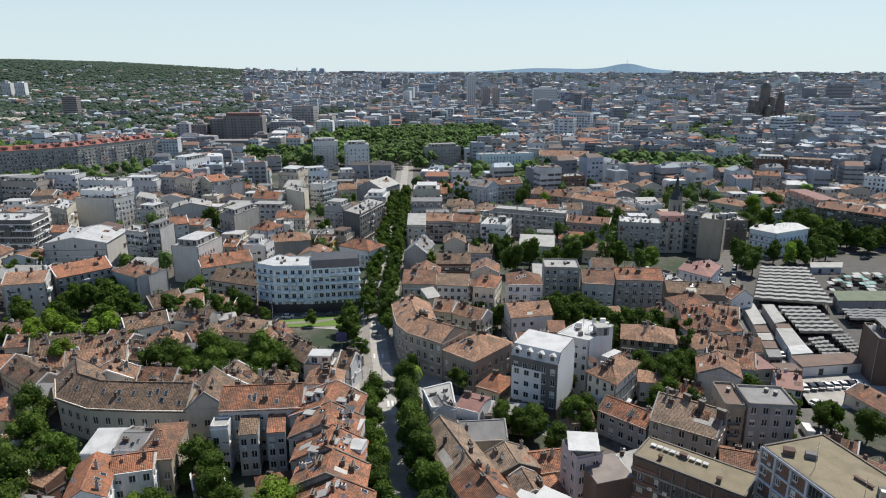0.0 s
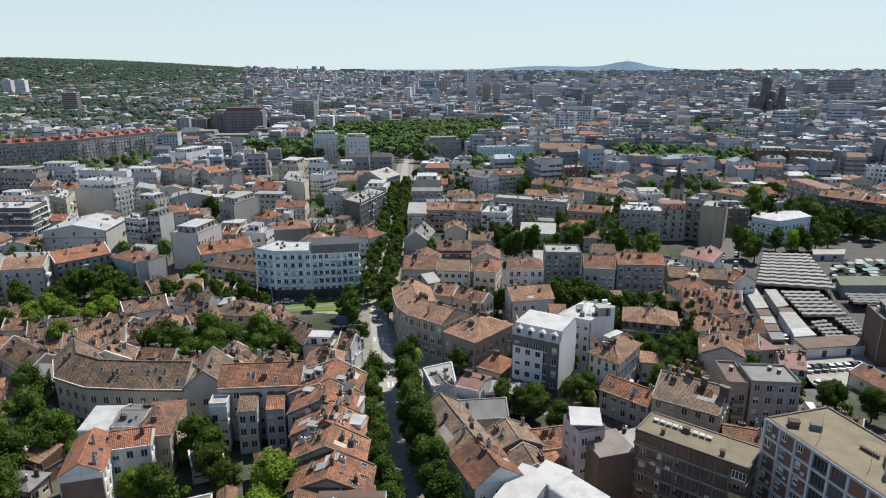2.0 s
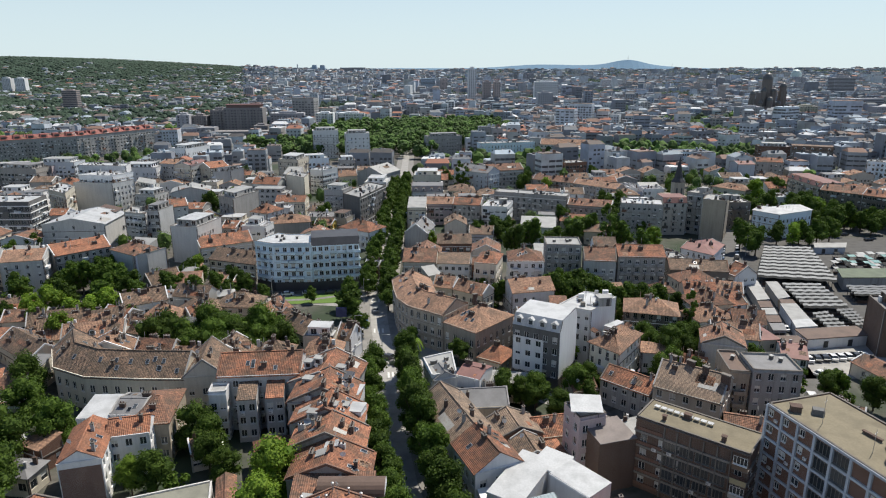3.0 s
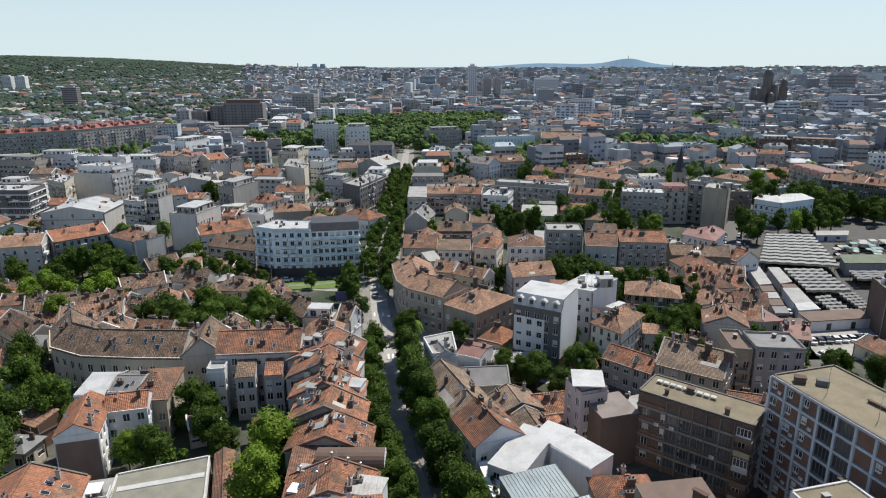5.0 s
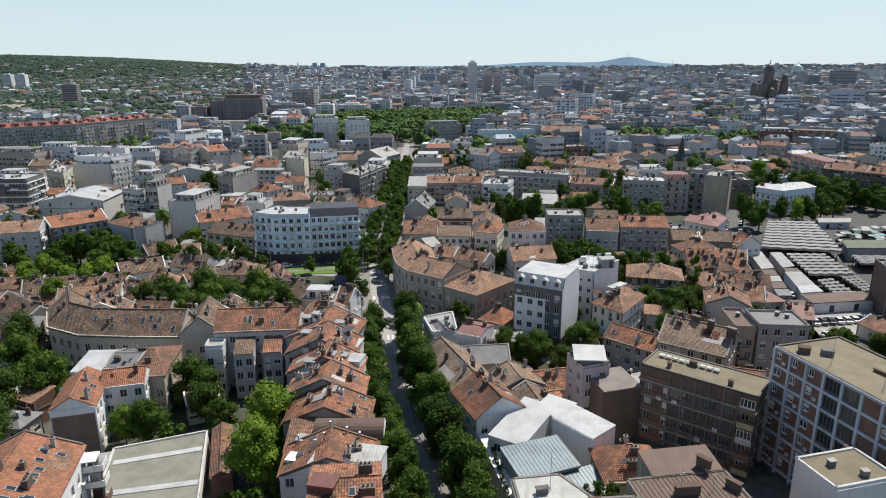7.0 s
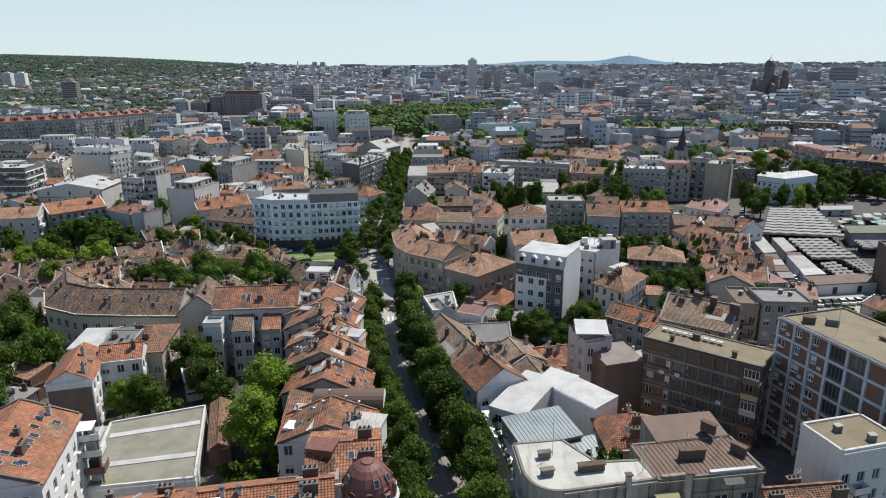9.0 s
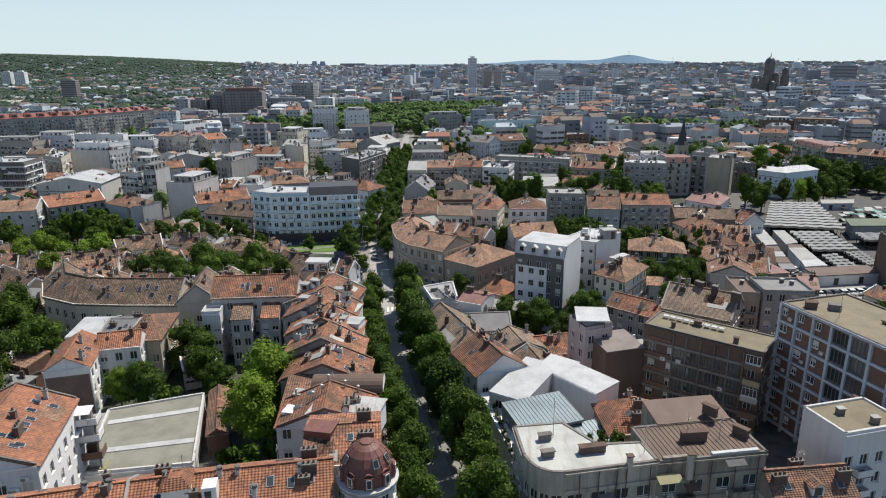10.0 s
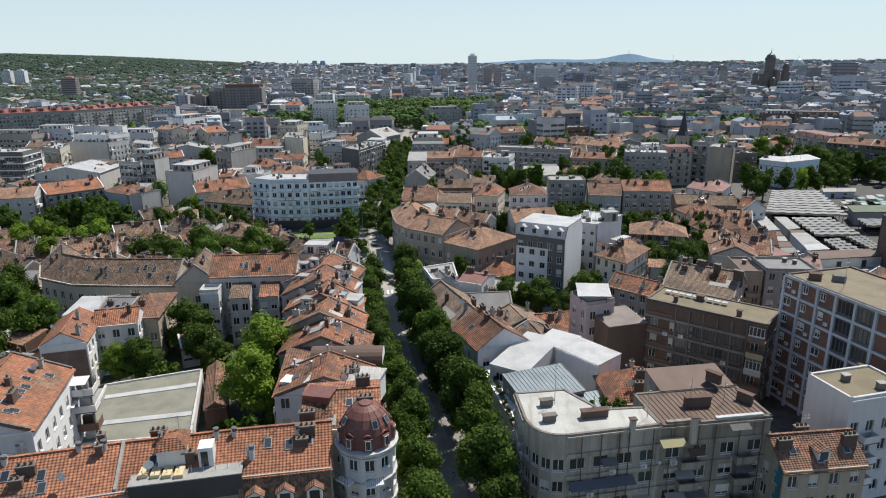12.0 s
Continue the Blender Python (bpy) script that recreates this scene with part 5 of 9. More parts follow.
# ---- trees near by ----
along(AVENUE, 50, 5.6, 138, 4.2, ("street", "street2", "street3"), 0.98, "dark-green street tree in a row along the avenue")
along(AVENUE, 46, 5.8, 145, -4.7, ("street", "street2", "street3"), 1.12, "dark-green street tree in a row along the avenue")
along(AVENUE, 205, 5.0, 430, 3.6, ("mid", "mid", "mid2"), 0.92, "dark-green street tree in a row along the avenue")
along(AVENUE, 190, 5.0, 430, -3.6, ("mid", "mid", "mid2"), 0.92, "dark-green street tree in a row along the avenue")
for kind, x, y, s in (("light", -30.4, 89.5, 0.95), ("light", -29.6, 97.5, 0.98), ("broad", -46.5, 111, 0.7), ("broad2", -42, 107.5, 0.55), ("bush", -33, 103, 1.3), ("broad", -54, 104, 0.8), ("light", -58.5, 103.5, 0.6), 
                      ("broad", -47, 114, 0.8), ("broad2", -52, 119, 0.75), ("broad2", -88, 112, 1.0), ("broad2", -82, 100, 1.0), ("broad", -78, 90, 1.0), ("broad2", -92, 126, 0.9),
                      ("broad", -99, 118, 1.0), ("broad2", -80, 118, 0.8), ("broad", -95, 98, 1.0), ("broad2", -100, 140, 0.8), ("broad", -72, 82, 0.9), ("broad2", -86, 84, 1.0),
                      ("broad2", -74, 165, 0.85), ("broad2", -66, 168, 0.9), ("broad", -58, 166, 0.9), ("broad2", -52, 170, 0.85), ("broad", -70, 159, 0.75), ("broad", -60, 159, 0.8), ("broad", -48, 163, 0.8),
                      ("broad", -82, 164, 0.6), ("broad2", -122, 196, 0.9), ("broad2", -112, 200, 1.0), ("broad", -130, 204, 1.0), ("broad2", -103, 203, 0.9), ("broad2", -127, 214, 1.0), ("broad", -119, 217, 0.9),
                      ("broad", -93, 214, 0.7), ("broad", -86, 210, 0.7), ("broad", -80, 214, 0.7), ("broad", -74, 208, 0.6), ("broad", -88, 222, 0.7), ("broad", -96, 226, 0.7), ("broad", -62, 208, 0.55), ("broad", -45, 206, 0.5),
                      ("street", -31, 200, 0.9), ("street2", -29, 192, 0.9), ("street", -13, 190, 0.8), ("street", -12, 196, 0.9), ("street3", -25, 178, 0.8), ("street", -9, 168, 0.6), ("street3", 4, 164, 0.6),
                      ("broad", 14, 138, 0.7), ("broad", 22, 136, 0.7), ("bush", 27, 134, 1.0), ("broad", 31, 142, 0.6), ("broad", 34, 137, 0.55), ("bush", 37, 142, 1.2), ("broad", 54, 145, 0.7), ("broad", 57.5, 149, 0.7), ("broad2", 60, 158, 0.8),
                      ("broad", 66, 166, 0.7), ("poplar", 72, 176, 0.8), ("broad2", 38, 204, 0.9), ("broad2", 46, 203, 1.0), ("broad", 54, 198, 0.9), ("broad2", 64, 192, 1.0), ("broad", 72, 190, 0.8), ("broad", 57, 190, 0.7),
                      ("broad", -8, 214, 0.7), ("broad", 12, 205, 0.7), ("bush", 16, 200, 1.2), ("bush", 60, 140, 1.3), ("bush", 32, 88, 0.8), ("bush", 27, 77, 0.7), ("bush", 80, 132, 1.0), ("broad", 108, 112, 0.7), ("broad", 98, 106, 0.6),
                      ("broad2", 30, 262, 1.1), ("broad2", 38, 270, 1.2), ("broad2", 46, 262, 1.1), ("broad2", 56, 268, 1.1), ("poplar", 68, 262, 1.2), ("broad2", 76, 268, 1.1), ("broad", 84, 262, 1.0), ("light", 90, 268, 0.8), ("broad2", 24, 290, 1.0), ("poplar", 72, 264, 1.0),
                      ("broad2", 128, 268, 1.2), ("broad2", 132, 262, 1.1), ("broad2", 168, 280, 1.0), ("broad2", 160, 280, 1.0), ("broad2", 176, 284, 1.0), ("broad", 150, 280, 0.8), ("broad2", 186, 300, 1.2), ("broad2", 196, 306, 1.1), ("broad2", 206, 300, 1.1), ("broad2", 218, 304, 1.1), ("broad2", 230, 300, 1.1), ("broad2", 242, 306, 1.1),
                      ("broad2", 182, 330, 1.1), ("broad2", 172, 336, 1.1), ("broad2", 160, 330, 1.0), ("broad2", 190, 340, 1.0), ("poplar", 14, 400, 1.0), ("poplar", 10, 398, 1.1)):
    tree(kind, x, y, s * 1.15)

for kind, s, spots in (("broad2", 0.92, ((-80.5, 163.4), (-78.1, 169.0), (-71.1, 163.4), (-68.3, 170.9), (-62.0, 169.0), (-62.1, 159.9), (-57.0, 163.4), (-53.9, 169.0), (-49.1, 169.0), (-43.7, 161.4), (-49.8, 159.9), (-66.2, 157.5))),
                       ("midlight", 1.0, ((-122.8, 181.3), (-121.5, 187.9), (-114.9, 185.6), (-111.1, 190.2), (-106.9, 192.5), (-108.6, 183.4), (-126.8, 194.0), (-128.6, 187.9))), ("mid", 1.15, ((-131.2, 213.4), (-132.7, 220.4), (-122.8, 216.2), (-123.2, 222.3), (-113.3, 214.2), (-105.8, 205.8)))):
    for x, y in spots:
        tree(kind, x, y, s)

for kind, s, spots in (("mid", 1.05, ((40.5, 210.0), (46.5, 212.0), (48.6, 207.5), (41.5, 204.1), (36.7, 209.2), (50.1, 203.1), (55.2, 191.5), (60.4, 196.3), (62.0, 190.1), (69.7, 196.3), (51.1, 184.4))), ("broad", 0.78, ((75.8, 188.0), (74.7, 179.3), (69.3, 166.6), (56.4, 161.9), (62.2, 163.3), (63.7, 156.5), (31.6, 139.6), (35.4, 142.1), (18.3, 136.3), (21.3, 133.8), (25.7, 129.0), (55.6, 166.6), (18.3, 202.4), (16.9, 210.4)))):
    for x, y in spots:
        tree(kind, x, y, s)

# pale side wall of the new apartment house
a = Acc()
a.box((0, 0), (0.492, 0.870), 12.5, 0.14, 0, 16.4, WHITE)
a.face([(-6.2 * 0.492 + 0.061, -6.2 * 0.870 - 0.034, 16.4), (6.2 * 0.492 + 0.061, 6.2 * 0.870 - 0.034, 16.4), (4.7 * 0.492 + 0.061, 4.7 * 0.870 - 0.034, 19.0), (-4.7 * 0.492 + 0.061, -4.7 * 0.870 - 0.034, 19.0)], WHITE)
ob = tagged(put("side_panel", a), "pale blank rendered side wall of a new house", "wall panel")
ob.location = (30.86, 147.33, 0)
# white panel on the new apartment house, and low sheds and shrubs in the yards by the car park
a = Acc()
facade(a, None, (0, 0), (6.9, -3.9), 4.6, 3, 3.0, 13.6, 3, WHITE, 1.3, 1.4, 0.9, 0.2, 0.06)
ob = tagged(put("facade_panel", a), "white rendered panel on the grey house front", "wall panel")
ob.location = (17.25, 147.55, 0)
for kind, x, y, s in (("bush", 84, 140, 1.2), ("bush", 88, 146, 1.3), ("broad", 92, 140, 0.6), ("bush", 96, 142, 1.4), ("broad", 100, 134, 0.7), ("bush", 92, 132, 1.3), ("broad", 106, 130, 0.8), ("broad2", 114, 128, 0.8), ("broad", 112, 118, 0.8), ("broad", 122, 140, 0.8), ("bush", 79, 128, 1.0),
                      ("broad2", 118, 106, 0.9), ("broad", 104, 100, 0.8), ("broad2", 130, 122, 1.0), ("broad2", 96, 92, 0.9), ("broad", 84, 94, 0.7), ("broad2", 140, 146, 1.0), ("broad", 150, 150, 0.9), ("broad2", 160, 162, 1.0), ("broad", 74, 106, 0.7), ("broad2", 175, 180, 1.0), ("broad2", 190, 200, 1.0), ("broad2", 200, 225, 1.0), ("broad2", 205, 245, 1.1),
                      ("bush", -50, 103, 1.2), ("bush", -31, 80, 1.0), ("bush", -32, 84, 1.1), ("bush", -29, 83, 1.2), ("bush", -26.5, 86, 1.0), ("bush", -33, 108, 1.2), ("broad2", -110, 105, 1.0), ("broad2", -118, 118, 1.0), ("broad2", -120, 140, 1.0), ("broad2", -135, 130, 1.0), ("broad", -104, 88, 1.0), ("broad2", -90, 74, 1.0), ("broad", -76, 70, 0.8), ("broad2", -112, 76, 1.0),
                      ("broad2", -66, 172, 0.8), ("broad", -56, 174, 0.7), ("broad", -78, 170, 0.8), ("broad2", -84, 205, 0.8), ("broad2", -140, 200, 1.0), ("broad2", -152, 196, 1.0), ("broad2", -165, 205, 1.0), ("broad2", -96, 212, 0.9), ("broad", -76, 220, 0.7), ("broad", -70, 213, 0.7)):
    tree(kind, x, y, s * 1.15)
for x, y, w, t, d, h, cov in ((88, 112, 10, -20, 8, 4.5, SALMON), (100, 116, 9, 10, 7, 4.0, RUSSET), (84, 126, 7, -30, 6, 3.6, SALMON), (108, 108, 12, -10, 9, 6.0, ORANGE), (122, 112, 12, 5, 10, 7.0, RUSSET), (126, 130, 12, -8, 10, 8.0, SALMON), (140, 128, 14, 6, 10, 9.0, RUSSET), (136, 172, 12, -12, 10, 8.0, RUSSET), (152, 166, 14, 8, 10, 9.0, ORANGE),
                              (170, 188, 14, -8, 10, 10.0, GREY_ROOF), (184, 210, 14, -8, 10, 10.0, RUSSET), (-150, 150, 14, 10, 9, 6, BROWN), (-136, 140, 12, 40, 9, 6, RUSSET), (-170, 180, 14, 4, 10, 8, RUSSET), (-185, 198, 14, 4, 10, 10, ORANGE), (-178, 214, 14, 8, 10, 12, GREY_ROOF)):
    a = radians(t)
    building("plain house with a weathered roof at the edge of the block", [(x, y), (x + w * math.cos(a), y + w * math.sin(a))], d, h, "gable", (GREYW, BEIGE, CREAM)[int(x) % 3], cov, rise=2.4, chim=3, joined=True)

for k, (x, y) in enumerate(((103, 443), (61, 308), (64, 297), (67, 287), (80, 313), (86, 325), (87, 297), (92, 291), (187, 430), (197, 415), (180, 366), (200, 390), (201, 382), (193, 336), (191, 324), (190, 312), (200, 323), (201, 317), (199, 306), (200, 300), (202, 295), (137, 276), (155, 276), (162, 276), (167, 520), (157, 506), (147, 682), (127, 352), (-176, 251), (-174, 263), (-132, 233), (-125, 231), (-135, 285), (-172, 373), (-208, 439), (-124, 336), (-117, 349), (-95, 229), (-93, 232), (-150, 230), (2, 434), (15, 288), (40, 333), (47, 339), (25, 283), (30, 292), (63, 393), (51, 403), (58, 308), (66, 326), (70, 297), (86, 338), (84, 313), (94, 338), (-6, 265), (-57, 242), (-60, 316), (-60, 299))):
    tree(("mid", "mid2", "midlight", "mid")[k % 4], x, y, TR.uniform(0.8, 1.15) * (1.25 if y > 330 else 1.0))

for k in range(22):
    tree(("mid", "mid2")[k % 2], 186 + 5.2 * k + TR.uniform(-2, 2), 312 - 0.9 * k + TR.uniform(-3, 3) + (9 if k % 3 == 0 else 0), TR.uniform(1.0, 1.35))

# low yard houses and trees that fill the blocks
for x, y, w, t, d, h, cov, lab in ((20, 171, 9, -20, 7, 4.2, ORANGE, "low yard house with an orange tiled roof"), (23, 181, 10, 8, 7, 4.6, RUSSET, "low yard house with a russet tiled roof"), (77, 140, 8, -14, 7, 4.4, SALMON, "low yard house with a faded salmon roof"), (-116, 163, 11, 24, 7, 4.4, SALMON, "low yard house with a faded salmon roof"),
                                   (-132, 178, 12, 10, 8, 4.8, RUSSET, "low yard house with a russet tiled roof"), (-70, 150, 9, 6, 7, 5.6, SALMON, "low yard house with a faded salmon roof"), (-76, 180, 8, 40, 6, 5.4, ORANGE, "low yard house with an orange tiled roof"), (-104, 182, 9, -20, 7, 5.2, ORANGE, "low yard house with an orange tiled roof"),
                                   (-52, 176, 9, -20, 7, 5.6, SALMON, "low yard house with a faded salmon roof"), (58, 150, 8, -30, 6, 4.6, ORANGE, "low yard house with an orange tiled roof")):
    a = radians(t)
    building(lab, [(x, y), (x + w * math.cos(a), y + w * math.sin(a))], d, h, "gable", CREAM, cov, rise=2.2, chim=3, joined=True)
for k, (x, y) in enumerate(((14, 172), (27, 164), (31, 170), (34, 160), (4, 158), (80, 152), (85, 164), (-110, 171), (-136, 186), (-142, 176), (-124, 182), (-106, 178), (-96, 184), (-88, 160), (-84, 148), (-72, 160), (-134, 166), (64, 148), (40, 186), (48, 190), (34, 180))):
    tree(("mid2", "mid", "bush", "midlight")[k % 4], x, y, TR.uniform(0.7, 1.0))

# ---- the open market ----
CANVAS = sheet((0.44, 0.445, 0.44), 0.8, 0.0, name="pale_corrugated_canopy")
# grey stall sheet; on the canopies it paints the shade between rows
CANVAS2 = sheet((0.022, 0.024, 0.024), 0.95, 0.0, name="grey_sheet_and_row_shade")
TEAL = sheet((0.12, 0.30, 0.30), 0.6, 0.0, name="teal_tarpaulin")
GREEN_ROOF = sheet((0.10, 0.13, 0.08), 0.7, 0.0, name="dark_green_sheet")
DARKSTEEL = plain("dark_steel", (0.06, 0.06, 0.06), 0.6, 0.3)


def canopy(label, a, b, c, d, rows, h, waves):
    """A market roof of wavy rows on posts over the corners a, b (back) and c, d (front)."""
    a, b, c, d = (Vector(p) for p in (a, b, c, d))
    m = (a + b + c + d) / 4
    root = thing("market_canopy", (m.x, m.y, 0), label, "canopy", "market roofs")

    def at(s, t):
        return d.lerp(c, s).lerp(a.lerp(b, s), t) - m

    n = waves * 10
    for r in range(rows):
        acc = Acc()
        t0, tm, t1 = r / rows, (r + 0.52) / rows, (r + 0.97) / rows
        for i in range(n):
            s0, s1 = i / n, (i + 1) / n
            z0, z1 = (0.11 * math.sin(2 * math.pi * waves * 1.5 * s) for s in (s0, s1))
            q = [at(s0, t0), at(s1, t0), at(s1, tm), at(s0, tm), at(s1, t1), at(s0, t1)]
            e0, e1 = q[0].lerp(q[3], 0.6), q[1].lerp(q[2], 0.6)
            # lower front band and back slope near-black: shade between rows put into colour
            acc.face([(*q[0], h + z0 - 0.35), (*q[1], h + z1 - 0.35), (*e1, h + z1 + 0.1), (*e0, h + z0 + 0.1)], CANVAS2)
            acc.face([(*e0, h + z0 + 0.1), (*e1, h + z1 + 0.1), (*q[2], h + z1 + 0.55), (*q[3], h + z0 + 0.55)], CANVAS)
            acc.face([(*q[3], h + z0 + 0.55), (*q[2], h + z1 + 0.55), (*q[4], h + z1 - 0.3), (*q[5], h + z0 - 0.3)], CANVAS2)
        put("canopy_vault", acc, root)
        for s in (0.04, 0.96):
            acc = Acc()
            acc.box(at(s, tm), (1, 0), 0.12, 0.12, 0, h + 0.3, DARKSTEEL)
            put("post", acc, root)
    for r in range(rows):
        k = Acc()
        for i in range(1):
            p, q = at(0.08, (r + 0.3) / rows), at(0.92, (r + 0.3) / rows)
            k.box((p + q) / 2, tuple((q - p).normalized()), (q - p).length, 1.0, 0, 0.95, (BROWN_ROOF, DARKSTEEL, CANVAS2)[r % 3])
        put("counter", k, root, "long dark market counter under the roof")


canopy("large market roof of wavy pale rows with shade-dark bands", (137, 265), (155.5, 263.5), (140.5, 217.5), (114.5, 223.5), 10, 3.6, 4)
canopy("market roof of wavy pale rows with shade-dark bands", (119.9, 217.2), (133.1, 216.5), (129.7, 193.0), (115.4, 193.0), 7, 3.2, 3)
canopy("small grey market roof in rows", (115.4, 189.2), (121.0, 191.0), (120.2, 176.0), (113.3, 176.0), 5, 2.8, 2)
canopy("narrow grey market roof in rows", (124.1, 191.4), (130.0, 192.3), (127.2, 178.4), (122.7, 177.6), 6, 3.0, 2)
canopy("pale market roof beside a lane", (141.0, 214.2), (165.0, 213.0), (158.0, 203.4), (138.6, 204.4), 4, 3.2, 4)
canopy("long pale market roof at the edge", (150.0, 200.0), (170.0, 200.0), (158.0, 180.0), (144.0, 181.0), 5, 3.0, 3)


def shed(label, a, b, c, d, h, cover, wall):
    ring = [Vector(p) for p in (d, c, b, a)]
    m = sum(ring, Vector((0, 0))) / 4
    root = thing("market_shed", (m.x, m.y, 0), label, "shed", "market sheds")
    w, r = Acc(), Acc()
    for i in range(4):
        p, q = ring[i] - m, ring[(i + 1) % 4] - m
        w.face([(*p, 0), (*q, 0), (*q, h), (*p, h)], wall)
    slab(r, [(*((p - m) * 1.04), h + 0.25) for p in ring], 0.25, cover)
    put("wall", w, root)
    put("roof", r, root)
    p, q = ring[0] - m, ring[1] - m
    u = (q - p).normalized()
    n = Vector((u.y, -u.x))
    for k in range(2):
        s = Acc()
        s.box(p.lerp(q, 0.3 + 0.4 * k) + n * 0.03, u, 1.4, 0.06, 0.2, 2.2, DARKSTEEL)
        put("shutter", s, root)


shed("long white-roofed market shed", (108.3, 219.7), (112.8, 219.7), (108.2, 201.1), (103.6, 200.1), 2.9, PALE_ROOF, GREYW)
for k in range(4):
    y0, y1 = 199 - 6.3 * k, 193.6 - 6.3 * k
    x0, x1 = 103.2 - 1.75 * k, 101.7 - 1.75 * k
    shed("small market shed with a rusty flat roof", (x0, y0), (x0 + 4.2, y0), (x1 + 4.0, y1), (x1, y1), 2.8, (BROWN_ROOF, PALE_ROOF, BROWN_ROOF, GREY_ROOF)[k], GREYW)
shed("low white-roofed market shed of boards", (115.4, 218.5), (119.4, 218.5), (115.9, 203.1), (111.1, 201.1), 2.9, PALE_ROOF, GREYW)
shed("small brown-roofed market kiosk of boards", (111.2, 200.6), (115.6, 200.6), (114.6, 196.6), (110.0, 196.4), 2.8, BROWN_ROOF, BEIGE)
shed("white-roofed market hall with blue fronts", (109.1, 195.7), (114.2, 195.7), (111.6, 183.0), (105.6, 182.0), 3.1, PALE_ROOF, BLUEW)
shed("bright white-roofed market kiosk", (105.6, 181.6), (111.4, 182.6), (110.6, 177.0), (103.7, 175.8), 3.2, WHITE_ROOF, BLUEW)
shed("market hall with a dark green roof", (147.1, 228.6), (186.0, 228.6), (180.0, 218.2), (142.9, 218.2), 4.6, GREEN_ROOF, GREYW)
shed("blue-white container used as a kiosk", (162.2, 272.1), (176.4, 272.1), (171.5, 264.5), (158.5, 264.5), 2.7, PALE_ROOF, BLUEW)
shed("brown kiosk at the car park", (95.0, 170.5), (101.4, 170.5), (101.5, 165.7), (95.2, 165.7), 2.9, BROWN_ROOF, BRICKW)
shed("low grey workshop behind the market", (152.0, 202.0), (172.0, 200.0), (168.0, 190.0), (150.0, 192.0), 4.2, GREY_ROOF, GREYW)
shed("market wall building with a rusty flat roof", (103.2, 175.0), (122.0, 177.4), (122.0, 170.7), (103.0, 167.9), 3.0, BROWN_ROOF, WHITE)
MR = random.Random(3)
for k in range(44):
    s, t = MR.random(), (k % 6) / 6
    x, y = 152 + 25 * s + 8 * t, 237 + 24 * t
    root = thing("market_stall", (x, y, 0), MR.choice(("small market stall under a teal tarpaulin", "small market stall under a pale cloth", "small market stall under a grey sheet")), "stall", "market stalls")
    a = Acc()
    w, d = MR.uniform(2.0, 3.4), MR.uniform(1.6, 2.4)
    z = MR.uniform(2.1, 2.6)
    slab(a, [(-w / 2, -d / 2, z), (w / 2, -d / 2, z), (w / 2, d / 2, z + 0.4), (-w / 2, d / 2, z + 0.4)], 0.05, TEAL if "teal" in root["label"] else CANVAS if "pale" in root["label"] else CANVAS2)
    put("awning", a, root)
    a = Acc()
    a.box((0, 0), (1, 0), w * 0.8, 0.9, 0, 0.9, BROWN_ROOF)
    put("counter", a, root)
    a = Acc()
    for px, py in ((-1, -1), (1, -1), (1, 1), (-1, 1)):
        a.box((px * w * 0.46, py * d * 0.44), (1, 0), 0.06, 0.06, 0, z, DARKSTEEL)
    for py in (-1, 1):
        a.box((0, py * d * 0.44), (1, 0), w * 0.92, 0.05, z - 0.12, z - 0.06, DARKSTEEL)
        a.box((py * w * 0.46, 0), (1, 0), 0.05, d * 0.88, z - 0.12, z - 0.06, DARKSTEEL)
    put("frame", a, root)


# ---- parked cars ----
TYRE = plain("tyre_rubber", (0.02, 0.02, 0.02), 0.9)
CARGLASS = glass_material("car_glass", (0.015, 0.018, 0.02))
CAR_MESH = {}


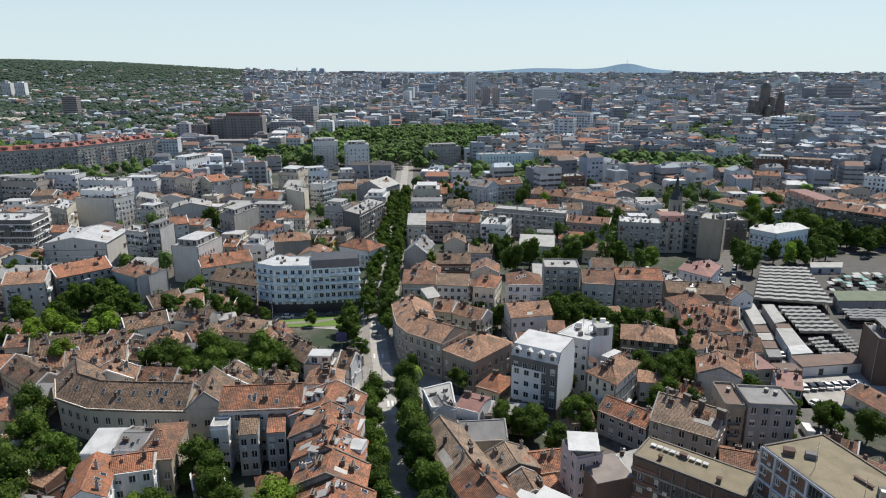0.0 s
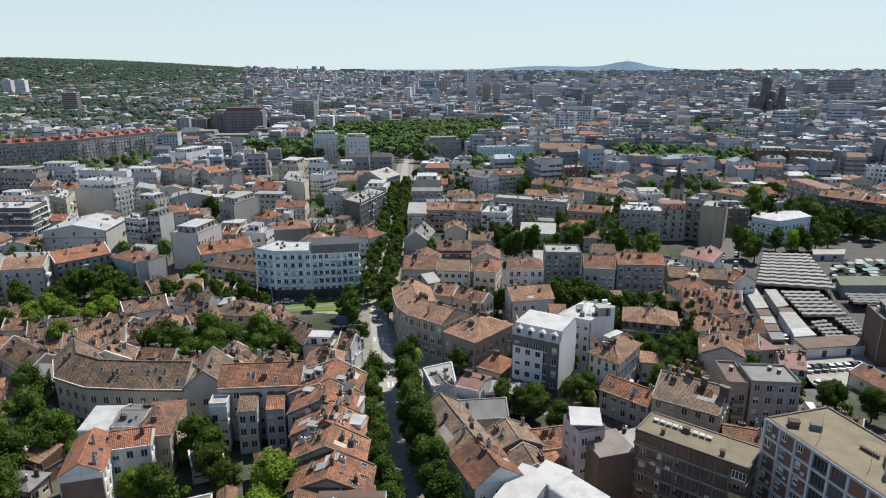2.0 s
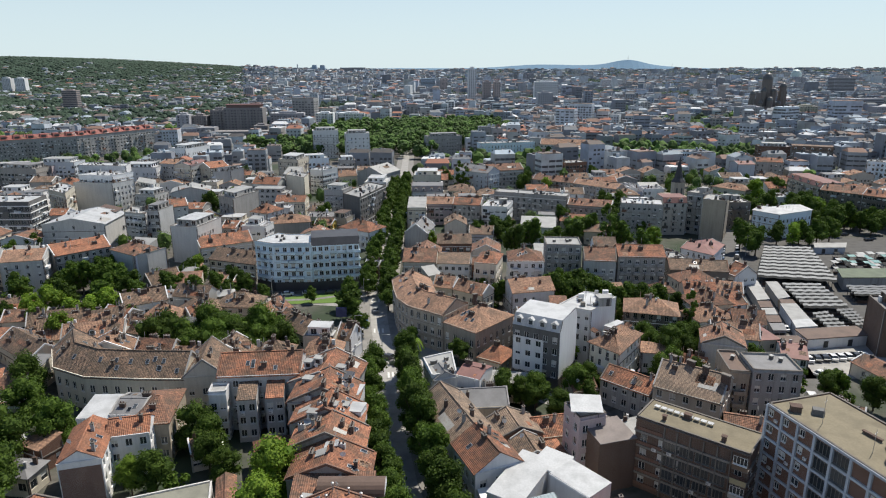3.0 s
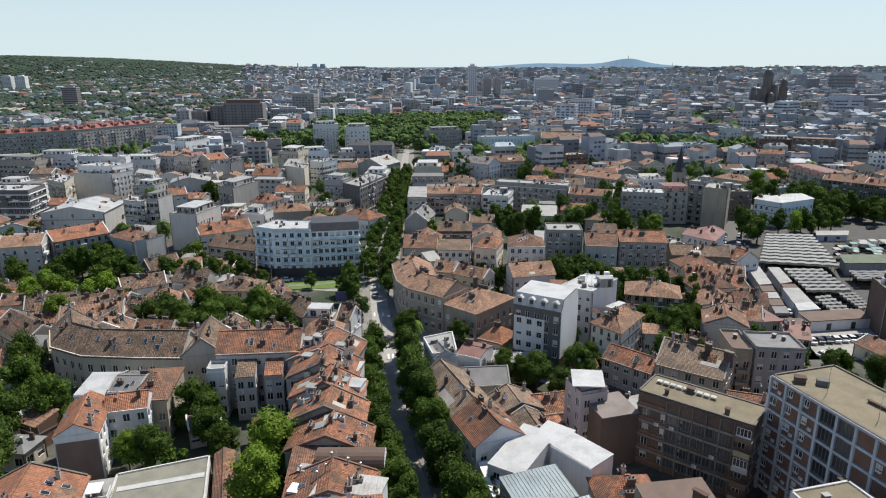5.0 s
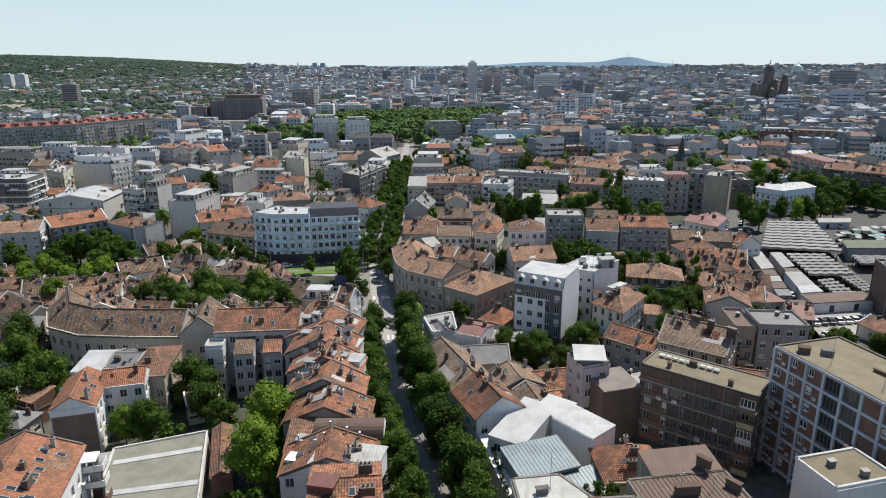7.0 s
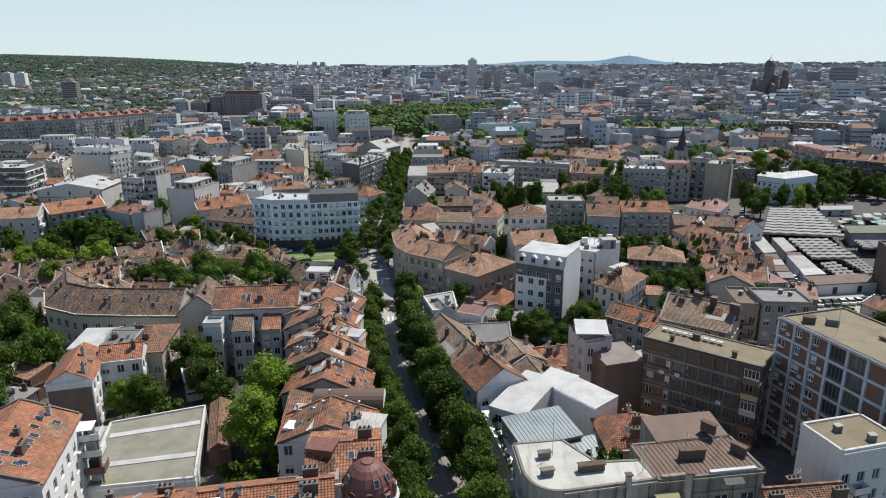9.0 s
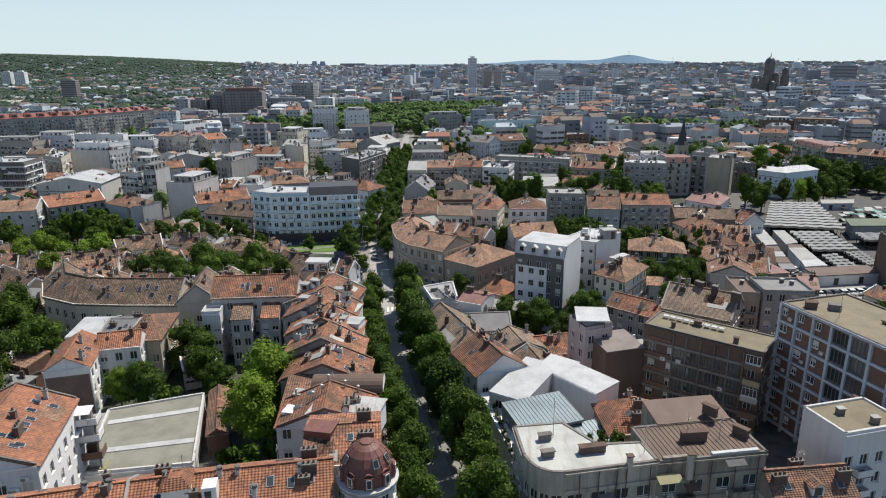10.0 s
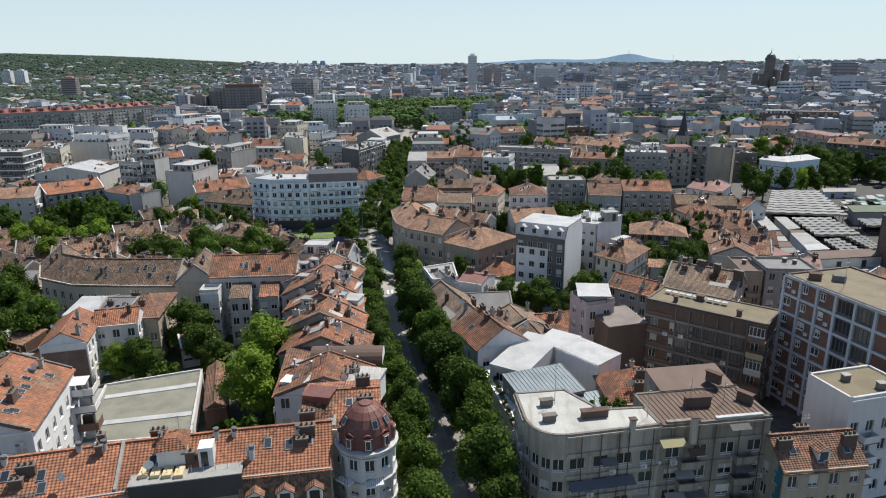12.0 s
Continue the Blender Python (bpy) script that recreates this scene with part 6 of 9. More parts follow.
def car_meshes(van):
    if van not in CAR_MESH:
        prof = ([(-2.4, 0.35), (2.4, 0.35), (2.45, 0.95), (2.2, 1.2), (1.7, 2.0), (-2.35, 2.05), (-2.42, 1.2)] if van else
                [(-2.1, 0.32), (2.1, 0.32), (2.15, 0.62), (1.95, 0.82), (1.0, 0.94), (0.45, 1.42), (-1.2, 1.46), (-1.85, 0.98), (-2.15, 0.9)])
        out = []
        for mat in ((0.75, 0.75, 0.75), (0.05, 0.05, 0.055), (0.35, 0.36, 0.37), (0.45, 0.02, 0.02), (0.08, 0.15, 0.32)):
            p = plain("car_paint", mat, 0.25)
            a = Acc()
            w = 0.86 if not van else 0.95
            k = len(prof)
            for i in range(k):
                (x0, z0), (x1, z1) = prof[i], prof[(i + 1) % k]
                g = (not van and i in (4, 6)) or (van and i == 3)
                tap0, tap1 = (0.8 if z0 > 1.2 and not van else 1.0), (0.8 if z1 > 1.2 and not van else 1.0)
                a.face([(x0, -w * tap0, z0), (x0, w * tap0, z0), (x1, w * tap1, z1), (x1, -w * tap1, z1)], CARGLASS if g else p)
            for s in (-1, 1):
                low = [(x, s * w, z) for x, z in prof if z <= 1.2]
                a.face(low, p)
                if not van:
                    a.face([(1.0, s * w, 0.94), (0.45, s * w * 0.8, 1.42), (-1.2, s * w * 0.8, 1.46), (-1.85, s * w, 0.98)], CARGLASS)
                else:
                    a.face([(2.2, s * w, 1.2), (1.7, s * w, 2.0), (-2.35, s * w, 2.05), (-2.42, s * w, 1.2)], p)
            out.append(a.mesh("body"))
        wheel = Acc()
        for i in range(10):
            t0, t1 = 2 * math.pi * i / 10, 2 * math.pi * (i + 1) / 10
            q = [(0.32 * math.cos(t), 0.32 * math.sin(t)) for t in (t0, t1)]
            wheel.face([(q[0][0], -0.1, q[0][1]), (q[1][0], -0.1, q[1][1]), (q[1][0], 0.1, q[1][1]), (q[0][0], 0.1, q[0][1])], TYRE)
            for y in (-0.1, 0.1):
                wheel.face([(0, y, 0), (q[0][0], y, q[0][1]), (q[1][0], y, q[1][1])], TYRE)
        CAR_MESH[van] = (out, wheel.mesh("wheel"))
    return CAR_MESH[van]


def car(x, y, turn, colour, van=False, place="parked on the street"):
    names = ("white", "black", "grey", "red", "blue")
    root = thing("van" if van else "car", (x, y, 0.09), names[colour] + (" delivery van " if van else " small car ") + place, "van" if van else "car", "parked cars")
    root.rotation_euler.z = radians(turn)
    bodies, wheel = car_meshes(van)
    b = new("body", bodies[colour])
    b.parent = root
    for sx in (-1.3, 1.3):
        for sy in (-0.78, 0.78):
            w = new("wheel", wheel)
            w.parent, w.location = root, (sx, sy, 0.32)


for k, c in enumerate((3, 3, 0, 1, 1, 0, 0, 0, 1, 0)):
    car(94.7 + 2.35 * k, 160.0 + 0.32 * k, 84, c, place="parked in a row at the market")
for x, y, t, c, v in ((-24.5, 185.6, 98, 4, True), (-25.0, 179.4, 97, 0, False), (-15.4, 162.2, 150, 1, False), (-27.8, 189.6, 20, 1, False), (-27, 193.5, 98, 2, False), (-22.5, 198, 98, 2, False), (-9.6, 147, 100, 1, False),
                      (-13.8, 118, 99, 0, False), (-3.4, 80, 100, 0, True), (-9.6, 112, 99, 2, False), (189.9, 295.6, 10, 1, False), (195.5, 286.0, 10, 1, False), (170, 297, 8, 0, False),
                      (104, 182, 75, 0, False), (112, 172.5, 10, 0, False), (98, 152, 30, 0, False), (112, 150, 60, 1, False), (118, 146, 60, 0, False), (88, 138, 80, 0, True), (87, 130, 80, 1, False), (86, 124, 80, 0, False),
                      (-55, 213.5, 8, 0, False), (-48, 214.5, 8, 2, False), (-40, 215.5, 8, 1, False), (-62, 212.5, 5, 1, False), (-70, 211, 2, 0, False), (-78, 210, -2, 0, False)):
    car(x, y, t, c, v)
for k in range(9):
    car(112.5 + 2.1 * k, 236 + 4.6 * k, 66, (0, 0, 2, 0, 1, 0, 0, 2, 0)[k], k in (1, 4), "parked along the market street")
    car(106.5 + 2.1 * k, 236 + 4.6 * k, 66, (2, 0, 1, 0, 4, 0, 2, 0, 1)[k], False, "parked along the market street")

# ---- the domed corner house ----
DOMERED = sheet((0.17, 0.062, 0.06), 0.6, 0.0, rust=0.4, name="dark_red_painted_sheet")


def turned(profile, mat, sides=20, part_of=None):
    a = Acc()
    for (r0, z0), (r1, z1) in zip(profile, profile[1:]):
        for k in range(sides):
            t0, t1 = 2 * math.pi * k / sides, 2 * math.pi * (k + 1) / sides
            q = [(r0 * math.cos(t0), r0 * math.sin(t0), z0), (r0 * math.cos(t1), r0 * math.sin(t1), z0), (r1 * math.cos(t1), r1 * math.sin(t1), z1), (r1 * math.cos(t0), r1 * math.sin(t0), z1)]
            a.face(q if r1 > 0.01 else q[:3], mat)
    return a


def domed_corner(cx, cy, r, h):
    root = thing("corner_tower", (cx, cy, 0), "pale grey round corner bay with a dark-red dome and arched dormers", "tower")
    walls, wins = Acc(), []
    k = 10
    ring = [Vector((r * math.cos(2 * math.pi * i / k + 0.2), r * math.sin(2 * math.pi * i / k + 0.2))) for i in range(k)]
    for i in range(k):
        facade(walls, wins, ring[i], ring[(i + 1) % k], -0.6, 5, 3.0, h, 1, LGREY, 1.1, 1.7, 0.8, 1.0)
    put("wall", walls, root)
    for s, turn, w, hh in wins:
        fit_part("window", window_mesh(w, hh, RND.choice((0, 0, 1, 2))), root, s, turn)
    put("cornice", turned([(r - 0.1, h - 0.3), (r + 0.15, h - 0.25), (r + 0.35, h), (r + 0.35, h + 0.15), (r - 0.4, h + 0.2)], LGREY, 24), root)
    r *= 0.9
    egg = ((1.0, 0.1), (1.02, 0.9), (0.99, 1.75), (0.90, 2.6), (0.74, 3.4), (0.52, 4.0), (0.27, 4.35), (0.24, 4.5), (0, 4.55))
    put("dome", turned([(r * a, h + b) for a, b in egg], DOMERED, 16), root, "dark-red sheet-metal dome with peeling paint")
    for i in range(16):
        t = 2 * math.pi * i / 16
        b = Acc()
        u = Vector((math.cos(t), math.sin(t)))
        v = Vector((-u.y, u.x)) * 0.035
        for (r0, z0), (r1, z1) in zip(egg[:6], egg[1:7]):
            p, q = u * (r * r0 + 0.045), u * (r * r1 + 0.045)
            b.face([(*(p - v), h + z0), (*(p + v), h + z0), (*(q + v), h + z1), (*(q - v), h + z1)], DOMERED)
            for w in (v, -v):
                b.face([(*(p + w), h + z0), (*(p + w - u * 0.08), h + z0), (*(q + w - u * 0.08), h + z1), (*(q + w), h + z1)], DOMERED)
        put("rib", b, root)
    for i in range(7):
        t = radians(-200 + 40 * i)
        u = Vector((math.cos(t), math.sin(t)))
        s = Vector((-u.y, u.x))
        b = Acc()
        for w, z0, z1, out, mat in ((0.95, 0.35, 1.75, 0.30, DOMERED), (0.62, 0.5, 1.65, 0.36, FRAMEW), (0.46, 0.6, 1.55, 0.39, GLASS)):
            b.box(u * (r + out / 2 - 0.25), tuple(s), w, out + 0.5, h + z0, h + z1, mat)
        for e in range(6):
            a0, a1 = math.pi * e / 6, math.pi * (e + 1) / 6
            p = [u * (r + 0.12) + s * (0.5 * math.cos(a)) for a in (a0, a1)]
            q = [u * (r - 0.6) + s * (0.5 * math.cos(a)) for a in (a0, a1)]
            z = [h + 1.7 + 0.45 * math.sin(a) for a in (a0, a1)]
            b.face([(*p[0], z[0]), (*p[1], z[1]), (*q[1], z[1]), (*q[0], z[0])], DOMERED)
        put("dormer", b, root, "arched dormer window in dark-red sheet")
    for t in (-150, -60, -20):
        u = Vector((math.cos(radians(t)), math.sin(radians(t))))
        fit_part("skylight", small_mesh("skylight"), root, (u.x * r * 0.86, u.y * r * 0.86, h + 2.95), radians(t + 90), 1.05, 0.75)
    return root


corner = domed_corner(-8.6, 61.6, 3.15, 15.5)
for k, z in enumerate((6.2, 9.2, 12.2)):
    for t in (-128, -72):
        u = Vector((math.cos(radians(t)), math.sin(radians(t))))
        s = (-u.y, u.x)
        a = Acc()
        a.box(u * 3.55, s, 1.9, 1.0, z - 0.16, z, WHITE)
        balcony = put("balcony", a, corner, "small white balcony with dark iron rails")
        a = Acc()
        a.box(u * 4.0, s, 1.9, 0.06, z + 0.85, z + 0.93, DARKFRAME)
        put("handrail", a, balcony, "dark iron handrail")
        for e in range(9):
            a = Acc()
            a.box(u * 4.0 + Vector(s) * (-0.9 + 0.225 * e), s, 0.035, 0.035, z, z + 0.86, DARKFRAME)
            put("rail_post", a, balcony)
for k in range(5):
    a = turned([(2.95, 3.0 * k + 2.75), (3.3, 3.0 * k + 2.8), (3.3, 3.0 * k + 2.98), (2.95, 3.0 * k + 3.02)], LGREY, 20)
    put("string_course", a, corner)
root = thing("roof_terrace", (-26.5, 55.6, 0), "narrow roof terrace with pale loungers behind a dark attic wall", "terrace")
a = Acc()
a.box((0, 0.9), (0.97, 0.2), 11.0, 3.2, 12.6, 15.0, DARK_ROOF)
put("attic_wall", a, root, "black attic wall")
a = Acc()
a.box((0, 0.9), (0.97, 0.2), 11.1, 3.3, 15.0, 15.12, PALE_ROOF)
put("terrace_floor", a, root)
for k in range(4):
    a = Acc()
    a.box((-4.2 + 1.2 * k, 0.4), (0.97, 0.2), 0.9, 1.7, 15.12, 15.5, plain("cream_cushion", (0.62, 0.52, 0.32), 0.8))
    put("lounger", a, root, "cream padded lounger")
for k in range(2):
    fit_part("window", window_mesh(1.2, 0.9, 0), root, (-3.8 + 2.0 * k + 0.2, -0.86 + 0.42 * k, 14.0), 0.2)
a = Acc()
a.box((1.6, 2.4), (0.97, 0.2), 1.5, 1.8, 15.1, 17.3, WHITE_PAINT)
a.box((1.65, 1.48), (0.97, 0.2), 0.7, 0.06, 15.2, 16.9, GLASS)
put("stair_hut", a, root, "small white stair hut")
for k in range(10):
    a = Acc()
    a.box((-5.2 + 1.15 * k, -0.62 + 0.235 * k), (0.97, 0.2), 0.05, 0.05, 15.1, 16.0, METAL)
    put("rail_post", a, root)

# light bands on the low hall and the lean-to beside it
for x0, y0, x1, y1 in ((-53.2, 85.2, -39.4, 88.2), (-55.6, 93.4, -42.2, 97.6)):
    a, u = Acc(), Vector((x1 - x0, y1 - y0))
    a.box((0, 0), tuple(u.normalized()), u.length, 1.3, 0, 0.1, WHITE_ROOF)
    ob = tagged(put("roof_strip", a), "white strip of translucent sheet on a flat hall roof", "roof sheet")
    ob.location = ((x0 + x1) / 2, (y0 + y1) / 2, 3.32)
a = Acc()
a.box((0, 0), (0.97, 0.24), 5.0, 15.0, -3.0, 0.2, PALE_ROOF)
ob = tagged(put("lean_to", a), "low white flat-roofed lean-to beside the hall", "lean-to")
ob.location = (-58.4, 89.5, 2.8)

# metal terrace roofs and huts along the left row
CORRUGATED = sheet((0.50, 0.51, 0.50), 0.5, 0.1, rust=0.05, rib=(3.2, 0.3, 1.0), name="corrugated_white_sheet")
for x, y, w, d, z, mat, lab in ((-11.2, 79.6, 5.4, 4.6, 14.3, CORRUGATED, "white corrugated terrace roof above a tiled slope"), (-17.3, 78.2, 3.0, 2.8, 14.3, CORRUGATED, "pale sheet roof patch on a tiled slope"), (-21.6, 80.5, 2.2, 2.2, 13.2, WHITE, "small white roof hut with a window"),
                                (-15.2, 69.4, 3.6, 2.8, 17.2, DOMERED, "dark-red sheet roof hut behind the dome"), (-17.0, 112.4, 3.0, 3.8, 13.6, WHITE_ROOF, "small white terrace roof at the eaves"), (-18.6, 121.0, 3.2, 4.6, 12.9, WHITE_ROOF, "white terrace floor at the eaves"),
                                (-21.0, 124.0, 3.4, 3.6, 14.6, DARK_ROOF, "dark roof hut on a tiled roof"), (-25.6, 116.8, 1.6, 2.2, 12.0, PALE_ROOF, "round pale water tank box on a roof edge"), (-24.0, 104.0, 3.2, 1.6, 12.6, WHITE, "white roof extension with windows")):
    root = thing("roof_hut", (x, y, z - 2.2), lab, "roof hut")
    a = Acc()
    a.box((0, 0), (0.98, -0.2), w * 0.92, d * 0.92, -1.5, 2.0, WHITE if mat is not DOMERED else DOMERED)
    put("wall", a, root)
    a = Acc()
    a.box((0, 0), (0.98, -0.2), w, d, 2.0, 2.15, mat)
    put("roof", a, root)
root = thing("barrel_roof", (-14.9, 88.6, 12.3), "rust-brown barrel-shaped sheet roof across a house", "roof")
a = Acc()
for i in range(10):
    t0, t1 = math.pi * i / 10, math.pi * (i + 1) / 10
    p, q = (2.1 * math.cos(t0), 1.9 * math.sin(t0)), (2.1 * math.cos(t1), 1.9 * math.sin(t1))
    a.face([(-5.2, p[0], p[1]), (-5.2, q[0], q[1]), (5.6, q[0], q[1]), (5.6, p[0], p[1])][::-1], BROWN_ROOF)
for s in (-5.2, 5.6):
    a.face([(s, 2.1 * math.cos(math.pi * i / 10), 1.9 * math.sin(math.pi * i / 10)) for i in range(11)], WHITE)
put("vault", a, root, smooth=False)

# stacked back balconies between the white house and the hall
root = thing("balcony_stack", (-51.4, 81.4, 0), "stack of cluttered back balconies with white awnings on a white house", "balconies")
OCHRE = plaster((0.42, 0.33, 0.15), 0.6, name="ochre_boards")
for k, z in enumerate((2.6, 5.4, 8.2, 10.8)):
    a = Acc()
    a.box((0, 0), (0.97, 0.24), 3.2, 2.6, z - 0.18, z, CONCRETE)
    for c, w, d in (((0.3, -1.25), 3.2, 0.1), ((1.5, 0.3), 0.1, 2.6)):
        a.box(c, (0.97, 0.24), w, d, z, z + 1.0, (OCHRE, BRICKW, WHITE, WHITE)[k])
    put("balcony", a, root)
    a = Acc()
    a.box((-0.2, 0.4), (0.97, 0.24), 1.4, 0.7, z, z + 1.5, (WHITE_PAINT, BROWN_ROOF, WHITE_PAINT, METAL)[k])
    put("cupboard", a, root)
for k, (x, y, z) in enumerate(((-0.4, -0.6, 12.9), (-1.5, -2.2, 10.2))):
    a = Acc()
    slab(a, [(x - 1.4, y - 1.2, z - 0.3), (x + 1.5, y - 0.6, z - 0.3), (x + 1.1, y + 1.6, z), (x - 1.8, y + 1.0, z)], 0.06, WHITE_PAINT)
    for px in (-1.1, 1.1):
        a.box((x + px, y - 0.6), (1, 0), 0.07, 0.07, 8.2 if k else 10.8, z - 0.25, METAL)
    put("awning", a, root, "white sheet awning")
for x in (-1.4, 1.4):
    a = Acc()
    a.box((x, -1.1 + 0.24 * x), (1, 0), 0.22, 0.22, 0, 10.8, CONCRETE)
    put("post", a, root)

# pipes, rails and boxes on the concrete fronts
ED = random.Random(23)
for (xa, ya), (xb, yb), top_z in (((13.8, 63.2), (25.2, 65.4), 14.4), ((25.2, 65.4), (39.0, 67.4), 14.2)):
    p0, p1 = Vector((xa, ya)), Vector((xb, yb))
    u = (p1 - p0).normalized()
    n = Vector((u.y, -u.x))
    L = (p1 - p0).length
    for k in range(5):
        c = p0 + u * (L * (k + ED.uniform(0.2, 0.8)) / 5) + n * 0.3
        root = thing("drainpipe", (c.x, c.y, 0), "rusty drainpipe down a sooted concrete front", "pipe", "front pipes")
        put("pipe", turned([(0.06, 0), (0.06, top_z)], BROWN_ROOF, 6), root)
    for k in range(6):
        c, z = p0 + u * ED.uniform(1, L - 1) + n * 0.35, 2.9 * ED.randint(1, 4) + 0.35
        root = thing("window_awning", (c.x, c.y, z + 2.25), "faded dark window awning on a concrete front", "awning", "front awnings")
        a = Acc()
        d = u * ED.uniform(0.9, 1.4)
        slab(a, [(*(n * 0.8 - d), -0.45), (*(n * 0.8 + d), -0.45), (*(d - n * 0.1), 0), (*(-d - n * 0.1), 0)], 0.05, ED.choice((DGREY, BROWN_ROOF, PALE_ROOF)))
        put("cloth", a, root)

# teal side wall with faded writing
root = thing("painted_wall", (38.9, 63.5, 0), "teal painted side wall with faded pale lettering", "mural")
a = Acc()
teal = plaster((0.03, 0.22, 0.26), 0.3, name="teal_paint")
a.face([(-0.02, 0, 0), (0.55, 6.4, 0), (0.55, 6.4, 9.9), (0.29, 3.3, 12.4), (-0.02, 0, 9.9)][::-1], teal)
put("paint", a, root)
for k in range(5):
    a = Acc()
    y0 = 1.2 + (k % 2) * 0.5
    a.face([(0.085 * y0 - 0.04, y0, 8.2 - 0.8 * k), (0.085 * (y0 + 3) - 0.04, y0 + 3, 8.2 - 0.8 * k), (0.085 * (y0 + 3) - 0.04, y0 + 3, 8.5 - 0.8 * k), (0.085 * y0 - 0.04, y0, 8.5 - 0.8 * k)][::-1], plain("pale_lettering", (0.45, 0.5, 0.35), 0.8))
    put("lettering_bar", a, root, "faded pale bar of writing")

# brick facing on the gabled house near the hall
a = Acc()
a.face([(-68.4, 98.90, 0), (-61.8, 100.79, 0), (-61.8, 100.79, 8.6), (-68.4, 98.90, 8.6)], brick((0.22, 0.13, 0.10), (0.17, 0.10, 0.08)))
tagged(put("brick_facing", a), "dark brick facing on a gable end wall", "brick wall")

# roof equipment on the office block
for x, y, w, h in ((65.5, 82.0, 1.2, 3.0), (66.8, 80.8, 0.5, 4.4), (68.0, 81.8, 0.5, 3.8), (64.6, 80.0, 0.3, 5.0), (67.6, 84.5, 2.0, 1.4), (62.0, 95.0, 1.8, 1.0)):
    root = thing("roof_unit", (x, y, 21.9), "grey aerial mast or plant box on a flat office roof", "roof equipment")
    a = Acc()
    a.box((0, 0), (0.9, -0.4), w, w * 0.7, 0, h, METAL if h > 2 else DGREY)
    put("body", a, root)

# planters, lamps, a poster board and crossing stripes
for k in range(7):
    root = thing("planter", (7.6 + 0.28 * k, 92.0 - 2.4 * k, 7.6), "planter box with green shrubs on a roof terrace", "planter", "terrace planters")
    a = Acc()
    a.box((0, 0), (0.2, -0.98), 1.6, 0.5, 0, 0.5, CONCRETE)
    put("box", a, root)
    fit_part("shrub", TREE_KINDS["bush"][0], root, (0, 0, 0.2), k * 0.9, 0, 0.22)
a = Acc()
a.box((0, 0), (0.2, -0.98), 22.0, 3.4, 0, 7.6, WHITE)
ob = tagged(put("terrace_block", a), "white terrace block with a roof walk along the avenue", "terrace")
ob.location = (9.6, 84.5, 0)


def lamp(x, y, h, turn):
    root = thing("street_lamp", (x, y, 0), "tall grey steel street lamp at the crossing", "lamp", "street lamps")
    put("pole", turned([(0.12, 0), (0.07, h)], METAL, 8), root)
    a = Acc()
    a.box((0.9, 0), (1, 0), 1.8, 0.08, h - 0.1, h, METAL)
    put("arm", a, root)
    a = Acc()
    a.box((1.8, 0), (1, 0), 0.7, 0.28, h - 0.16, h - 0.02, METAL)
    put("lamp_head", a, root)
    root.rotation_euler.z = radians(turn)


for x, y, t in ((-9.3, 153.6, 150), (-16.5, 158.3, 0), (-25.5, 172, 0), (-27, 205, -20), (-13.5, 184, 180), (-58, 205, 90), (128, 262, 0), (150, 285, 90)):
    lamp(x, y, 9.0, t)
root = thing("poster_board", (-32.1, 188.3, 0), "dark-blue poster board on a post by the park", "sign")
a = Acc()
a.box((0, 0), (1, 0), 3.4, 0.25, 2.0, 5.2, plain("dark_blue_poster", (0.05, 0.06, 0.16), 0.5))
put("panel", a, root)
a = Acc()
a.box((0, 0), (1, 0), 0.3, 0.3, 0, 2.0, METAL)
put("post", a, root)
for x0, y0, dx, dy, k in ((-26.2, 180.2, 1.25, 0.0, 7), (-14.5, 150.8, 1.1, 0.1, 7), (-26.0, 206.5, 1.2, 0.0, 6)):
    for i in range(k):
        a = Acc()
        a.face([(0, 0, 0), (0.55, 0, 0), (0.2, 3.2, 0), (-0.35, 3.2, 0)], MARKING)
        ob = tagged(put("crossing_stripe", a), "white painted stripe of a pedestrian crossing", "road marking", "crossing stripes", "structure")
        ob.location = (x0 + dx * i, y0 + dy * i, 0.10)
for x, y in ((-14, 158.6), (-12.8, 157.8), (-11.6, 157.0), (-10.4, 157.6), (-11.2, 155.4)):
    root = thing("waste_container", (x, y, 0.085), "grey-green waste container on the crossing", "container", "waste containers")
    a = Acc()
    a.box((0, 0), (0.9, 0.4), 1.3, 1.0, 0.1, 1.1, plain("container_green", (0.12, 0.16, 0.12), 0.6))
    put("bin", a, root)
    a = Acc()
    a.box((0, 0), (0.9, 0.4), 1.35, 1.05, 1.1, 1.3, DGREY, 0.8)
    put("lid", a, root)
root = thing("palm", (-8.1, 164.4, 0.09), "palm-like tree with drooping fronds in a street bed", "tree")
put("trunk", turned([(0.22, 0), (0.15, 4.2)], BARK, 8), root)
for i in range(14):
    t = 2 * math.pi * i / 14
    a = Acc()
    for j in range(4):
        r0, r1 = 0.75 * j, 0.75 * (j + 1)
        z0, z1 = 4.2 + 0.9 * math.sin(j * 0.8) - 0.12 * j * j, 4.2 + 0.9 * math.sin((j + 1) * 0.8) - 0.12 * (j + 1) ** 2
        u, v = Vector((math.cos(t), math.sin(t))), Vector((-math.sin(t), math.cos(t))) * 0.28
        a.face([(*(u * r0 - v), z0), (*(u * r1 - v), z1), (*(u * r1 + v), z1), (*(u * r0 + v), z0)], LEAF_LIGHT)
    put("frond", a, root)

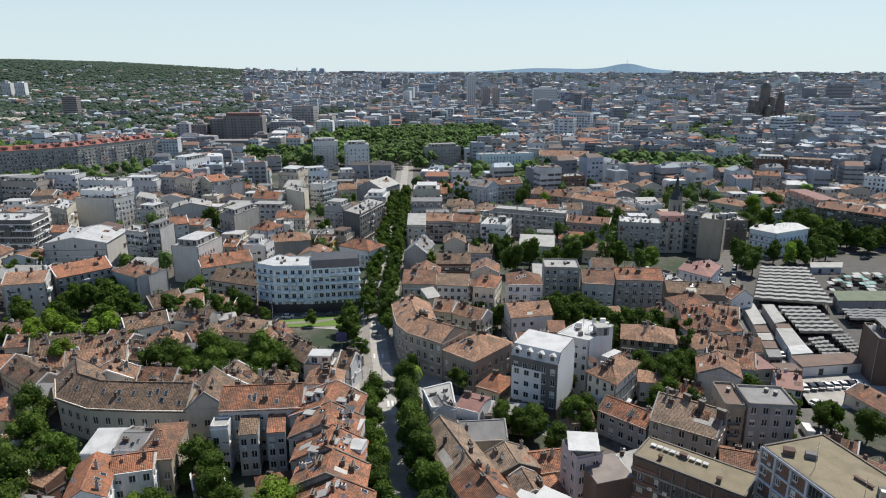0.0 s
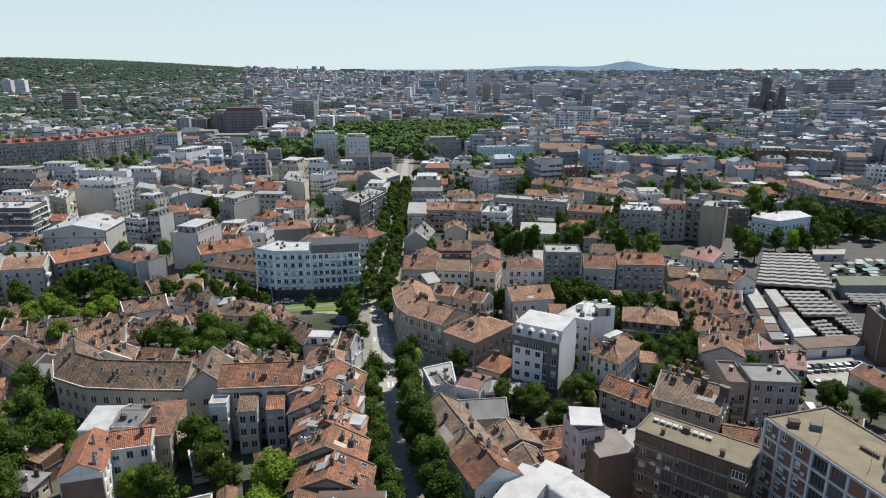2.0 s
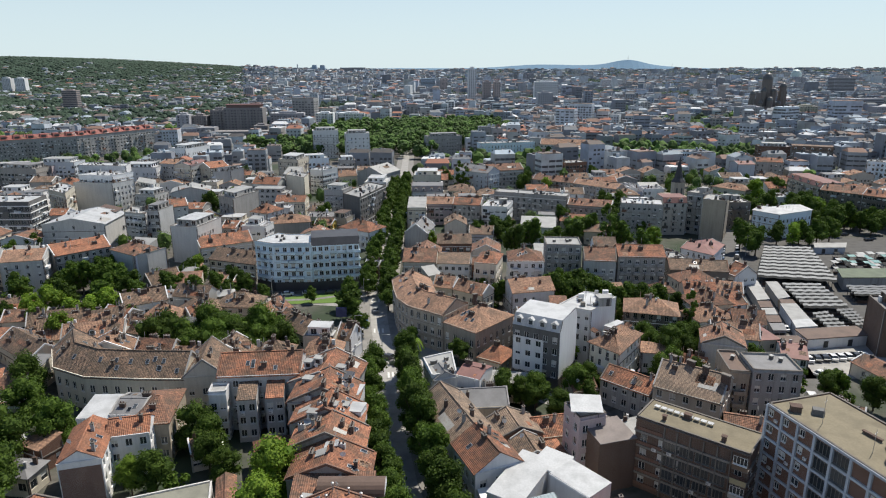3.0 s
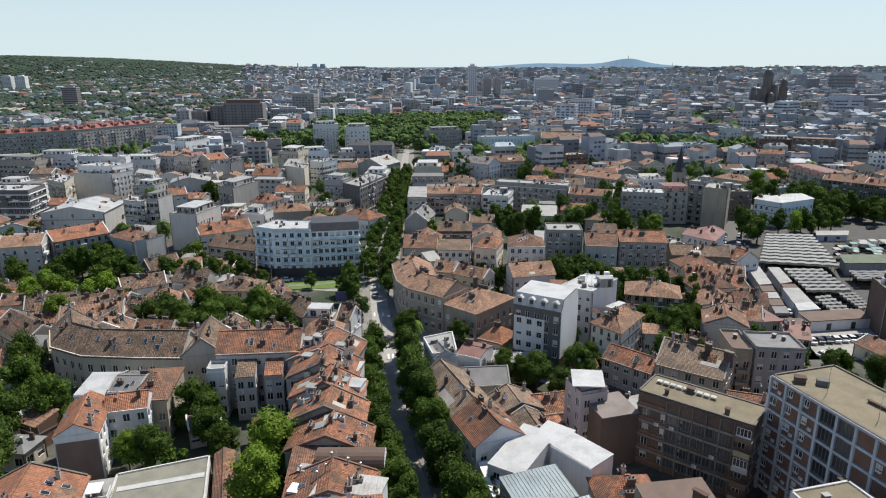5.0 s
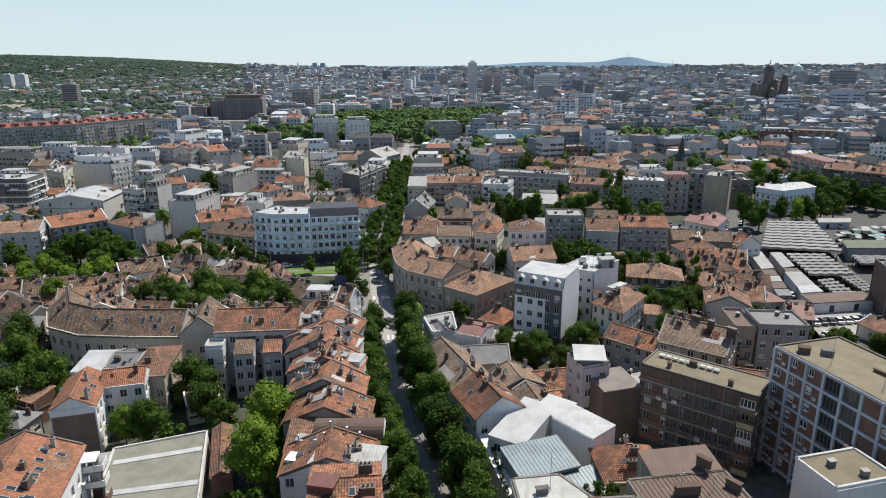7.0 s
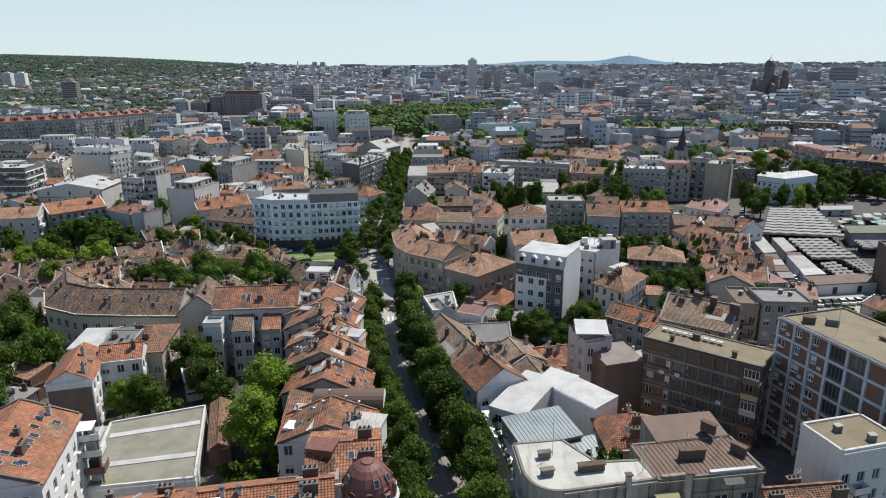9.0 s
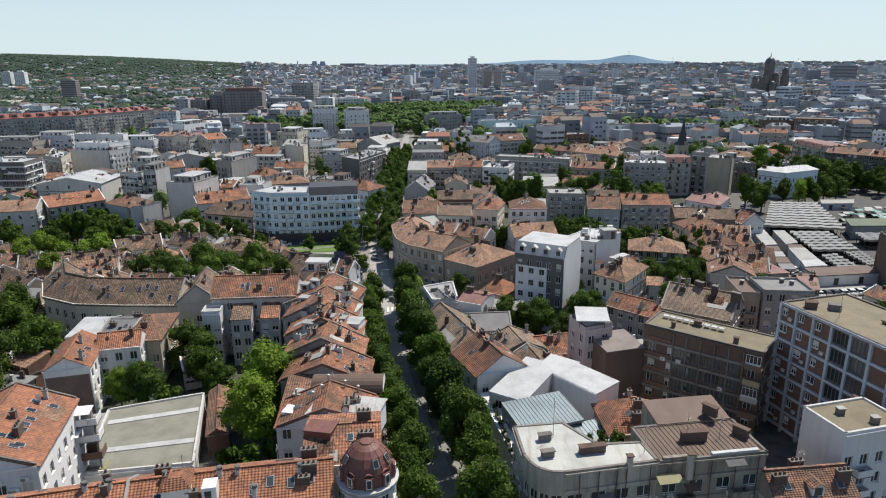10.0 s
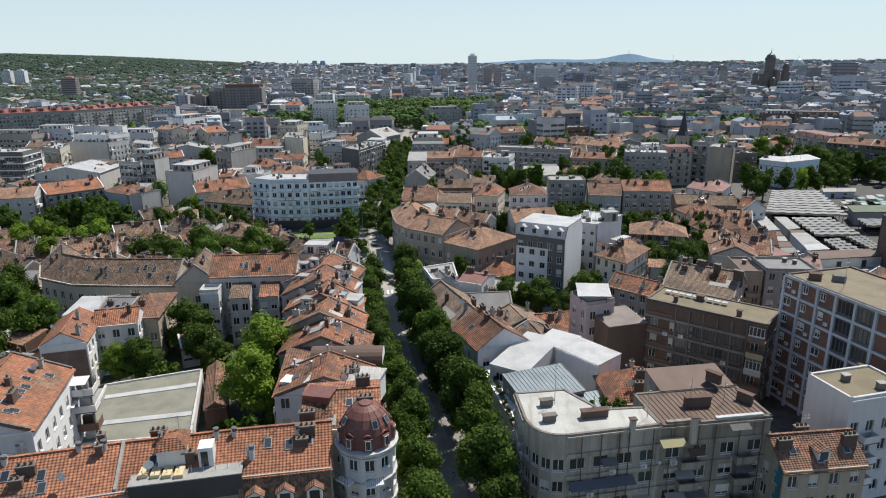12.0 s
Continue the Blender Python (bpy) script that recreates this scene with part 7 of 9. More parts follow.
# chimney stacks, hatches and masts on the concrete corner houses
for x, y, z, w, d, h, t, mat, lab in ((12.5, 69.9, 14.7, 1.5, 0.6, 0.8, 0.2, CONCRETE, "low concrete vent stack on a white roof"), (12.3, 66.3, 14.7, 1.5, 0.6, 0.8, 0.2, CONCRETE, "low concrete vent stack with a cap"),
                                      (17.8, 67.2, 14.7, 3.2, 0.7, 0.9, 0.17, BROWN_ROOF, "long rusty vent stack on a white roof"), (21.6, 64.6, 13.0, 0.6, 0.5, 2.9, 0.17, WEATHERED, "square concrete chimney at the roof edge"),
                                      (31.0, 69.9, 14.5, 3.2, 0.7, 1.3, 0.1, CHIM, "long dark brick chimney stack"), (37.3, 70.9, 14.5, 1.9, 0.6, 1.2, -0.9, CHIM, "dark brick chimney stack"), (34.9, 74.8, 15.2, 1.9, 0.6, 1.3, -0.9, CHIM, "dark brick chimney stack on a brown roof"),
                                      (28.8, 64.9, 12.6, 0.7, 0.5, 3.3, 0.15, WEATHERED, "tall concrete chimney at the roof edge"), (57.2, 79.4, 14.3, 1.0, 0.7, 0.9, 0.3, CHIM, "small brick vent on a flat roof"),
                                      (58.8, 96.0, 21.9, 1.6, 1.2, 1.0, -0.3, CHIM, "dark vent box on a sand-coloured roof"), (66.5, 88.0, 21.9, 3.0, 0.3, 0.4, -1.2, CHIM, "long low duct on a sand-coloured roof"),
                                      (45.0, 105.5, 14.9, 1.2, 0.8, 0.9, -0.68, CHIM, "dark brick vent on a flat roof"), (48.5, 98.0, 14.9, 0.7, 0.7, 1.0, -0.68, CHIM, "small brick vent on a flat roof"), (40.5, 105.0, 14.9, 0.6, 0.6, 0.9, -0.68, CHIM, "small brick vent box")):
    root = thing("chimney_stack", (x, y, z), lab, "chimney", "roof stacks")
    u = (math.cos(t), math.sin(t))
    a = Acc()
    a.box((0, 0), u, w, d, -0.05, h, mat)
    put("shaft", a, root)
    a = Acc()
    a.box((0, 0), u, w + 0.25, d + 0.25, h, h + 0.12, CONCRETE if mat is CONCRETE else CHIM)
    put("cap", a, root)
for x, y, z, h in ((13.6, 70.4, 14.7, 6.0), (24.0, 67.0, 14.5, 4.5), (30.0, 69.6, 14.5, 4.0), (17.8, 67.6, 14.7, 3.0), (34.5, 70.5, 14.5, 3.0), (61.0, 92.0, 21.9, 5.0), (64.0, 84.0, 21.9, 4.0)):
    root = thing("roof_mast", (x, y, z), "thin grey aerial mast on a flat roof", "aerial", "roof masts")
    put("pole", turned([(0.05, 0), (0.03, h)], METAL, 6), root)
    a = Acc()
    a.box((0, 0), (0.8, 0.6), 1.0, 0.05, h * 0.8, h * 0.8 + 0.05, METAL)
    put("crossbar", a, root)
# a white solar strip along the edge of the dark-brick block
for k in range(9):
    a = Acc()
    a.box((0, 0), (0.78, -0.63), 1.0, 0.9, 0, 0.12, WHITE_ROOF)
    ob = tagged(put("roof_panel", a), "small white panel along a flat roof edge", "panel", "roof edge panels")
    ob.location = (40.6 + 0.95 * k, 109.2 - 0.77 * k, 15.35)
# folded canvas awnings on the concrete houses
for x, y, z, w, t in ((26.3, 65.0, 13.2, 3.0, 0.16), (18.0, 63.6, 8.8, 8.0, 0.19)):
    a = Acc()
    u, n = Vector((math.cos(t), math.sin(t))), Vector((math.sin(t), -math.cos(t)))
    slab(a, [(*(u * -w / 2 + n * 1.2), -0.5), (*(u * w / 2 + n * 1.2), -0.5), (*(u * w / 2), 0.0), (*(u * -w / 2), 0.0)], 0.06, plain("faded_awning", (0.30, 0.28, 0.16) if w < 5 else (0.12, 0.13, 0.15), 0.8))
    ob = tagged(put("awning", a), "faded awning over a balcony" if w < 5 else "dark sheet canopy over a balcony", "awning")
    ob.location = (x, y, z)

# brown mansard front with gabled dormers below the orange roof of the terraced house
root = thing("mansard_front", (-16.75, 57.3, 0), "steep dark-brown tiled mansard front with white gabled dormers", "roof")
MAN_U = Vector((9.5, 1.6)).normalized()
MAN_N = Vector((MAN_U.y, -MAN_U.x))
a = Acc()
e0, e1 = MAN_U * -4.7, MAN_U * 4.7
slab(a, [(*(e0 + MAN_N * 1.3), 10.6), (*(e1 + MAN_N * 1.3), 10.6), (*(e1 + MAN_N * 0.35), 14.0), (*(e0 + MAN_N * 0.35), 14.0)], 0.12, BROWN)
put("slope", a, root)
for k in range(3):
    c = MAN_U * (-3.0 + 3.0 * k) + MAN_N * 1.35
    fit_part("dormer", small_mesh("dormer"), root, (c.x, c.y, 11.6), math.atan2(MAN_U.y, MAN_U.x), 0, 1.05, "white dormer with a small tiled gable")
# chimney flues, boxes and small terraces on the row of roofs left of the avenue
ROW = random.Random(23)
for k in range(34):
    t = ROW.random()
    y = 79.0 + 54.0 * t
    left = -22.6 - 0.215 * (y - 78)
    x = left + ROW.uniform(2.0, 11.5)
    z = (12.4 if y < 85 else 11.6 if y < 101 else 12.0 if y < 124 else 12.2) + (3.0 * (1 - abs(x - left - 6.8) / 6.8) if y > 92 or y < 85 else 0.8)
    kind = k % 4
    if kind == 0:
        root = thing("roof_hut", (x, y, z - 1.2), "small white box dormer with a dark window on a tiled roof", "roof hut", "row roof huts")
        a = Acc()
        a.box((0, 0), (0.98, -0.2), 1.9, 1.7, 0, 2.0, LGREY)
        put("wall", a, root)
        a = Acc()
        a.box((0, 0), (0.98, -0.2), 2.2, 2.0, 2.0, 2.12, PALE_ROOF)
        put("roof", a, root)
        a = Acc()
        a.box((-0.18, -0.86), (0.98, -0.2), 0.9, 0.05, 0.9, 1.75, GLASS)
        put("window", a, root)
    elif kind == 1:
        root = thing("chimney_flue", (x, y, z - 0.6), "white-capped round metal flue on a tiled roof", "chimney", "row flues")
        put("pipe", turned([(0.13, -0.6), (0.13, 1.5), (0.24, 1.52), (0.24, 1.7), (0, 1.8)], METAL, 8), root)
    elif kind == 2:
        root = thing("chimney_stack", (x, y, z - 0.6), "grey rendered chimney stack with dark pots", "chimney", "row stacks")
        a = Acc()
        a.box((0, 0), (0.98, -0.2), 1.3, 0.6, -0.6, 1.3, LGREY)
        put("shaft", a, root)
        for e in (-0.35, 0.3):
            a = Acc()
            a.box((e, -0.07 * e), (1, 0), 0.3, 0.3, 1.3, 1.75, CHIM, 0.8)
            put("pot", a, root)
    else:
        root = thing("roof_patch", (x, y, z - 0.2), "sloping pale corrugated sheet laid over roof tiles", "roof sheet", "row roof sheets")
        a = Acc()
        w, d = ROW.uniform(1.4, 3.0), ROW.uniform(1.6, 3.0)
        slab(a, [(-w / 2, -d / 2, -0.5), (w / 2, -d / 2, 0.15), (w / 2, d / 2, 0.2), (-w / 2, d / 2, -0.45)], 0.25, ROW.choice((WHITE_ROOF, PALE_ROOF, RUST_ROOF)))
        put("sheet", a, root)

# stacked corner balconies with sun-bleached panels at the end of the dark-brick block
LOGGIA = (plain("sun_bleached_panel", (0.42, 0.36, 0.22), 0.8), plain("pale_balcony_panel", (0.50, 0.49, 0.46), 0.8), plain("brown_balcony_panel", (0.19, 0.13, 0.09), 0.8))
for f in range(5):
    c = SL_B - SL_U * 1.2 + SL_N * 0.75
    b = Acc()
    b.box(c, tuple(SL_U), 2.6, 1.5, 0.4 + 2.9 * f, 0.56 + 2.9 * f, CONCRETE)
    bal = put("balcony", b, slab_house, "corner balcony with a bleached panel front")
    b = Acc()
    b.box(c + SL_N * 0.72, tuple(SL_U), 2.6, 0.06, 0.56 + 2.9 * f, 1.55 + 2.9 * f, LOGGIA[(f * 2) % 3])
    put("panel", b, bal)
    if f in (2, 4):
        fit_part("window", window_mesh(2.3, 1.5, 0), slab_house, (c.x + SL_N.x * 0.7, c.y + SL_N.y * 0.7, 2.35 + 2.9 * f), math.atan2(SL_U.y, SL_U.x))
# a planted back terrace behind the concrete corner house
root = thing("back_terrace", (20.6, 72.4, 0), "walled back terrace with dense green shrubs", "terrace")
a = Acc()
a.box((0, 0), (0.98, 0.17), 5.4, 5.6, 0, 11.6, GREYW)
put("wall", a, root)
a = Acc()
a.box((0, 0), (0.98, 0.17), 5.0, 5.2, 11.6, 11.75, PALE_ROOF)
put("terrace_floor", a, root)
for k, (x, y) in enumerate(((-1.6, 1.2), (0.2, 1.6), (1.8, 1.0), (-1.2, -1.2), (1.0, -0.6))):
    fit_part("shrub", TREE_KINDS["bush"][0], root, (x, y, 11.6), k * 1.3, 0, 0.42 + 0.06 * (k % 3))
# air conditioners, awnings and washing boxes on the yard fronts
for k in range(30):
    h = ROW.random()
    x, y, z, t = ((-48.5 + 16.5 * h, 125.9 + 1.4 * h, ROW.choice((2.4, 5.4, 8.4, 11.2)), 0.086), (-62.2 + 13.6 * h, 62.5 + 3.4 * h, ROW.choice((8.2, 11.2, 12.6)), 0.245))[k % 2]
    u = Vector((math.cos(t), math.sin(t)))
    root = thing("air_conditioner", (x, y, z), "small white air-conditioning box on a house front", "air conditioner", "front boxes")
    root.rotation_euler.z = t
    fit_part("casing", small_mesh("air_conditioner"), root, (0, 0, 0))

# heavy dark chimney stacks on the old stone houses
for x, y, z, w, t in ((-13.0, 196.0, 12.2, 1.5, 1.75), (-11.8, 191.0, 12.2, 1.6, 1.7), (-9.6, 185.6, 12.2, 1.6, 1.4), (-6.6, 181.6, 12.2, 1.6, 0.9), (-1.8, 178.2, 12.2, 1.6, 0.55), (52.2, 134.0, 12.6, 1.7, -0.88), (55.0, 130.6, 12.9, 1.7, -0.88), (57.2, 127.8, 12.9, 1.2, -0.88), (60.2, 124.4, 12.6, 1.8, -0.88), (4.0, 177.0, 10.2, 1.4, 0.4), (9.4, 182.0, 10.2, 1.3, 0.4)):
    root = thing("chimney_stack", (x, y, z), "heavy dark brick chimney stack on an old tiled roof", "chimney", "old stacks")
    u = (math.cos(t), math.sin(t))
    a = Acc()
    a.box((0, 0), u, w, 0.75, -1.8, 1.5, CHIM)
    put("shaft", a, root)
    a = Acc()
    a.box((0, 0), u, w + 0.25, 1.0, 1.5, 1.72, CONCRETE)
    put("cap", a, root)

# white flue pipes along the front row's ridge
for k, (x, y, z) in enumerate(((-44.5, 55.6, 16.4), (-38.0, 57.6, 16.6), (-35.6, 58.0, 16.6), (-30.2, 59.4, 16.6), (-24.6, 60.2, 16.6), (-22.8, 60.6, 16.4), (-16.0, 61.0, 16.4), (-20.4, 58.4, 15.6))):
    root = thing("chimney_flue", (x, y, z), "white cylindrical chimney flue with a dark cowl", "chimney", "front row flues")
    put("pipe", turned([(0.30, -1.2), (0.30, 0.7), (0.36, 0.72), (0.36, 0.84)], LGREY, 10), root)
    put("cowl", turned([(0.2, 0.84), (0.2, 1.1), (0.34, 1.12), (0.3, 1.22), (0, 1.26)], DGREY, 10), root)
# the raised tiled stair roof on the front row
root = thing("stair_roof", (-28.6, 58.6, 0), "raised white stair block with a small orange tiled roof", "roof hut")
a = Acc()
a.box((0, 0), (0.97, 0.24), 2.8, 3.4, 14.5, 17.2, WHITE)
put("wall", a, root)
a = Acc()
a.box((0, 0), (0.97, 0.24), 3.2, 3.8, 17.2, 18.1, NEWORANGE, 0.45)
put("roof", a, root)

# ---- the middle distance ----
def stack(lower, upper):
    """Makes an upper storey a part of the house below it."""
    shift = upper.location - lower.location
    for ob in list(upper.children):
        ob.parent = lower
        ob.location = ob.location + shift
    bpy.data.objects.remove(upper)


building("tall dark office block with a white frame and white roof", None, 0, 20, "flat", DGREY, WHITE_ROOF, outline=[(-211.8, 278.5), (-183.2, 278.5), (-185.3, 294.8), (-213.9, 294.8)], joined=True, ww=2.0, wh=1.9, col=2.5, clutter=6, bands=WHITE, loft=False)
building("narrow apartment house with brown balconies and a white roof", None, 0, 17, "flat", CREAM, WHITE_ROOF, outline=[(-202.3, 324.6), (-187.7, 313.7), (-195.4, 336.3), (-210.0, 347.2)], joined=True, balc=(0.3, 0.7), clutter=2, loft=False)
white_block = building("large white apartment block with a blank front", None, 0, 17, "flat", SHADE_WHITE, PALE_ROOF, outline=[(-201.4, 345.6), (-178.6, 342.5), (-172.9, 355.4), (-195.7, 358.5)], joined=True, sides="r", clutter=0, loft=False, ww=1.0, col=2.4)
stack(white_block, building("set-back upper floor of a white apartment block", None, 0, 20.4, "flat", WHITE, WHITE_ROOF, outline=[(-200.7, 350.9), (-180.6, 347.5), (-174.5, 359.7), (-194.6, 363.1)], joined=True, ww=1.9, wh=1.8, clutter=8, loft=False, base=16.0))
stack(white_block, building("roof-garden floor of a white apartment block", None, 0, 23.4, "flat", LGREY, WHITE_ROOF, outline=[(-209.2, 366.8), (-180.1, 362.9), (-182.7, 374.7), (-211.8, 378.6)], joined=True, ww=1.6, clutter=3, loft=False, base=19.5, sides="f"))
building("low-pitched white gabled hall with few windows", [(-172.5, 267.8), (-146.4, 269.7)], 24, 12.5, "cross", SHADE_WHITE, WHITE_ROOF, joined=True, rise=2.6, chim=0, sides="fl", col=9.0, ww=1.0)
building("brown terraced yard house with a flat roof", None, 0, 11, "flat", BEIGE, BROWN_ROOF, outline=[(-165.0, 295.9), (-148.0, 285.2), (-149.4, 298.1), (-166.4, 308.8)], joined=True, clutter=5)
building("white apartment house with narrow balconies", None, 0, 16, "flat", SHADE_WHITE, PALE_ROOF, outline=[(-140.3, 275.9), (-129.5, 271.9), (-131.5, 284.4), (-142.3, 288.4)], joined=True, clutter=3, balc=(0.7,), loft=False)
building("pale grey apartment house in a stepped row", None, 0, 16.5, "flat", LGREY, GREY_ROOF, outline=[(-131.3, 276.0), (-125.3, 276.0), (-124.0, 288.9), (-130.0, 288.9)], joined=True, sides="f", clutter=3)
building("pale apartment house with a small orange roof", [(-126.1, 288.8), (-119.0, 293.3)], 11, 16, "gable", SHADE_WHITE, ORANGE, joined=True, sides="fl", rise=2.4, chim=2)
building("white apartment house with a blank party wall", None, 0, 15, "flat", SHADE_WHITE, WHITE_ROOF, outline=[(-111.4, 254.2), (-99.5, 251.6), (-95.7, 269.8), (-107.6, 272.4)], joined=True, sides="r", clutter=4, ww=1.0, col=2.1)
building("wide pale gabled house with a blank wall", [(-144.6, 335.5), (-125.9, 341.3)], 16, 13.5, "cross", SHADE_WHITE, PALE_ROOF, joined=True, sides="l", rise=2.6, chim=1)
building("white house with blank walls between yards", None, 0, 12, "flat", SHADE_WHITE, PALE_ROOF, outline=[(-177.7, 364.3), (-158.9, 351.5), (-165.6, 371.0), (-184.4, 383.8)], joined=True, sides="", clutter=2)
building("low white annex with a flat roof", [(-171.5, 349.9), (-158.3, 347.0)], 9, 8.5, "shed", SHADE_WHITE, WHITE_ROOF, joined=True, rise=0.8, sides="")
building("pinkish apartment house with white roof huts", None, 0, 15, "flat", PINKW, WHITE_ROOF, outline=[(-277.8, 435.3), (-256.7, 419.0), (-254.7, 450.2), (-275.8, 466.5)], joined=True, balc=(0.5,), clutter=5)
building("long grey apartment row behind trees", [(-301.7, 418.3), (-273.1, 427.3)], 12, 14, "flat", GREYW, PALE_ROOF, joined=True, clutter=5, balc=(0.2, 0.5, 0.8))
building("low house with an orange hipped roof", [(-240.1, 390.6), (-225.1, 392.4)], 12, 8.5, "hip", CREAM, ORANGE, joined=True, chim=3)
building("pale apartment row with a white roof edge", [(-208.6, 412.4), (-185.6, 412.4)], 13, 15, "flat", LGREY, WHITE_ROOF, joined=True, balc=(0.3, 0.7), clutter=5)
building("grey apartment house with a salmon roof", [(-187.2, 422.8), (-174.6, 418.2)], 13, 17, "gable", LGREY, SALMON, joined=True, rise=2.0, chim=3)
building("white apartment house with ribbon balconies", [(-171.8, 410.6), (-160.4, 406.2)], 13, 17.5, "flat", SHADE_WHITE, WHITE_ROOF, joined=True, balc=(0.25, 0.75), clutter=4, ww=2.0)
building("cream apartment house with a faded red roof", [(-160.4, 406.2), (-154.5, 424.4)], 13, 17.5, "gable", CREAM, PINK_ROOF, joined=True, rise=1.6, balc=(0.5,), chim=3)
building("pale apartment house with an orange roof", [(-148.4, 406.5), (-140.0, 417.5)], 13, 16, "gable", CREAM, NEWORANGE, joined=True, rise=3.0, chim=3)
building("white block with blank walls in a row", None, 0, 13, "flat", SHADE_WHITE, PALE_ROOF, outline=[(-147.0, 407.0), (-138.5, 415.4), (-132.3, 424.2), (-140.8, 415.8)], joined=True, sides="", clutter=3)
building("white terraced apartment house above roofs", None, 0, 18, "flat", WHITE, WHITE_ROOF, outline=[(-209.2, 492.4), (-194.7, 486.1), (-185.0, 512.2), (-199.5, 518.5)], joined=True, balc=(0.3, 0.7), clutter=5)
building("white house with a bright orange roof", [(-115.2, 382.2), (-99.0, 378.7)], 12, 10.5, "gable", SHADE_WHITE, NEWORANGE, joined=True, rise=3.2, chim=3)
building("tall beige house with a blank gable wall", None, 0, 14.5, "flat", CREAM, PALE_ROOF, outline=[(-95.6, 386.7), (-82.3, 375.6), (-82.6, 390.6), (-95.9, 401.7)], joined=True, sides="", clutter=1, loft=False)
building("low pale row with flat roofs", [(-109.2, 354.2), (-87.9, 352.7)], 11, 9.5, "flat", LGREY, PALE_ROOF, joined=True, clutter=6)
building("weathered grey apartment house with a white penthouse", None, 0, 15, "flat", GREYW, PALE_ROOF, outline=[(-112.9, 317.5), (-103.3, 309.8), (-96.7, 331.3), (-106.3, 339.0)], joined=True, sides="f", balc=(0.5,), clutter=5)
building("white house with an orange roof and chimneys", [(-94.9, 308.8), (-85.8, 304.2)], 12, 9.5, "hip", WHITE, ORANGE, joined=True, rise=3.4, chim=4)
building("low house under white terrace roofs", None, 0, 8, "flat", LGREY, WHITE_ROOF, outline=[(-88.5, 324.8), (-78.2, 319.8), (-78.5, 330.0), (-88.8, 335.0)], joined=True, clutter=4, loft=False)
building("grey house with an orange roof and blank side", [(-97.3, 273.2), (-90.8, 272.3)], 10, 10, "gable", LGREY, ORANGE, joined=True, sides="f", rise=2.2, chim=2)
building("blocky white house with a flat roof", None, 0, 11.5, "flat", WHITE, PALE_ROOF, outline=[(-86.0, 271.5), (-79.3, 269.6), (-78.6, 278.3), (-85.3, 280.2)], joined=True, sides="f", clutter=2)
building("grey house with a salmon hipped roof", [(-78.2, 282.8), (-61.2, 286.9)], 11, 9.5, "hip", LGREY, SALMON, joined=True, sides="", rise=2.6, chim=3)
building("low yellow yard house with a tiled roof", [(-60.9, 294.1), (-52.6, 292.0)], 8, 6.5, "gable", YELLOWW, RUSSET, joined=True, chim=2, rise=2.0)
building("low brown house with mixed roofs", [(-53.7, 299.0), (-46.3, 296.8)], 10, 8, "flat", BEIGE, BROWN_ROOF, joined=True, clutter=4)
building("low house with a white roof terrace beside yards", [(-69.0, 319.4), (-59.9, 317.0)], 9, 7.5, "gable", CREAM, BROWN, joined=True, rise=1.8, chim=3)
building("pale grey apartment house with loggias", [(-63.1, 334.2), (-52.5, 331.3)], 12, 15, "flat", LGREY, PALE_ROOF, joined=True, clutter=4, balc=(0.3, 0.7))
building("dark grey apartment house with a brown brick side", None, 0, 16, "flat", DGREY, PALE_ROOF, outline=[(-50.5, 318.3), (-40.7, 307.8), (-31.1, 341.3), (-40.9, 351.8)], joined=True, sides="r", clutter=5)
building("white apartment house with loggias and roof huts", None, 0, 15, "flat", WHITE, WHITE_ROOF, outline=[(-84.5, 403.9), (-75.9, 399.8), (-68.3, 412.4), (-76.9, 416.5)], joined=True, balc=(0.3, 0.7), clutter=4)
building("cream apartment house with roof terraces", None, 0, 17, "flat", CREAM, WHITE_ROOF, outline=[(-112.7, 437.3), (-98.1, 432.4), (-95.0, 452.8), (-109.6, 457.7)], joined=True, clutter=5, balc=(0.5,))
building("pale blue apartment row with white parapets", [(-101.7, 450.2), (-81.6, 458.0)], 12, 15, "flat", PALEBLUE, WHITE_ROOF, joined=True, clutter=5)
building("grey apartment house with a white roof hut", [(-73.4, 451.5), (-62.5, 454.0)], 12, 14, "flat", GREYW, WHITE_ROOF, joined=True, clutter=4, balc=(0.5,))
building("grey gabled house with a pale metal roof", [(-54.9, 407.0), (-38.3, 398.9)], 22, 13, "cross", GREYW, PALE_ROOF, joined=True, sides="", rise=4.2, chim=2)
building("white house with curved metal roofs", None, 0, 10, "flat", WHITE, WHITE_ROOF, outline=[(-48.0, 384.7), (-35.0, 384.7), (-33.7, 403.5), (-46.7, 403.5)], joined=True, clutter=6)
building("low house with orange hipped roofs near the avenue", [(-47.0, 280.6), (-32.7, 271.2)], 12, 8.5, "hip", WHITE, ORANGE, joined=True, rise=3.0, chim=4)
building("small salmon-roofed house behind a yard", [(-69.8, 422.4), (-57.6, 426.6)], 10, 8, "gable", CREAM, SALMON, joined=True, chim=3)
building("ornate cream palace front with a white balustrade", [(-18.8, 398.5), (-1.8, 398.5)], 18, 12, "flat", CREAM, WHITE_ROOF, joined=True, clutter=2, loft=True)
building("grey house with a slate mansard roof", [(-17.6, 351.7), (-0.3, 351.7)], 14, 11, "mansard", LGREY, GREY_ROOF, joined=True, rise=3.0, dorm=4, chim=2)
building("pale house with a white flat roof on the avenue", [(-17.9, 309.7), (-8.7, 309.7)], 16, 11, "shed", CREAM, PALE_ROOF, joined=True, rise=2.2)
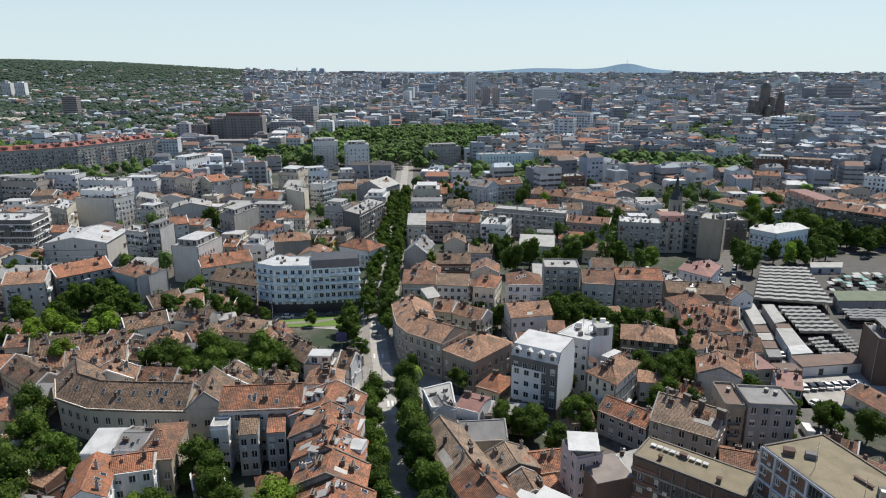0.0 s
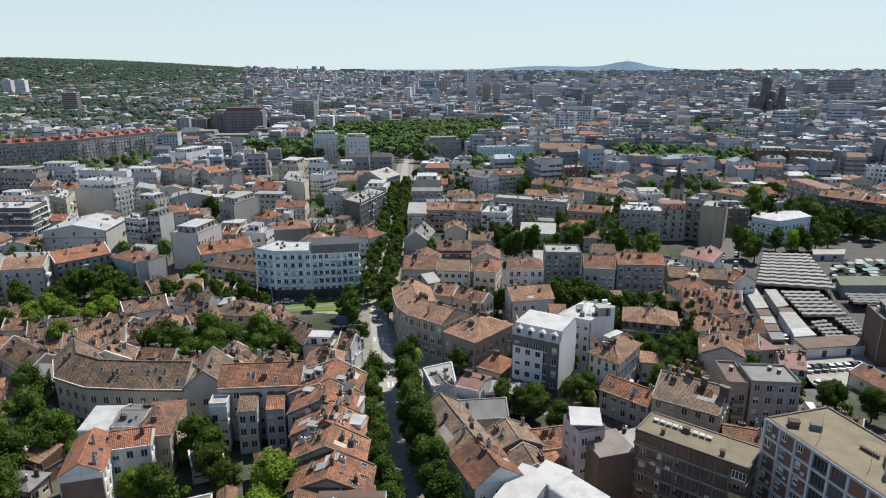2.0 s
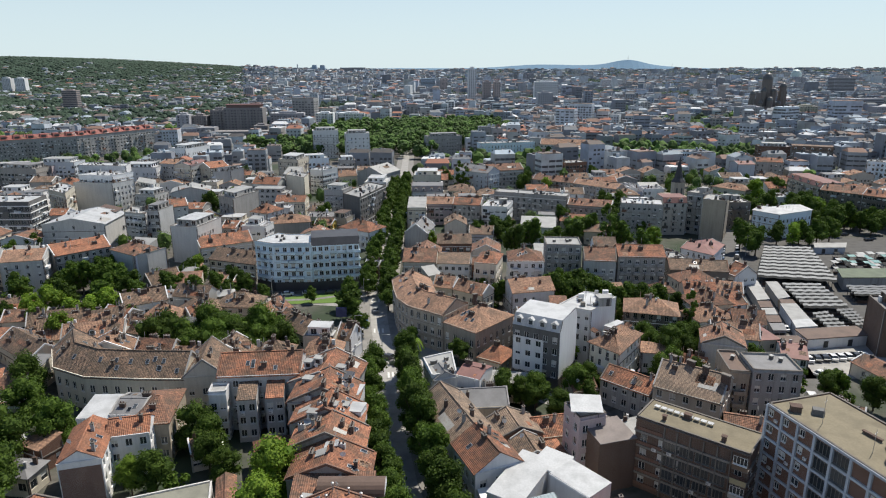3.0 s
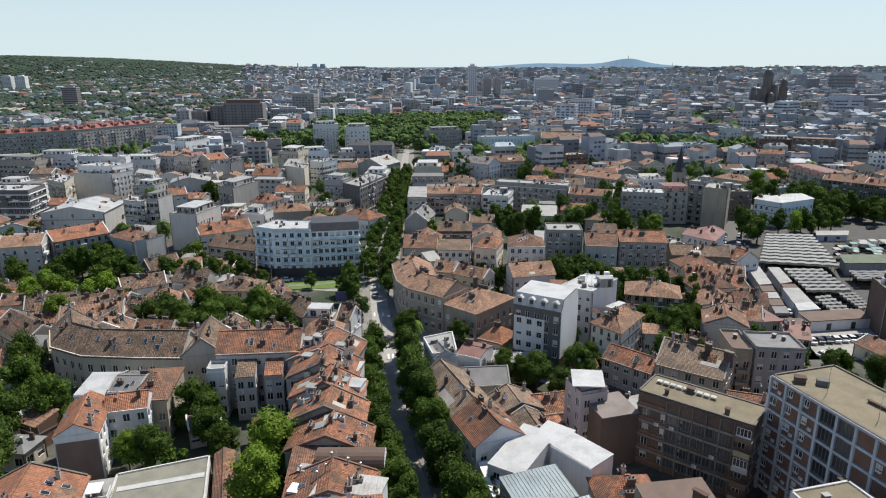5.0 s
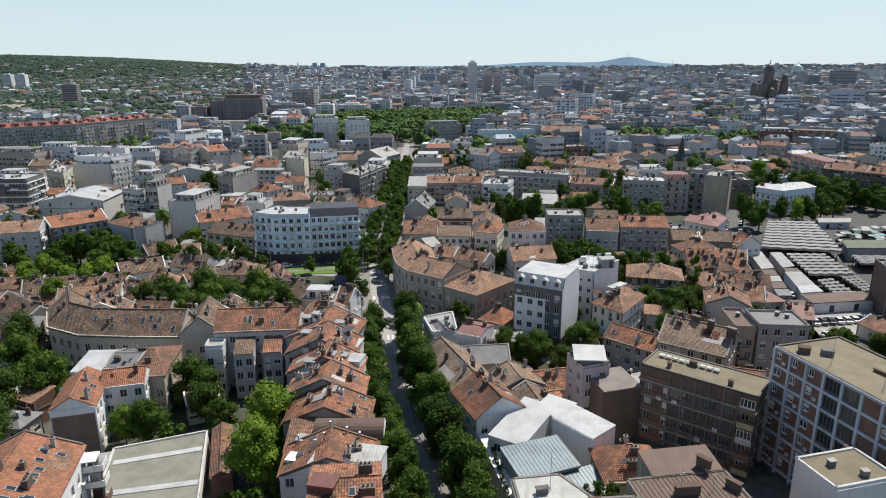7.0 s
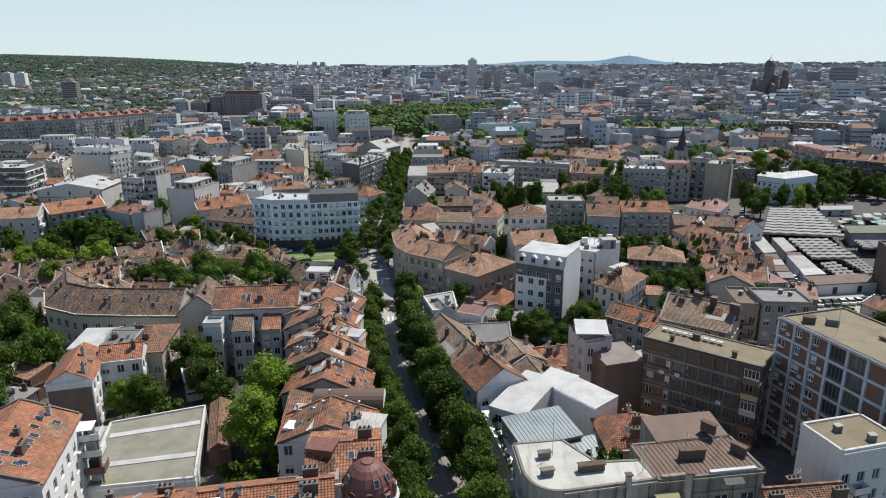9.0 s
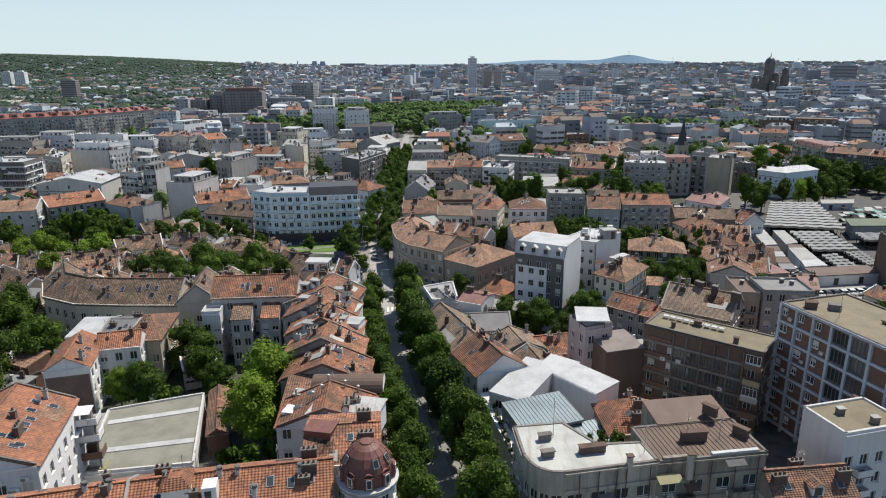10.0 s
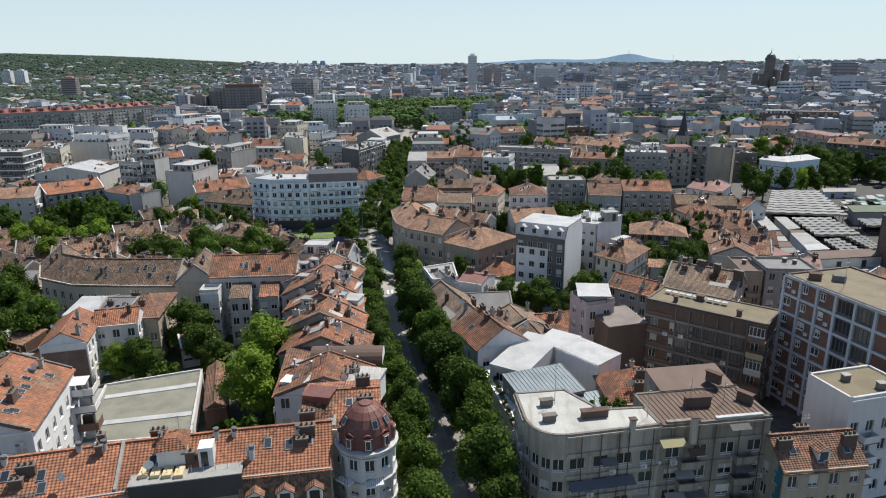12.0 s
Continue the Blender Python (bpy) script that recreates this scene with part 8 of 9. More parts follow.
building("pink-banded house with a salmon roof", [(-9.2, 319.6), (4.6, 318.4)], 12, 11, "gable", PINKW, SALMON, joined=True, rise=2.4, chim=3)
building("grey apartment house with an orange roof", [(4.4, 308.5), (17.9, 306.1)], 12, 13, "gable", GREYW, ORANGE, joined=True, rise=2.4, chim=4)
building("plain white apartment block with ribbon windows", None, 0, 13, "flat", WHITE, WHITE_ROOF, outline=[(18.2, 301.4), (30.0, 299.0), (34.4, 313.5), (22.6, 315.9)], joined=True, ww=2.2, col=2.9, clutter=3, loft=False)
building("grey house with a tall dark blank gable", [(-16.5, 262.4), (-6.9, 260.6)], 16, 10.5, "cross", GREYW, GREY_ROOF, joined=True, sides="", rise=3.8, chim=2)
building("beige house with a tall blank gable", [(0.5, 284.6), (10.4, 284.6)], 13, 8.5, "cross", CREAM, BROWN, joined=True, sides="", rise=2.6, chim=2)
building("long dark-red house with a low brown roof", [(-2.6, 254.1), (11.4, 254.1)], 11, 8, "gable", BRICKW, BROWN, joined=True, rise=2.6, chim=4)
building("long flat-roofed grey apartment block behind trees", [(26.6, 333.1), (62.0, 319.4)], 10, 14, "flat", GREYW, PALE_ROOF, joined=True, clutter=7, col=2.6, balc=(0.1, 0.3, 0.5, 0.7, 0.9), loft=False)
building("row of russet-roofed houses behind trees", [(55.9, 402.2), (78.8, 387.3)], 10, 9.5, "gable", LGREY, RUSSET, joined=True, rise=2.2, chim=5)
building("row of salmon-roofed houses behind trees", [(78.8, 387.3), (99.7, 366.8)], 10, 9.5, "gable", LGREY, SALMON, joined=True, rise=2.2, chim=5)
building("low grey row with a russet roof", [(62.3, 317.1), (82.2, 309.7)], 11, 11, "gable", GREYW, RUSSET, joined=True, rise=2.4, chim=5)
building("unfinished brick apartment house with a white roof", [(83.4, 436.7), (98.3, 441.5)], 12, 14, "flat", BRICKW, PALE_ROOF, joined=True, ww=2.2, wh=2.0, clutter=2, loft=False)
building("weathered grey apartment row with flat roofs", [(82.5, 293.3), (100.6, 288.8)], 13, 16, "flat", GREYW, WHITE_ROOF, joined=True, clutter=6, balc=(0.2, 0.5, 0.8), loft=False)
building("grey apartment house with a dull red mansard", [(103.6, 297.8), (114.9, 297.8)], 12, 15.5, "mansard", LGREY, PINK_ROOF, joined=True, rise=2.4, dorm=2, balc=(0.5,), chim=2)
building("tall grey apartment house with balconies", [(116.0, 302.1), (121.7, 297.1)], 13, 19.5, "flat", GREYW, PALE_ROOF, joined=True, clutter=3, balc=(0.5,), loft=False)
building("tall apartment house with a pale blank party wall", None, 0, 18.5, "flat", BEIGE, PALE_ROOF, outline=[(118.6, 289.5), (127.6, 285.0), (135.2, 299.1), (126.2, 303.6)], joined=True, sides="", clutter=5, loft=False)
building("dark house with brown balconies", [(139.3, 308.5), (150.1, 308.5)], 12, 13, "flat", CONCRETE, PALE_ROOF, joined=True, balc=(0.3, 0.7), clutter=4)
building("lavender house with a blank wall and pink roof", [(195.2, 425.8), (206.8, 425.8)], 13, 15, "gable", BLUEW, PINK_ROOF, joined=True, sides="", rise=1.4, chim=2)
building("long grey apartment row with a dull red mansard", [(198.3, 367.6), (198.5, 335.2)], 13, 16, "mansard", STONE, PINK_ROOF, joined=True, rise=2.2, dorm=4, balc=(0.2, 0.5, 0.8))
building("long dark apartment row with an orange roof", [(196.7, 331.8), (210.0, 317.9)], 13, 15.5, "gable", CONCRETE, RUSSET, joined=True, rise=2.4, chim=5, balc=(0.2, 0.5, 0.8))
building("dark apartment row with an orange roof behind trees", [(210.0, 317.9), (222.3, 302.6)], 13, 15.5, "gable", CONCRETE, ORANGE, joined=True, rise=2.4, chim=5, balc=(0.3, 0.7))
building("pale blue apartment row with balconies", [(282.9, 429.0), (299.9, 415.2)], 12, 16, "flat", PALEBLUE, PALE_ROOF, joined=True, clutter=5, balc=(0.3, 0.7))
building("grey house with a broad orange roof", [(216.9, 446.4), (233.4, 441.5)], 12, 14, "gable", GREYW, ORANGE, joined=True, rise=2.2, chim=4)
building("brick apartment house with pale bays", [(246.1, 506.2), (268.5, 499.7)], 13, 17, "flat", BRICKW, PALE_ROOF, joined=True, clutter=5, balc=(0.3, 0.7))
building("dark apartment house with a long attic", [(262.0, 487.1), (286.7, 475.1)], 13, 17, "mansard", CONCRETE, BROWN, joined=True, rise=3.0, dorm=5, chim=4)
building("pale house with a faded roof in the far row", [(162.0, 384.3), (175.1, 367.6)], 12, 8, "hip", CREAM, SALMON, joined=True, rise=2.4, chim=3)
building("low house with a bright orange roof", [(-97.3, 274.9), (-89.2, 273.0)], 9, 8, 'gable', SHADE_WHITE, ORANGE, joined=True)
building("white block with blank walls between low houses", [(-87.7, 270.5), (-76.9, 268.7)], 9, 11, 'flat', WHITE, GREY_ROOF, joined=True)
building("long house with an orange tiled roof", [(-97.5, 247.8), (-79.7, 259.0)], 12, 8, 'gable', CREAM, ORANGE, chim=3, joined=True)
building("old house with a brown tiled roof", [(-90.0, 236.3), (-70.4, 228.9)], 11, 7, 'gable', CREAM, BROWN, chim=3, joined=True)
building("pale grey apartment row", [(-268.3, 422.8), (-243.7, 422.8)], 14, 17, 'flat', LGREY, PALE_ROOF, clutter=3, joined=True)
building("grey apartment row behind trees", [(-286.5, 412.4), (-260.5, 408.1)], 14, 15, 'flat', LGREY, GREY_ROOF, joined=True, balc=(0.3, 0.7))
building("low white house with flat roof", [(-170.2, 348.9), (-158.0, 345.9)], 12, 10, 'flat', SHADE_WHITE, WHITE_ROOF, joined=True)
building("grey house in a closed row", [(-212.3, 441.5), (-197.6, 446.4)], 13, 14, 'flat', LGREY, GREY_ROOF, joined=True, balc=(0.3, 0.7))
building("cream corner house with a brown tiled roof", [(-15.1, 226.9), (-2.9, 226.1)], 12, 8.6, "gable", CREAM, RUSSET, chim=4, rise=3.4, sky_n=2, joined=True)
building("low white annex beside a corner house", [(-2.6, 229.2), (9.6, 228.2)], 8, 7.0, "shed", WHITE, BROWN, rise=2.0, joined=True)
building("tall cream house with an orange hipped roof", [(10.2, 206.6), (17.4, 204.6)], 12.5, 14.4, "hip", CREAM, ORANGE, rise=2.6, chim=3, ac=2, col=2.3, ww=1.4, balc=(0.5,), over=0.3)
building("tall white house with brown tiles and bays", [(22.4, 212.6), (34.6, 212.0)], 12, 13.0, "hip", WHITE, RUSSET, rise=3.0, chim=4, sky_n=3, balc=(0.18, 0.82), over=0.3)
building("grey apartment house with a white roof hut and deep loggias", [(36.8, 222.6), (49.4, 221.6)], 11, 15.6, "flat", GREYW, PALE_ROOF, clutter=6, balc=(0.2, 0.5, 0.8), ac=5)
building("apartment house with russet tiles", [(49.6, 217.0), (60.4, 215.4)], 12, 12.0, "gable", LGREY, RUSSET, rise=3.0, chim=4, sky_n=2, balc=(0.5,), ac=3)
building("long grey house with an orange roof and white eaves", [(61.6, 217.4), (77.8, 216.2)], 11, 13.2, "gable", GREYW, ORANGE, rise=2.8, chim=5, balc=(0.12, 0.4, 0.65, 0.9), ac=6)
building("low grey house with a white roof edge", [(82.5, 227.9), (91.6, 229.2)], 10, 8, 'flat', LGREY, PALE_ROOF, joined=True)
building("rounded corner house with a dull red roof", [(91.8, 239.9), (100.2, 229.9), (110.4, 244.4)], 10, 10, 'gable', LGREY, PINK_ROOF, rise=1.5, chim=2, joined=True)
building("dark old house with a low brown roof", [(80.2, 217.6), (99.8, 214.2)], 11, 8.4, "gable", CONCRETE, BROWN, rise=2.4, chim=5, sky_n=2)
building("house with an orange gabled front", [(100.2, 219.4), (101.9, 213.5)], 9, 7, 'gable', WHITE, ORANGE)
building("white-blue apartment house with arched top windows", [(146.5, 298.6), (154.2, 288.7), (174.8, 298.6)], 13, 12, 'gable', PALEBLUE, WHITE_ROOF, rise=1.2, joined=True)
building("grey house with slate mansard on a row", [(6.6, 413.9), (27.5, 397.3)], 13, 14, 'gable', LGREY, GREY_ROOF, chim=4, joined=True)
building("grey house with russet roof in a row", [(28.1, 405.5), (51.7, 413.9)], 13, 14, 'gable', LGREY, RUSSET, chim=3, joined=True)
building("dark six-storey office block", [(-14.2, 581.9), (16.5, 590.6)], 14, 17, 'flat', GREYW, GREY_ROOF, clutter=4, joined=True)
building("pale blue apartment row", [(32.0, 553.9), (79.7, 565.4)], 13, 14, 'flat', PALEBLUE, PALE_ROOF, clutter=4, joined=True, balc=(0.3, 0.7))
building("grey church-like gabled hall", [(83.7, 561.7), (123.5, 550.4)], 16, 13, 'gable', LGREY, SALMON, rise=4, joined=True)
building("glazed blue-grey office block", [(171.2, 479.2), (198.2, 479.2)], 16, 16, 'flat', PALEBLUE, GREY_ROOF, col=2.0, ww=1.5, joined=True)
building("long white school block", [(105.8, 533.0), (134.8, 533.0)], 14, 12, 'gable', WHITE, PALE_ROOF, rise=2, joined=True)
building("white tower block beside the park", [(-113.7, 564.2), (-92.2, 568.6)], 14, 24, 'flat', WHITE, PALE_ROOF, col=2.2, joined=True, balc=(0.3, 0.7))
building("second pale tower block beside the park", [(-81.5, 539.1), (-62.1, 543.1)], 14, 24, 'flat', WHITE, PALE_ROOF, col=2.2, joined=True)
slab_row = building("long grey housing slab with red roofs", [(-368.2, 516.8), (-317.3, 560.1)], 14, 21, 'gable', GREYW, RED_ROOF, rise=3, col=2.4, chim=6, joined=True, balc=(0.08, 0.27, 0.46, 0.66, 0.86))
for k in range(7):
    e0, e1 = Vector((-368.2, 516.8)) - slab_row.location.xy, Vector((-317.3, 560.1)) - slab_row.location.xy
    u = (e1 - e0).normalized()
    c = e0.lerp(e1, (k + 0.5) / 7) + Vector((-u.y, u.x)) * 5.0
    b = Acc()
    b.box(c, u, 6.2, 9.0, 21.0, 24.2, RED_ROOF, 0.72)
    put("roof_bay", b, slab_row, "dull-red hipped roof bay")
    b = Acc()
    b.box(c - Vector((-u.y, u.x)) * 4.6, u, 3.4, 0.4, 21.6, 23.2, DARK_ROOF)
    put("attic_window", b, slab_row)
slab_row = building("long grey housing slab with a red mansard", [(-317.3, 560.1), (-281.4, 631.8)], 14, 21, 'gable', GREYW, RED_ROOF, rise=3, col=2.4, chim=6, joined=True, balc=(0.08, 0.27, 0.46, 0.66, 0.86))
for k in range(7):
    e0, e1 = Vector((-317.3, 560.1)) - slab_row.location.xy, Vector((-281.4, 631.8)) - slab_row.location.xy
    u = (e1 - e0).normalized()
    c = e0.lerp(e1, (k + 0.5) / 7) + Vector((-u.y, u.x)) * 5.0
    b = Acc()
    b.box(c, u, 6.2, 9.0, 21.0, 24.2, RED_ROOF, 0.72)
    put("roof_bay", b, slab_row, "dull-red hipped roof bay")
    b = Acc()
    b.box(c - Vector((-u.y, u.x)) * 4.6, u, 3.4, 0.4, 21.6, 23.2, DARK_ROOF)
    put("attic_window", b, slab_row)

# ---- trees of the middle distance, past the nearest few hundred ----
def join_trees():
    acc, cache = Acc(), {}
    for kind, x, y, k, t in FAR_TREES:
        if kind not in cache:
            cache[kind] = [([v.co.copy() for v in me.vertices], [tuple(p.vertices) for p in me.polygons], me.materials[0]) for me in TREE_KINDS[kind]]
        m = Matrix.Translation((x, y, land(x, y))) @ Matrix.Rotation(t, 4, "Z") @ Matrix.Scale(k, 4)
        for vs, fs, mat in cache[kind]:
            j, slot = len(acc.v), acc.slot(mat)
            acc.v.extend([tuple(m @ v) for v in vs])
            acc.f.extend([tuple(i + j for i in f) for f in fs])
            acc.m.extend([slot] * len(fs))
    tagged(put("avenue_trees", acc), "leafy green trees along the far avenue and streets", "trees", kind="stuff")


join_trees()

# low sheds and outhouses that crowd the yards
YR = random.Random(41)
YARD_COVERS = ((RUSSET, "a russet tiled roof"), (BROWN, "an old brown tiled roof"), (SALMON, "a faded salmon roof"), (GREY_ROOF, "a grey felt roof"), (ORANGE, "an orange tiled roof"), (PALE_ROOF, "a pale sheet roof"))
made = 0
for k in range(900):
    x, y = YR.uniform(-135, 84), YR.uniform(104, 236)
    street = min((Vector((x, y)) - Vector(p).lerp(Vector(q), t / 6)).length for p, q in zip(AVENUE[:-2], AVENUE[1:-1]) for t in range(7))
    if made >= 62 or street < 17 or (-62 < x < 4 and 146 < y < 218) or (-84 < x < -42 and 154 < y < 174) or (-135 < x < -98 and 176 < y < 224) or (x > 60 and y > 205) or (16 < x < 36 and y < 146):
        continue
    if any((x - a) ** 2 + (y - b) ** 2 < (4.0 + c * 0.78) ** 2 for a, b, c in TAKEN):
        continue
    cov, words = YR.choice(YARD_COVERS)
    t, w = YR.uniform(-0.5, 0.5), YR.uniform(5, 9)
    building("low yard building with " + words, [(x - w / 2 * math.cos(t), y - 2.5 - w / 2 * math.sin(t)), (x + w / 2 * math.cos(t), y - 2.5 + w / 2 * math.sin(t))], YR.uniform(4.5, 7), YR.uniform(3.0, 6.0), YR.choice(("shed", "gable", "hip")), YR.choice((CREAM, LGREY, BEIGE, WHITE, BRICKW)), cov, rise=YR.uniform(1.0, 2.2), chim=0, patches=1, joined=True, name="yard_house")
    made += 1

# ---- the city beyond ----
# both palettes are shifted to blue, so distance haze sits in the colours
FAR_WALL = palette_material("haze_tinted_far_walls", [(0.531, 0.572, 0.613), (0.361, 0.389, 0.425), (0.489, 0.492, 0.475), (0.234, 0.252, 0.287), (0.648, 0.698, 0.763), (0.383, 0.377, 0.375), (0.297, 0.332, 0.388), (0.489, 0.549, 0.651), (0.616, 0.653, 0.675)])
FAR_ROOF = palette_material("haze_tinted_far_roofs", [(0.66, 0.68, 0.70), (0.06, 0.06, 0.065), (0.33, 0.135, 0.085), (0.224, 0.132, 0.099), (0.176, 0.207, 0.239), (0.232, 0.155, 0.125), (0.416, 0.498, 0.572), (0.136, 0.113, 0.104), (0.272, 0.324, 0.369), (0.16, 0.127, 0.114), (0.112, 0.132, 0.156), (0.208, 0.23, 0.25), (0.32, 0.385, 0.447), (0.152, 0.174, 0.198)])
FAR_GLASS = plain("far_windows", (0.06, 0.065, 0.075), 0.3)
FR = random.Random(5)
BUSY = []


def busy(x, y, r=8.0):
    return any(a < x < b and c < y < d for a, b, c, d in BUSY) or (y < 720 and any((x - a) ** 2 + (y - b) ** 2 < (r + c * 0.8) ** 2 for a, b, c in TAKEN))


def far_block(wall, roof, win, x, y, w, d, h, turn, flat, windows):
    """One house of the distance: walls, roof and window rows."""
    u = (math.cos(turn), math.sin(turn))
    n = (-u[1], u[0])
    z = land(x, y)

    def at(a, b, c):
        return (x + a * u[0] + b * n[0], y + a * u[1] + b * n[1], z + c)

    c4 = [(-w / 2, -d / 2), (w / 2, -d / 2), (w / 2, d / 2), (-w / 2, d / 2)]
    i = len(wall.v)
    wall.v.extend([at(a, b, -4) for a, b in c4] + [at(a, b, h) for a, b in c4])
    s = wall.slot(FAR_WALL)
    for q in ((0, 1, 5, 4), (1, 2, 6, 5), (2, 3, 7, 6), (3, 0, 4, 7), (4, 5, 6, 7)):
        wall.f.append(tuple(i + k for k in q))
        wall.m.append(s)
    j = len(roof.v)
    s = roof.slot(FAR_ROOF)
    if flat:
        roof.v.extend([at(a * 0.94, b * 0.94, h + 0.02) for a, b in c4] + [at(a * 0.94, b * 0.94, h + 0.5) for a, b in c4])
        fs = ((0, 1, 5, 4), (1, 2, 6, 5), (2, 3, 7, 6), (3, 0, 4, 7), (4, 5, 6, 7))
    else:
        r = min(w, d) * 0.2
        roof.v.extend([at(a * 1.02, b * 1.03, h - 0.1) for a, b in c4] + ([at(-w / 2 * 0.8, 0, h + r), at(w / 2 * 0.8, 0, h + r)] if w >= d else [at(0, -d / 2 * 0.8, h + r), at(0, d / 2 * 0.8, h + r)]))
        fs = ((0, 1, 5, 4), (2, 3, 4, 5), (1, 2, 5), (3, 0, 4)) if w >= d else ((0, 1, 4), (1, 2, 5, 4), (2, 3, 5), (3, 0, 4, 5))
    for q in fs:
        roof.f.append(tuple(j + k for k in q))
        roof.m.append(s)
    for k in range(3 if y < 800 else 1 if y < 1300 else 0):
        a, b = FR.uniform(-0.4, 0.4) * w, FR.uniform(-0.3, 0.3) * d
        roof.box(at(a, b, 0)[:2], u, FR.uniform(0.8, 2.6), FR.uniform(0.7, 1.4), z + h, z + h + FR.uniform(1.2, 3.0), FAR_ROOF)
    if windows:
        s = win.slot(FAR_GLASS)
        pitch, share, tall = FR.uniform(2.5, 5.2), FR.choice((0.18, 0.2, 0.28, 0.05)), FR.uniform(1.1, 1.7)
        blank = FR.choice((0, 1, 2, 3, 3))
        fh = FR.uniform(2.8, 3.6)
        for f in range(int((h - 0.8) / fh)):
            for e_side, (p, q, side) in enumerate(((c4[0], c4[1], (0, -0.06)), (c4[1], c4[2], (0.06, 0)), (c4[3], c4[0], (-0.06, 0)))):
                if e_side and e_side == blank:
                    continue
                L = math.hypot(q[0] - p[0], q[1] - p[1])
                k = max(1, int(L / pitch))
                for e in range(k):
                    if FR.random() < 0.14:
                        continue
                    t0, t1 = (e + share) / k, (e + 1 - share) / k
                    i = len(win.v)
                    pts = [(p[0] + (q[0] - p[0]) * t + side[0], p[1] + (q[1] - p[1]) * t + side[1]) for t in (t0, t1)]
                    z0, z1 = f * fh + 0.9, f * fh + 0.9 + tall
                    win.v.extend([at(*pts[0], z0), at(*pts[1], z0), at(*pts[1], z1), at(*pts[0], z1)])
                    win.f.append((i, i + 1, i + 2, i + 3))
                    win.m.append(s)


def clump_into(acc, x, y, r, h, leaves, size, mat):
    s = acc.slot(mat)
    z = land(x, y)
    for i in range(leaves):
        d = Vector((FR.gauss(0, 1), FR.gauss(0, 1), FR.gauss(0.3, 0.8))).normalized()
        p = Vector((x, y, z + h * 0.5)) + Vector((d.x * r, d.y * r, d.z * h * 0.5)) * FR.uniform(0.6, 1.05)
        nrm = (d + Vector((FR.gauss(0, 0.22), FR.gauss(0, 0.22), 0.35 + FR.gauss(0, 0.22)))).normalized()
        t1 = nrm.orthogonal().normalized()
        t2 = nrm.cross(t1)
        k = size * FR.uniform(0.7, 1.3)
        j = len(acc.v)
        acc.v.extend([tuple(p - t1 * k), tuple(p - t2 * k * 0.7), tuple(p + t1 * k), tuple(p + t2 * k * 0.7)])
        acc.f.append((j, j + 1, j + 2, j + 3))
        acc.m.append(s)


def crown_into(acc, x, y, r, h, mat, leaves=0, size=0.5, fine=True):
    """A far crown: an uneven, knobbly hull with loose tufts on it."""
    s, z, j = acc.slot(mat), land(x, y), len(acc.v)
    vs, fs = (ICO_V2, ICO_F2) if fine else (ICO_V, ICO_F)
    o = Vector((FR.uniform(0, 99), FR.uniform(0, 99), 0))
    turn = Matrix.Rotation(FR.uniform(0, 6.28), 3, "Z")
    for v in vs:
        k = 0.92 + 0.42 * noise.noise(v * 1.9 + o) + FR.uniform(-0.07, 0.07)
        p = turn @ v
        k *= 0.8 if leaves > 100 else 1.0
        acc.v.append((x + p.x * r * k, y + p.y * r * k, z + h * 0.55 + p.z * h * 0.45 * k))
    acc.f.extend([tuple(i + j for i in f) for f in fs])
    acc.m.extend([s] * len(fs))
    if leaves:
        clump_into(acc, x, y, r * 1.02, h, leaves, size, mat)


def lobed_into(acc, x, y, r, h, mat):
    """A far crown of several uneven lobes with loose tufts."""
    s, z = acc.slot(mat), land(x, y)
    for i in range(6):
        t, f = FR.uniform(0, 6.28), 0.0 if i == 0 else FR.uniform(0.4, 0.75)
        cx, cy, cz = x + f * r * math.cos(t), y + f * r * math.sin(t), z + h * (0.72 if i == 0 else FR.uniform(0.35, 0.8))
        k, j, o = r * FR.uniform(0.36, 0.58), len(acc.v), Vector((FR.uniform(0, 99), FR.uniform(0, 99), 0))
        for v in ICO_V2:
            e = k * (0.85 + 0.5 * noise.noise(v * 2.1 + o) + FR.uniform(-0.08, 0.08))
            acc.v.append((cx + v.x * e, cy + v.y * e, cz + v.z * e * 0.85))
        acc.f.extend([tuple(q + j for q in f4) for f4 in ICO_F2])
        acc.m.extend([s] * len(ICO_F2))
    clump_into(acc, x, y, r, h, 70, 0.5, mat)


# woods, a park and the trees between far houses
WOODS = plain("woodland_canopy", (0.034, 0.062, 0.038), 0.95, amount=0.3, island=True)
park, woods, yards = Acc(), Acc(), Acc()
PARK = [(-190, -10, 560, 640), (-150, 40, 620, 860), (-60, 80, 700, 900)]
for a, b, c, d in PARK:
    for k in range(int((b - a) * (d - c) / 110)):
        lobed_into(park, FR.uniform(a, b), FR.uniform(c, d), FR.uniform(4.5, 7.5), FR.uniform(11, 19), LEAF_FAR)
ob = tagged(put("park_trees", park), "dense green trees of a city park", "trees", kind="stuff")
for k in range(6800):
    y = FR.uniform(1500, 4300)
    x = FR.uniform(-0.78 * y, -0.10 * y)
    dens = smooth(-0.1, -0.5, x / y) * (0.25 + 0.75 * smooth(2300, 3300, y)) + 0.1
    if FR.random() < dens:
        crown_into(woods, x, y, FR.uniform(8, 15), FR.uniform(9, 15), WOODS, 0, 0, False)
        crown_into(woods, x + FR.uniform(-14, 14), y + FR.uniform(-14, 14), FR.uniform(6, 11), FR.uniform(8, 13), WOODS, 0, 0, False)
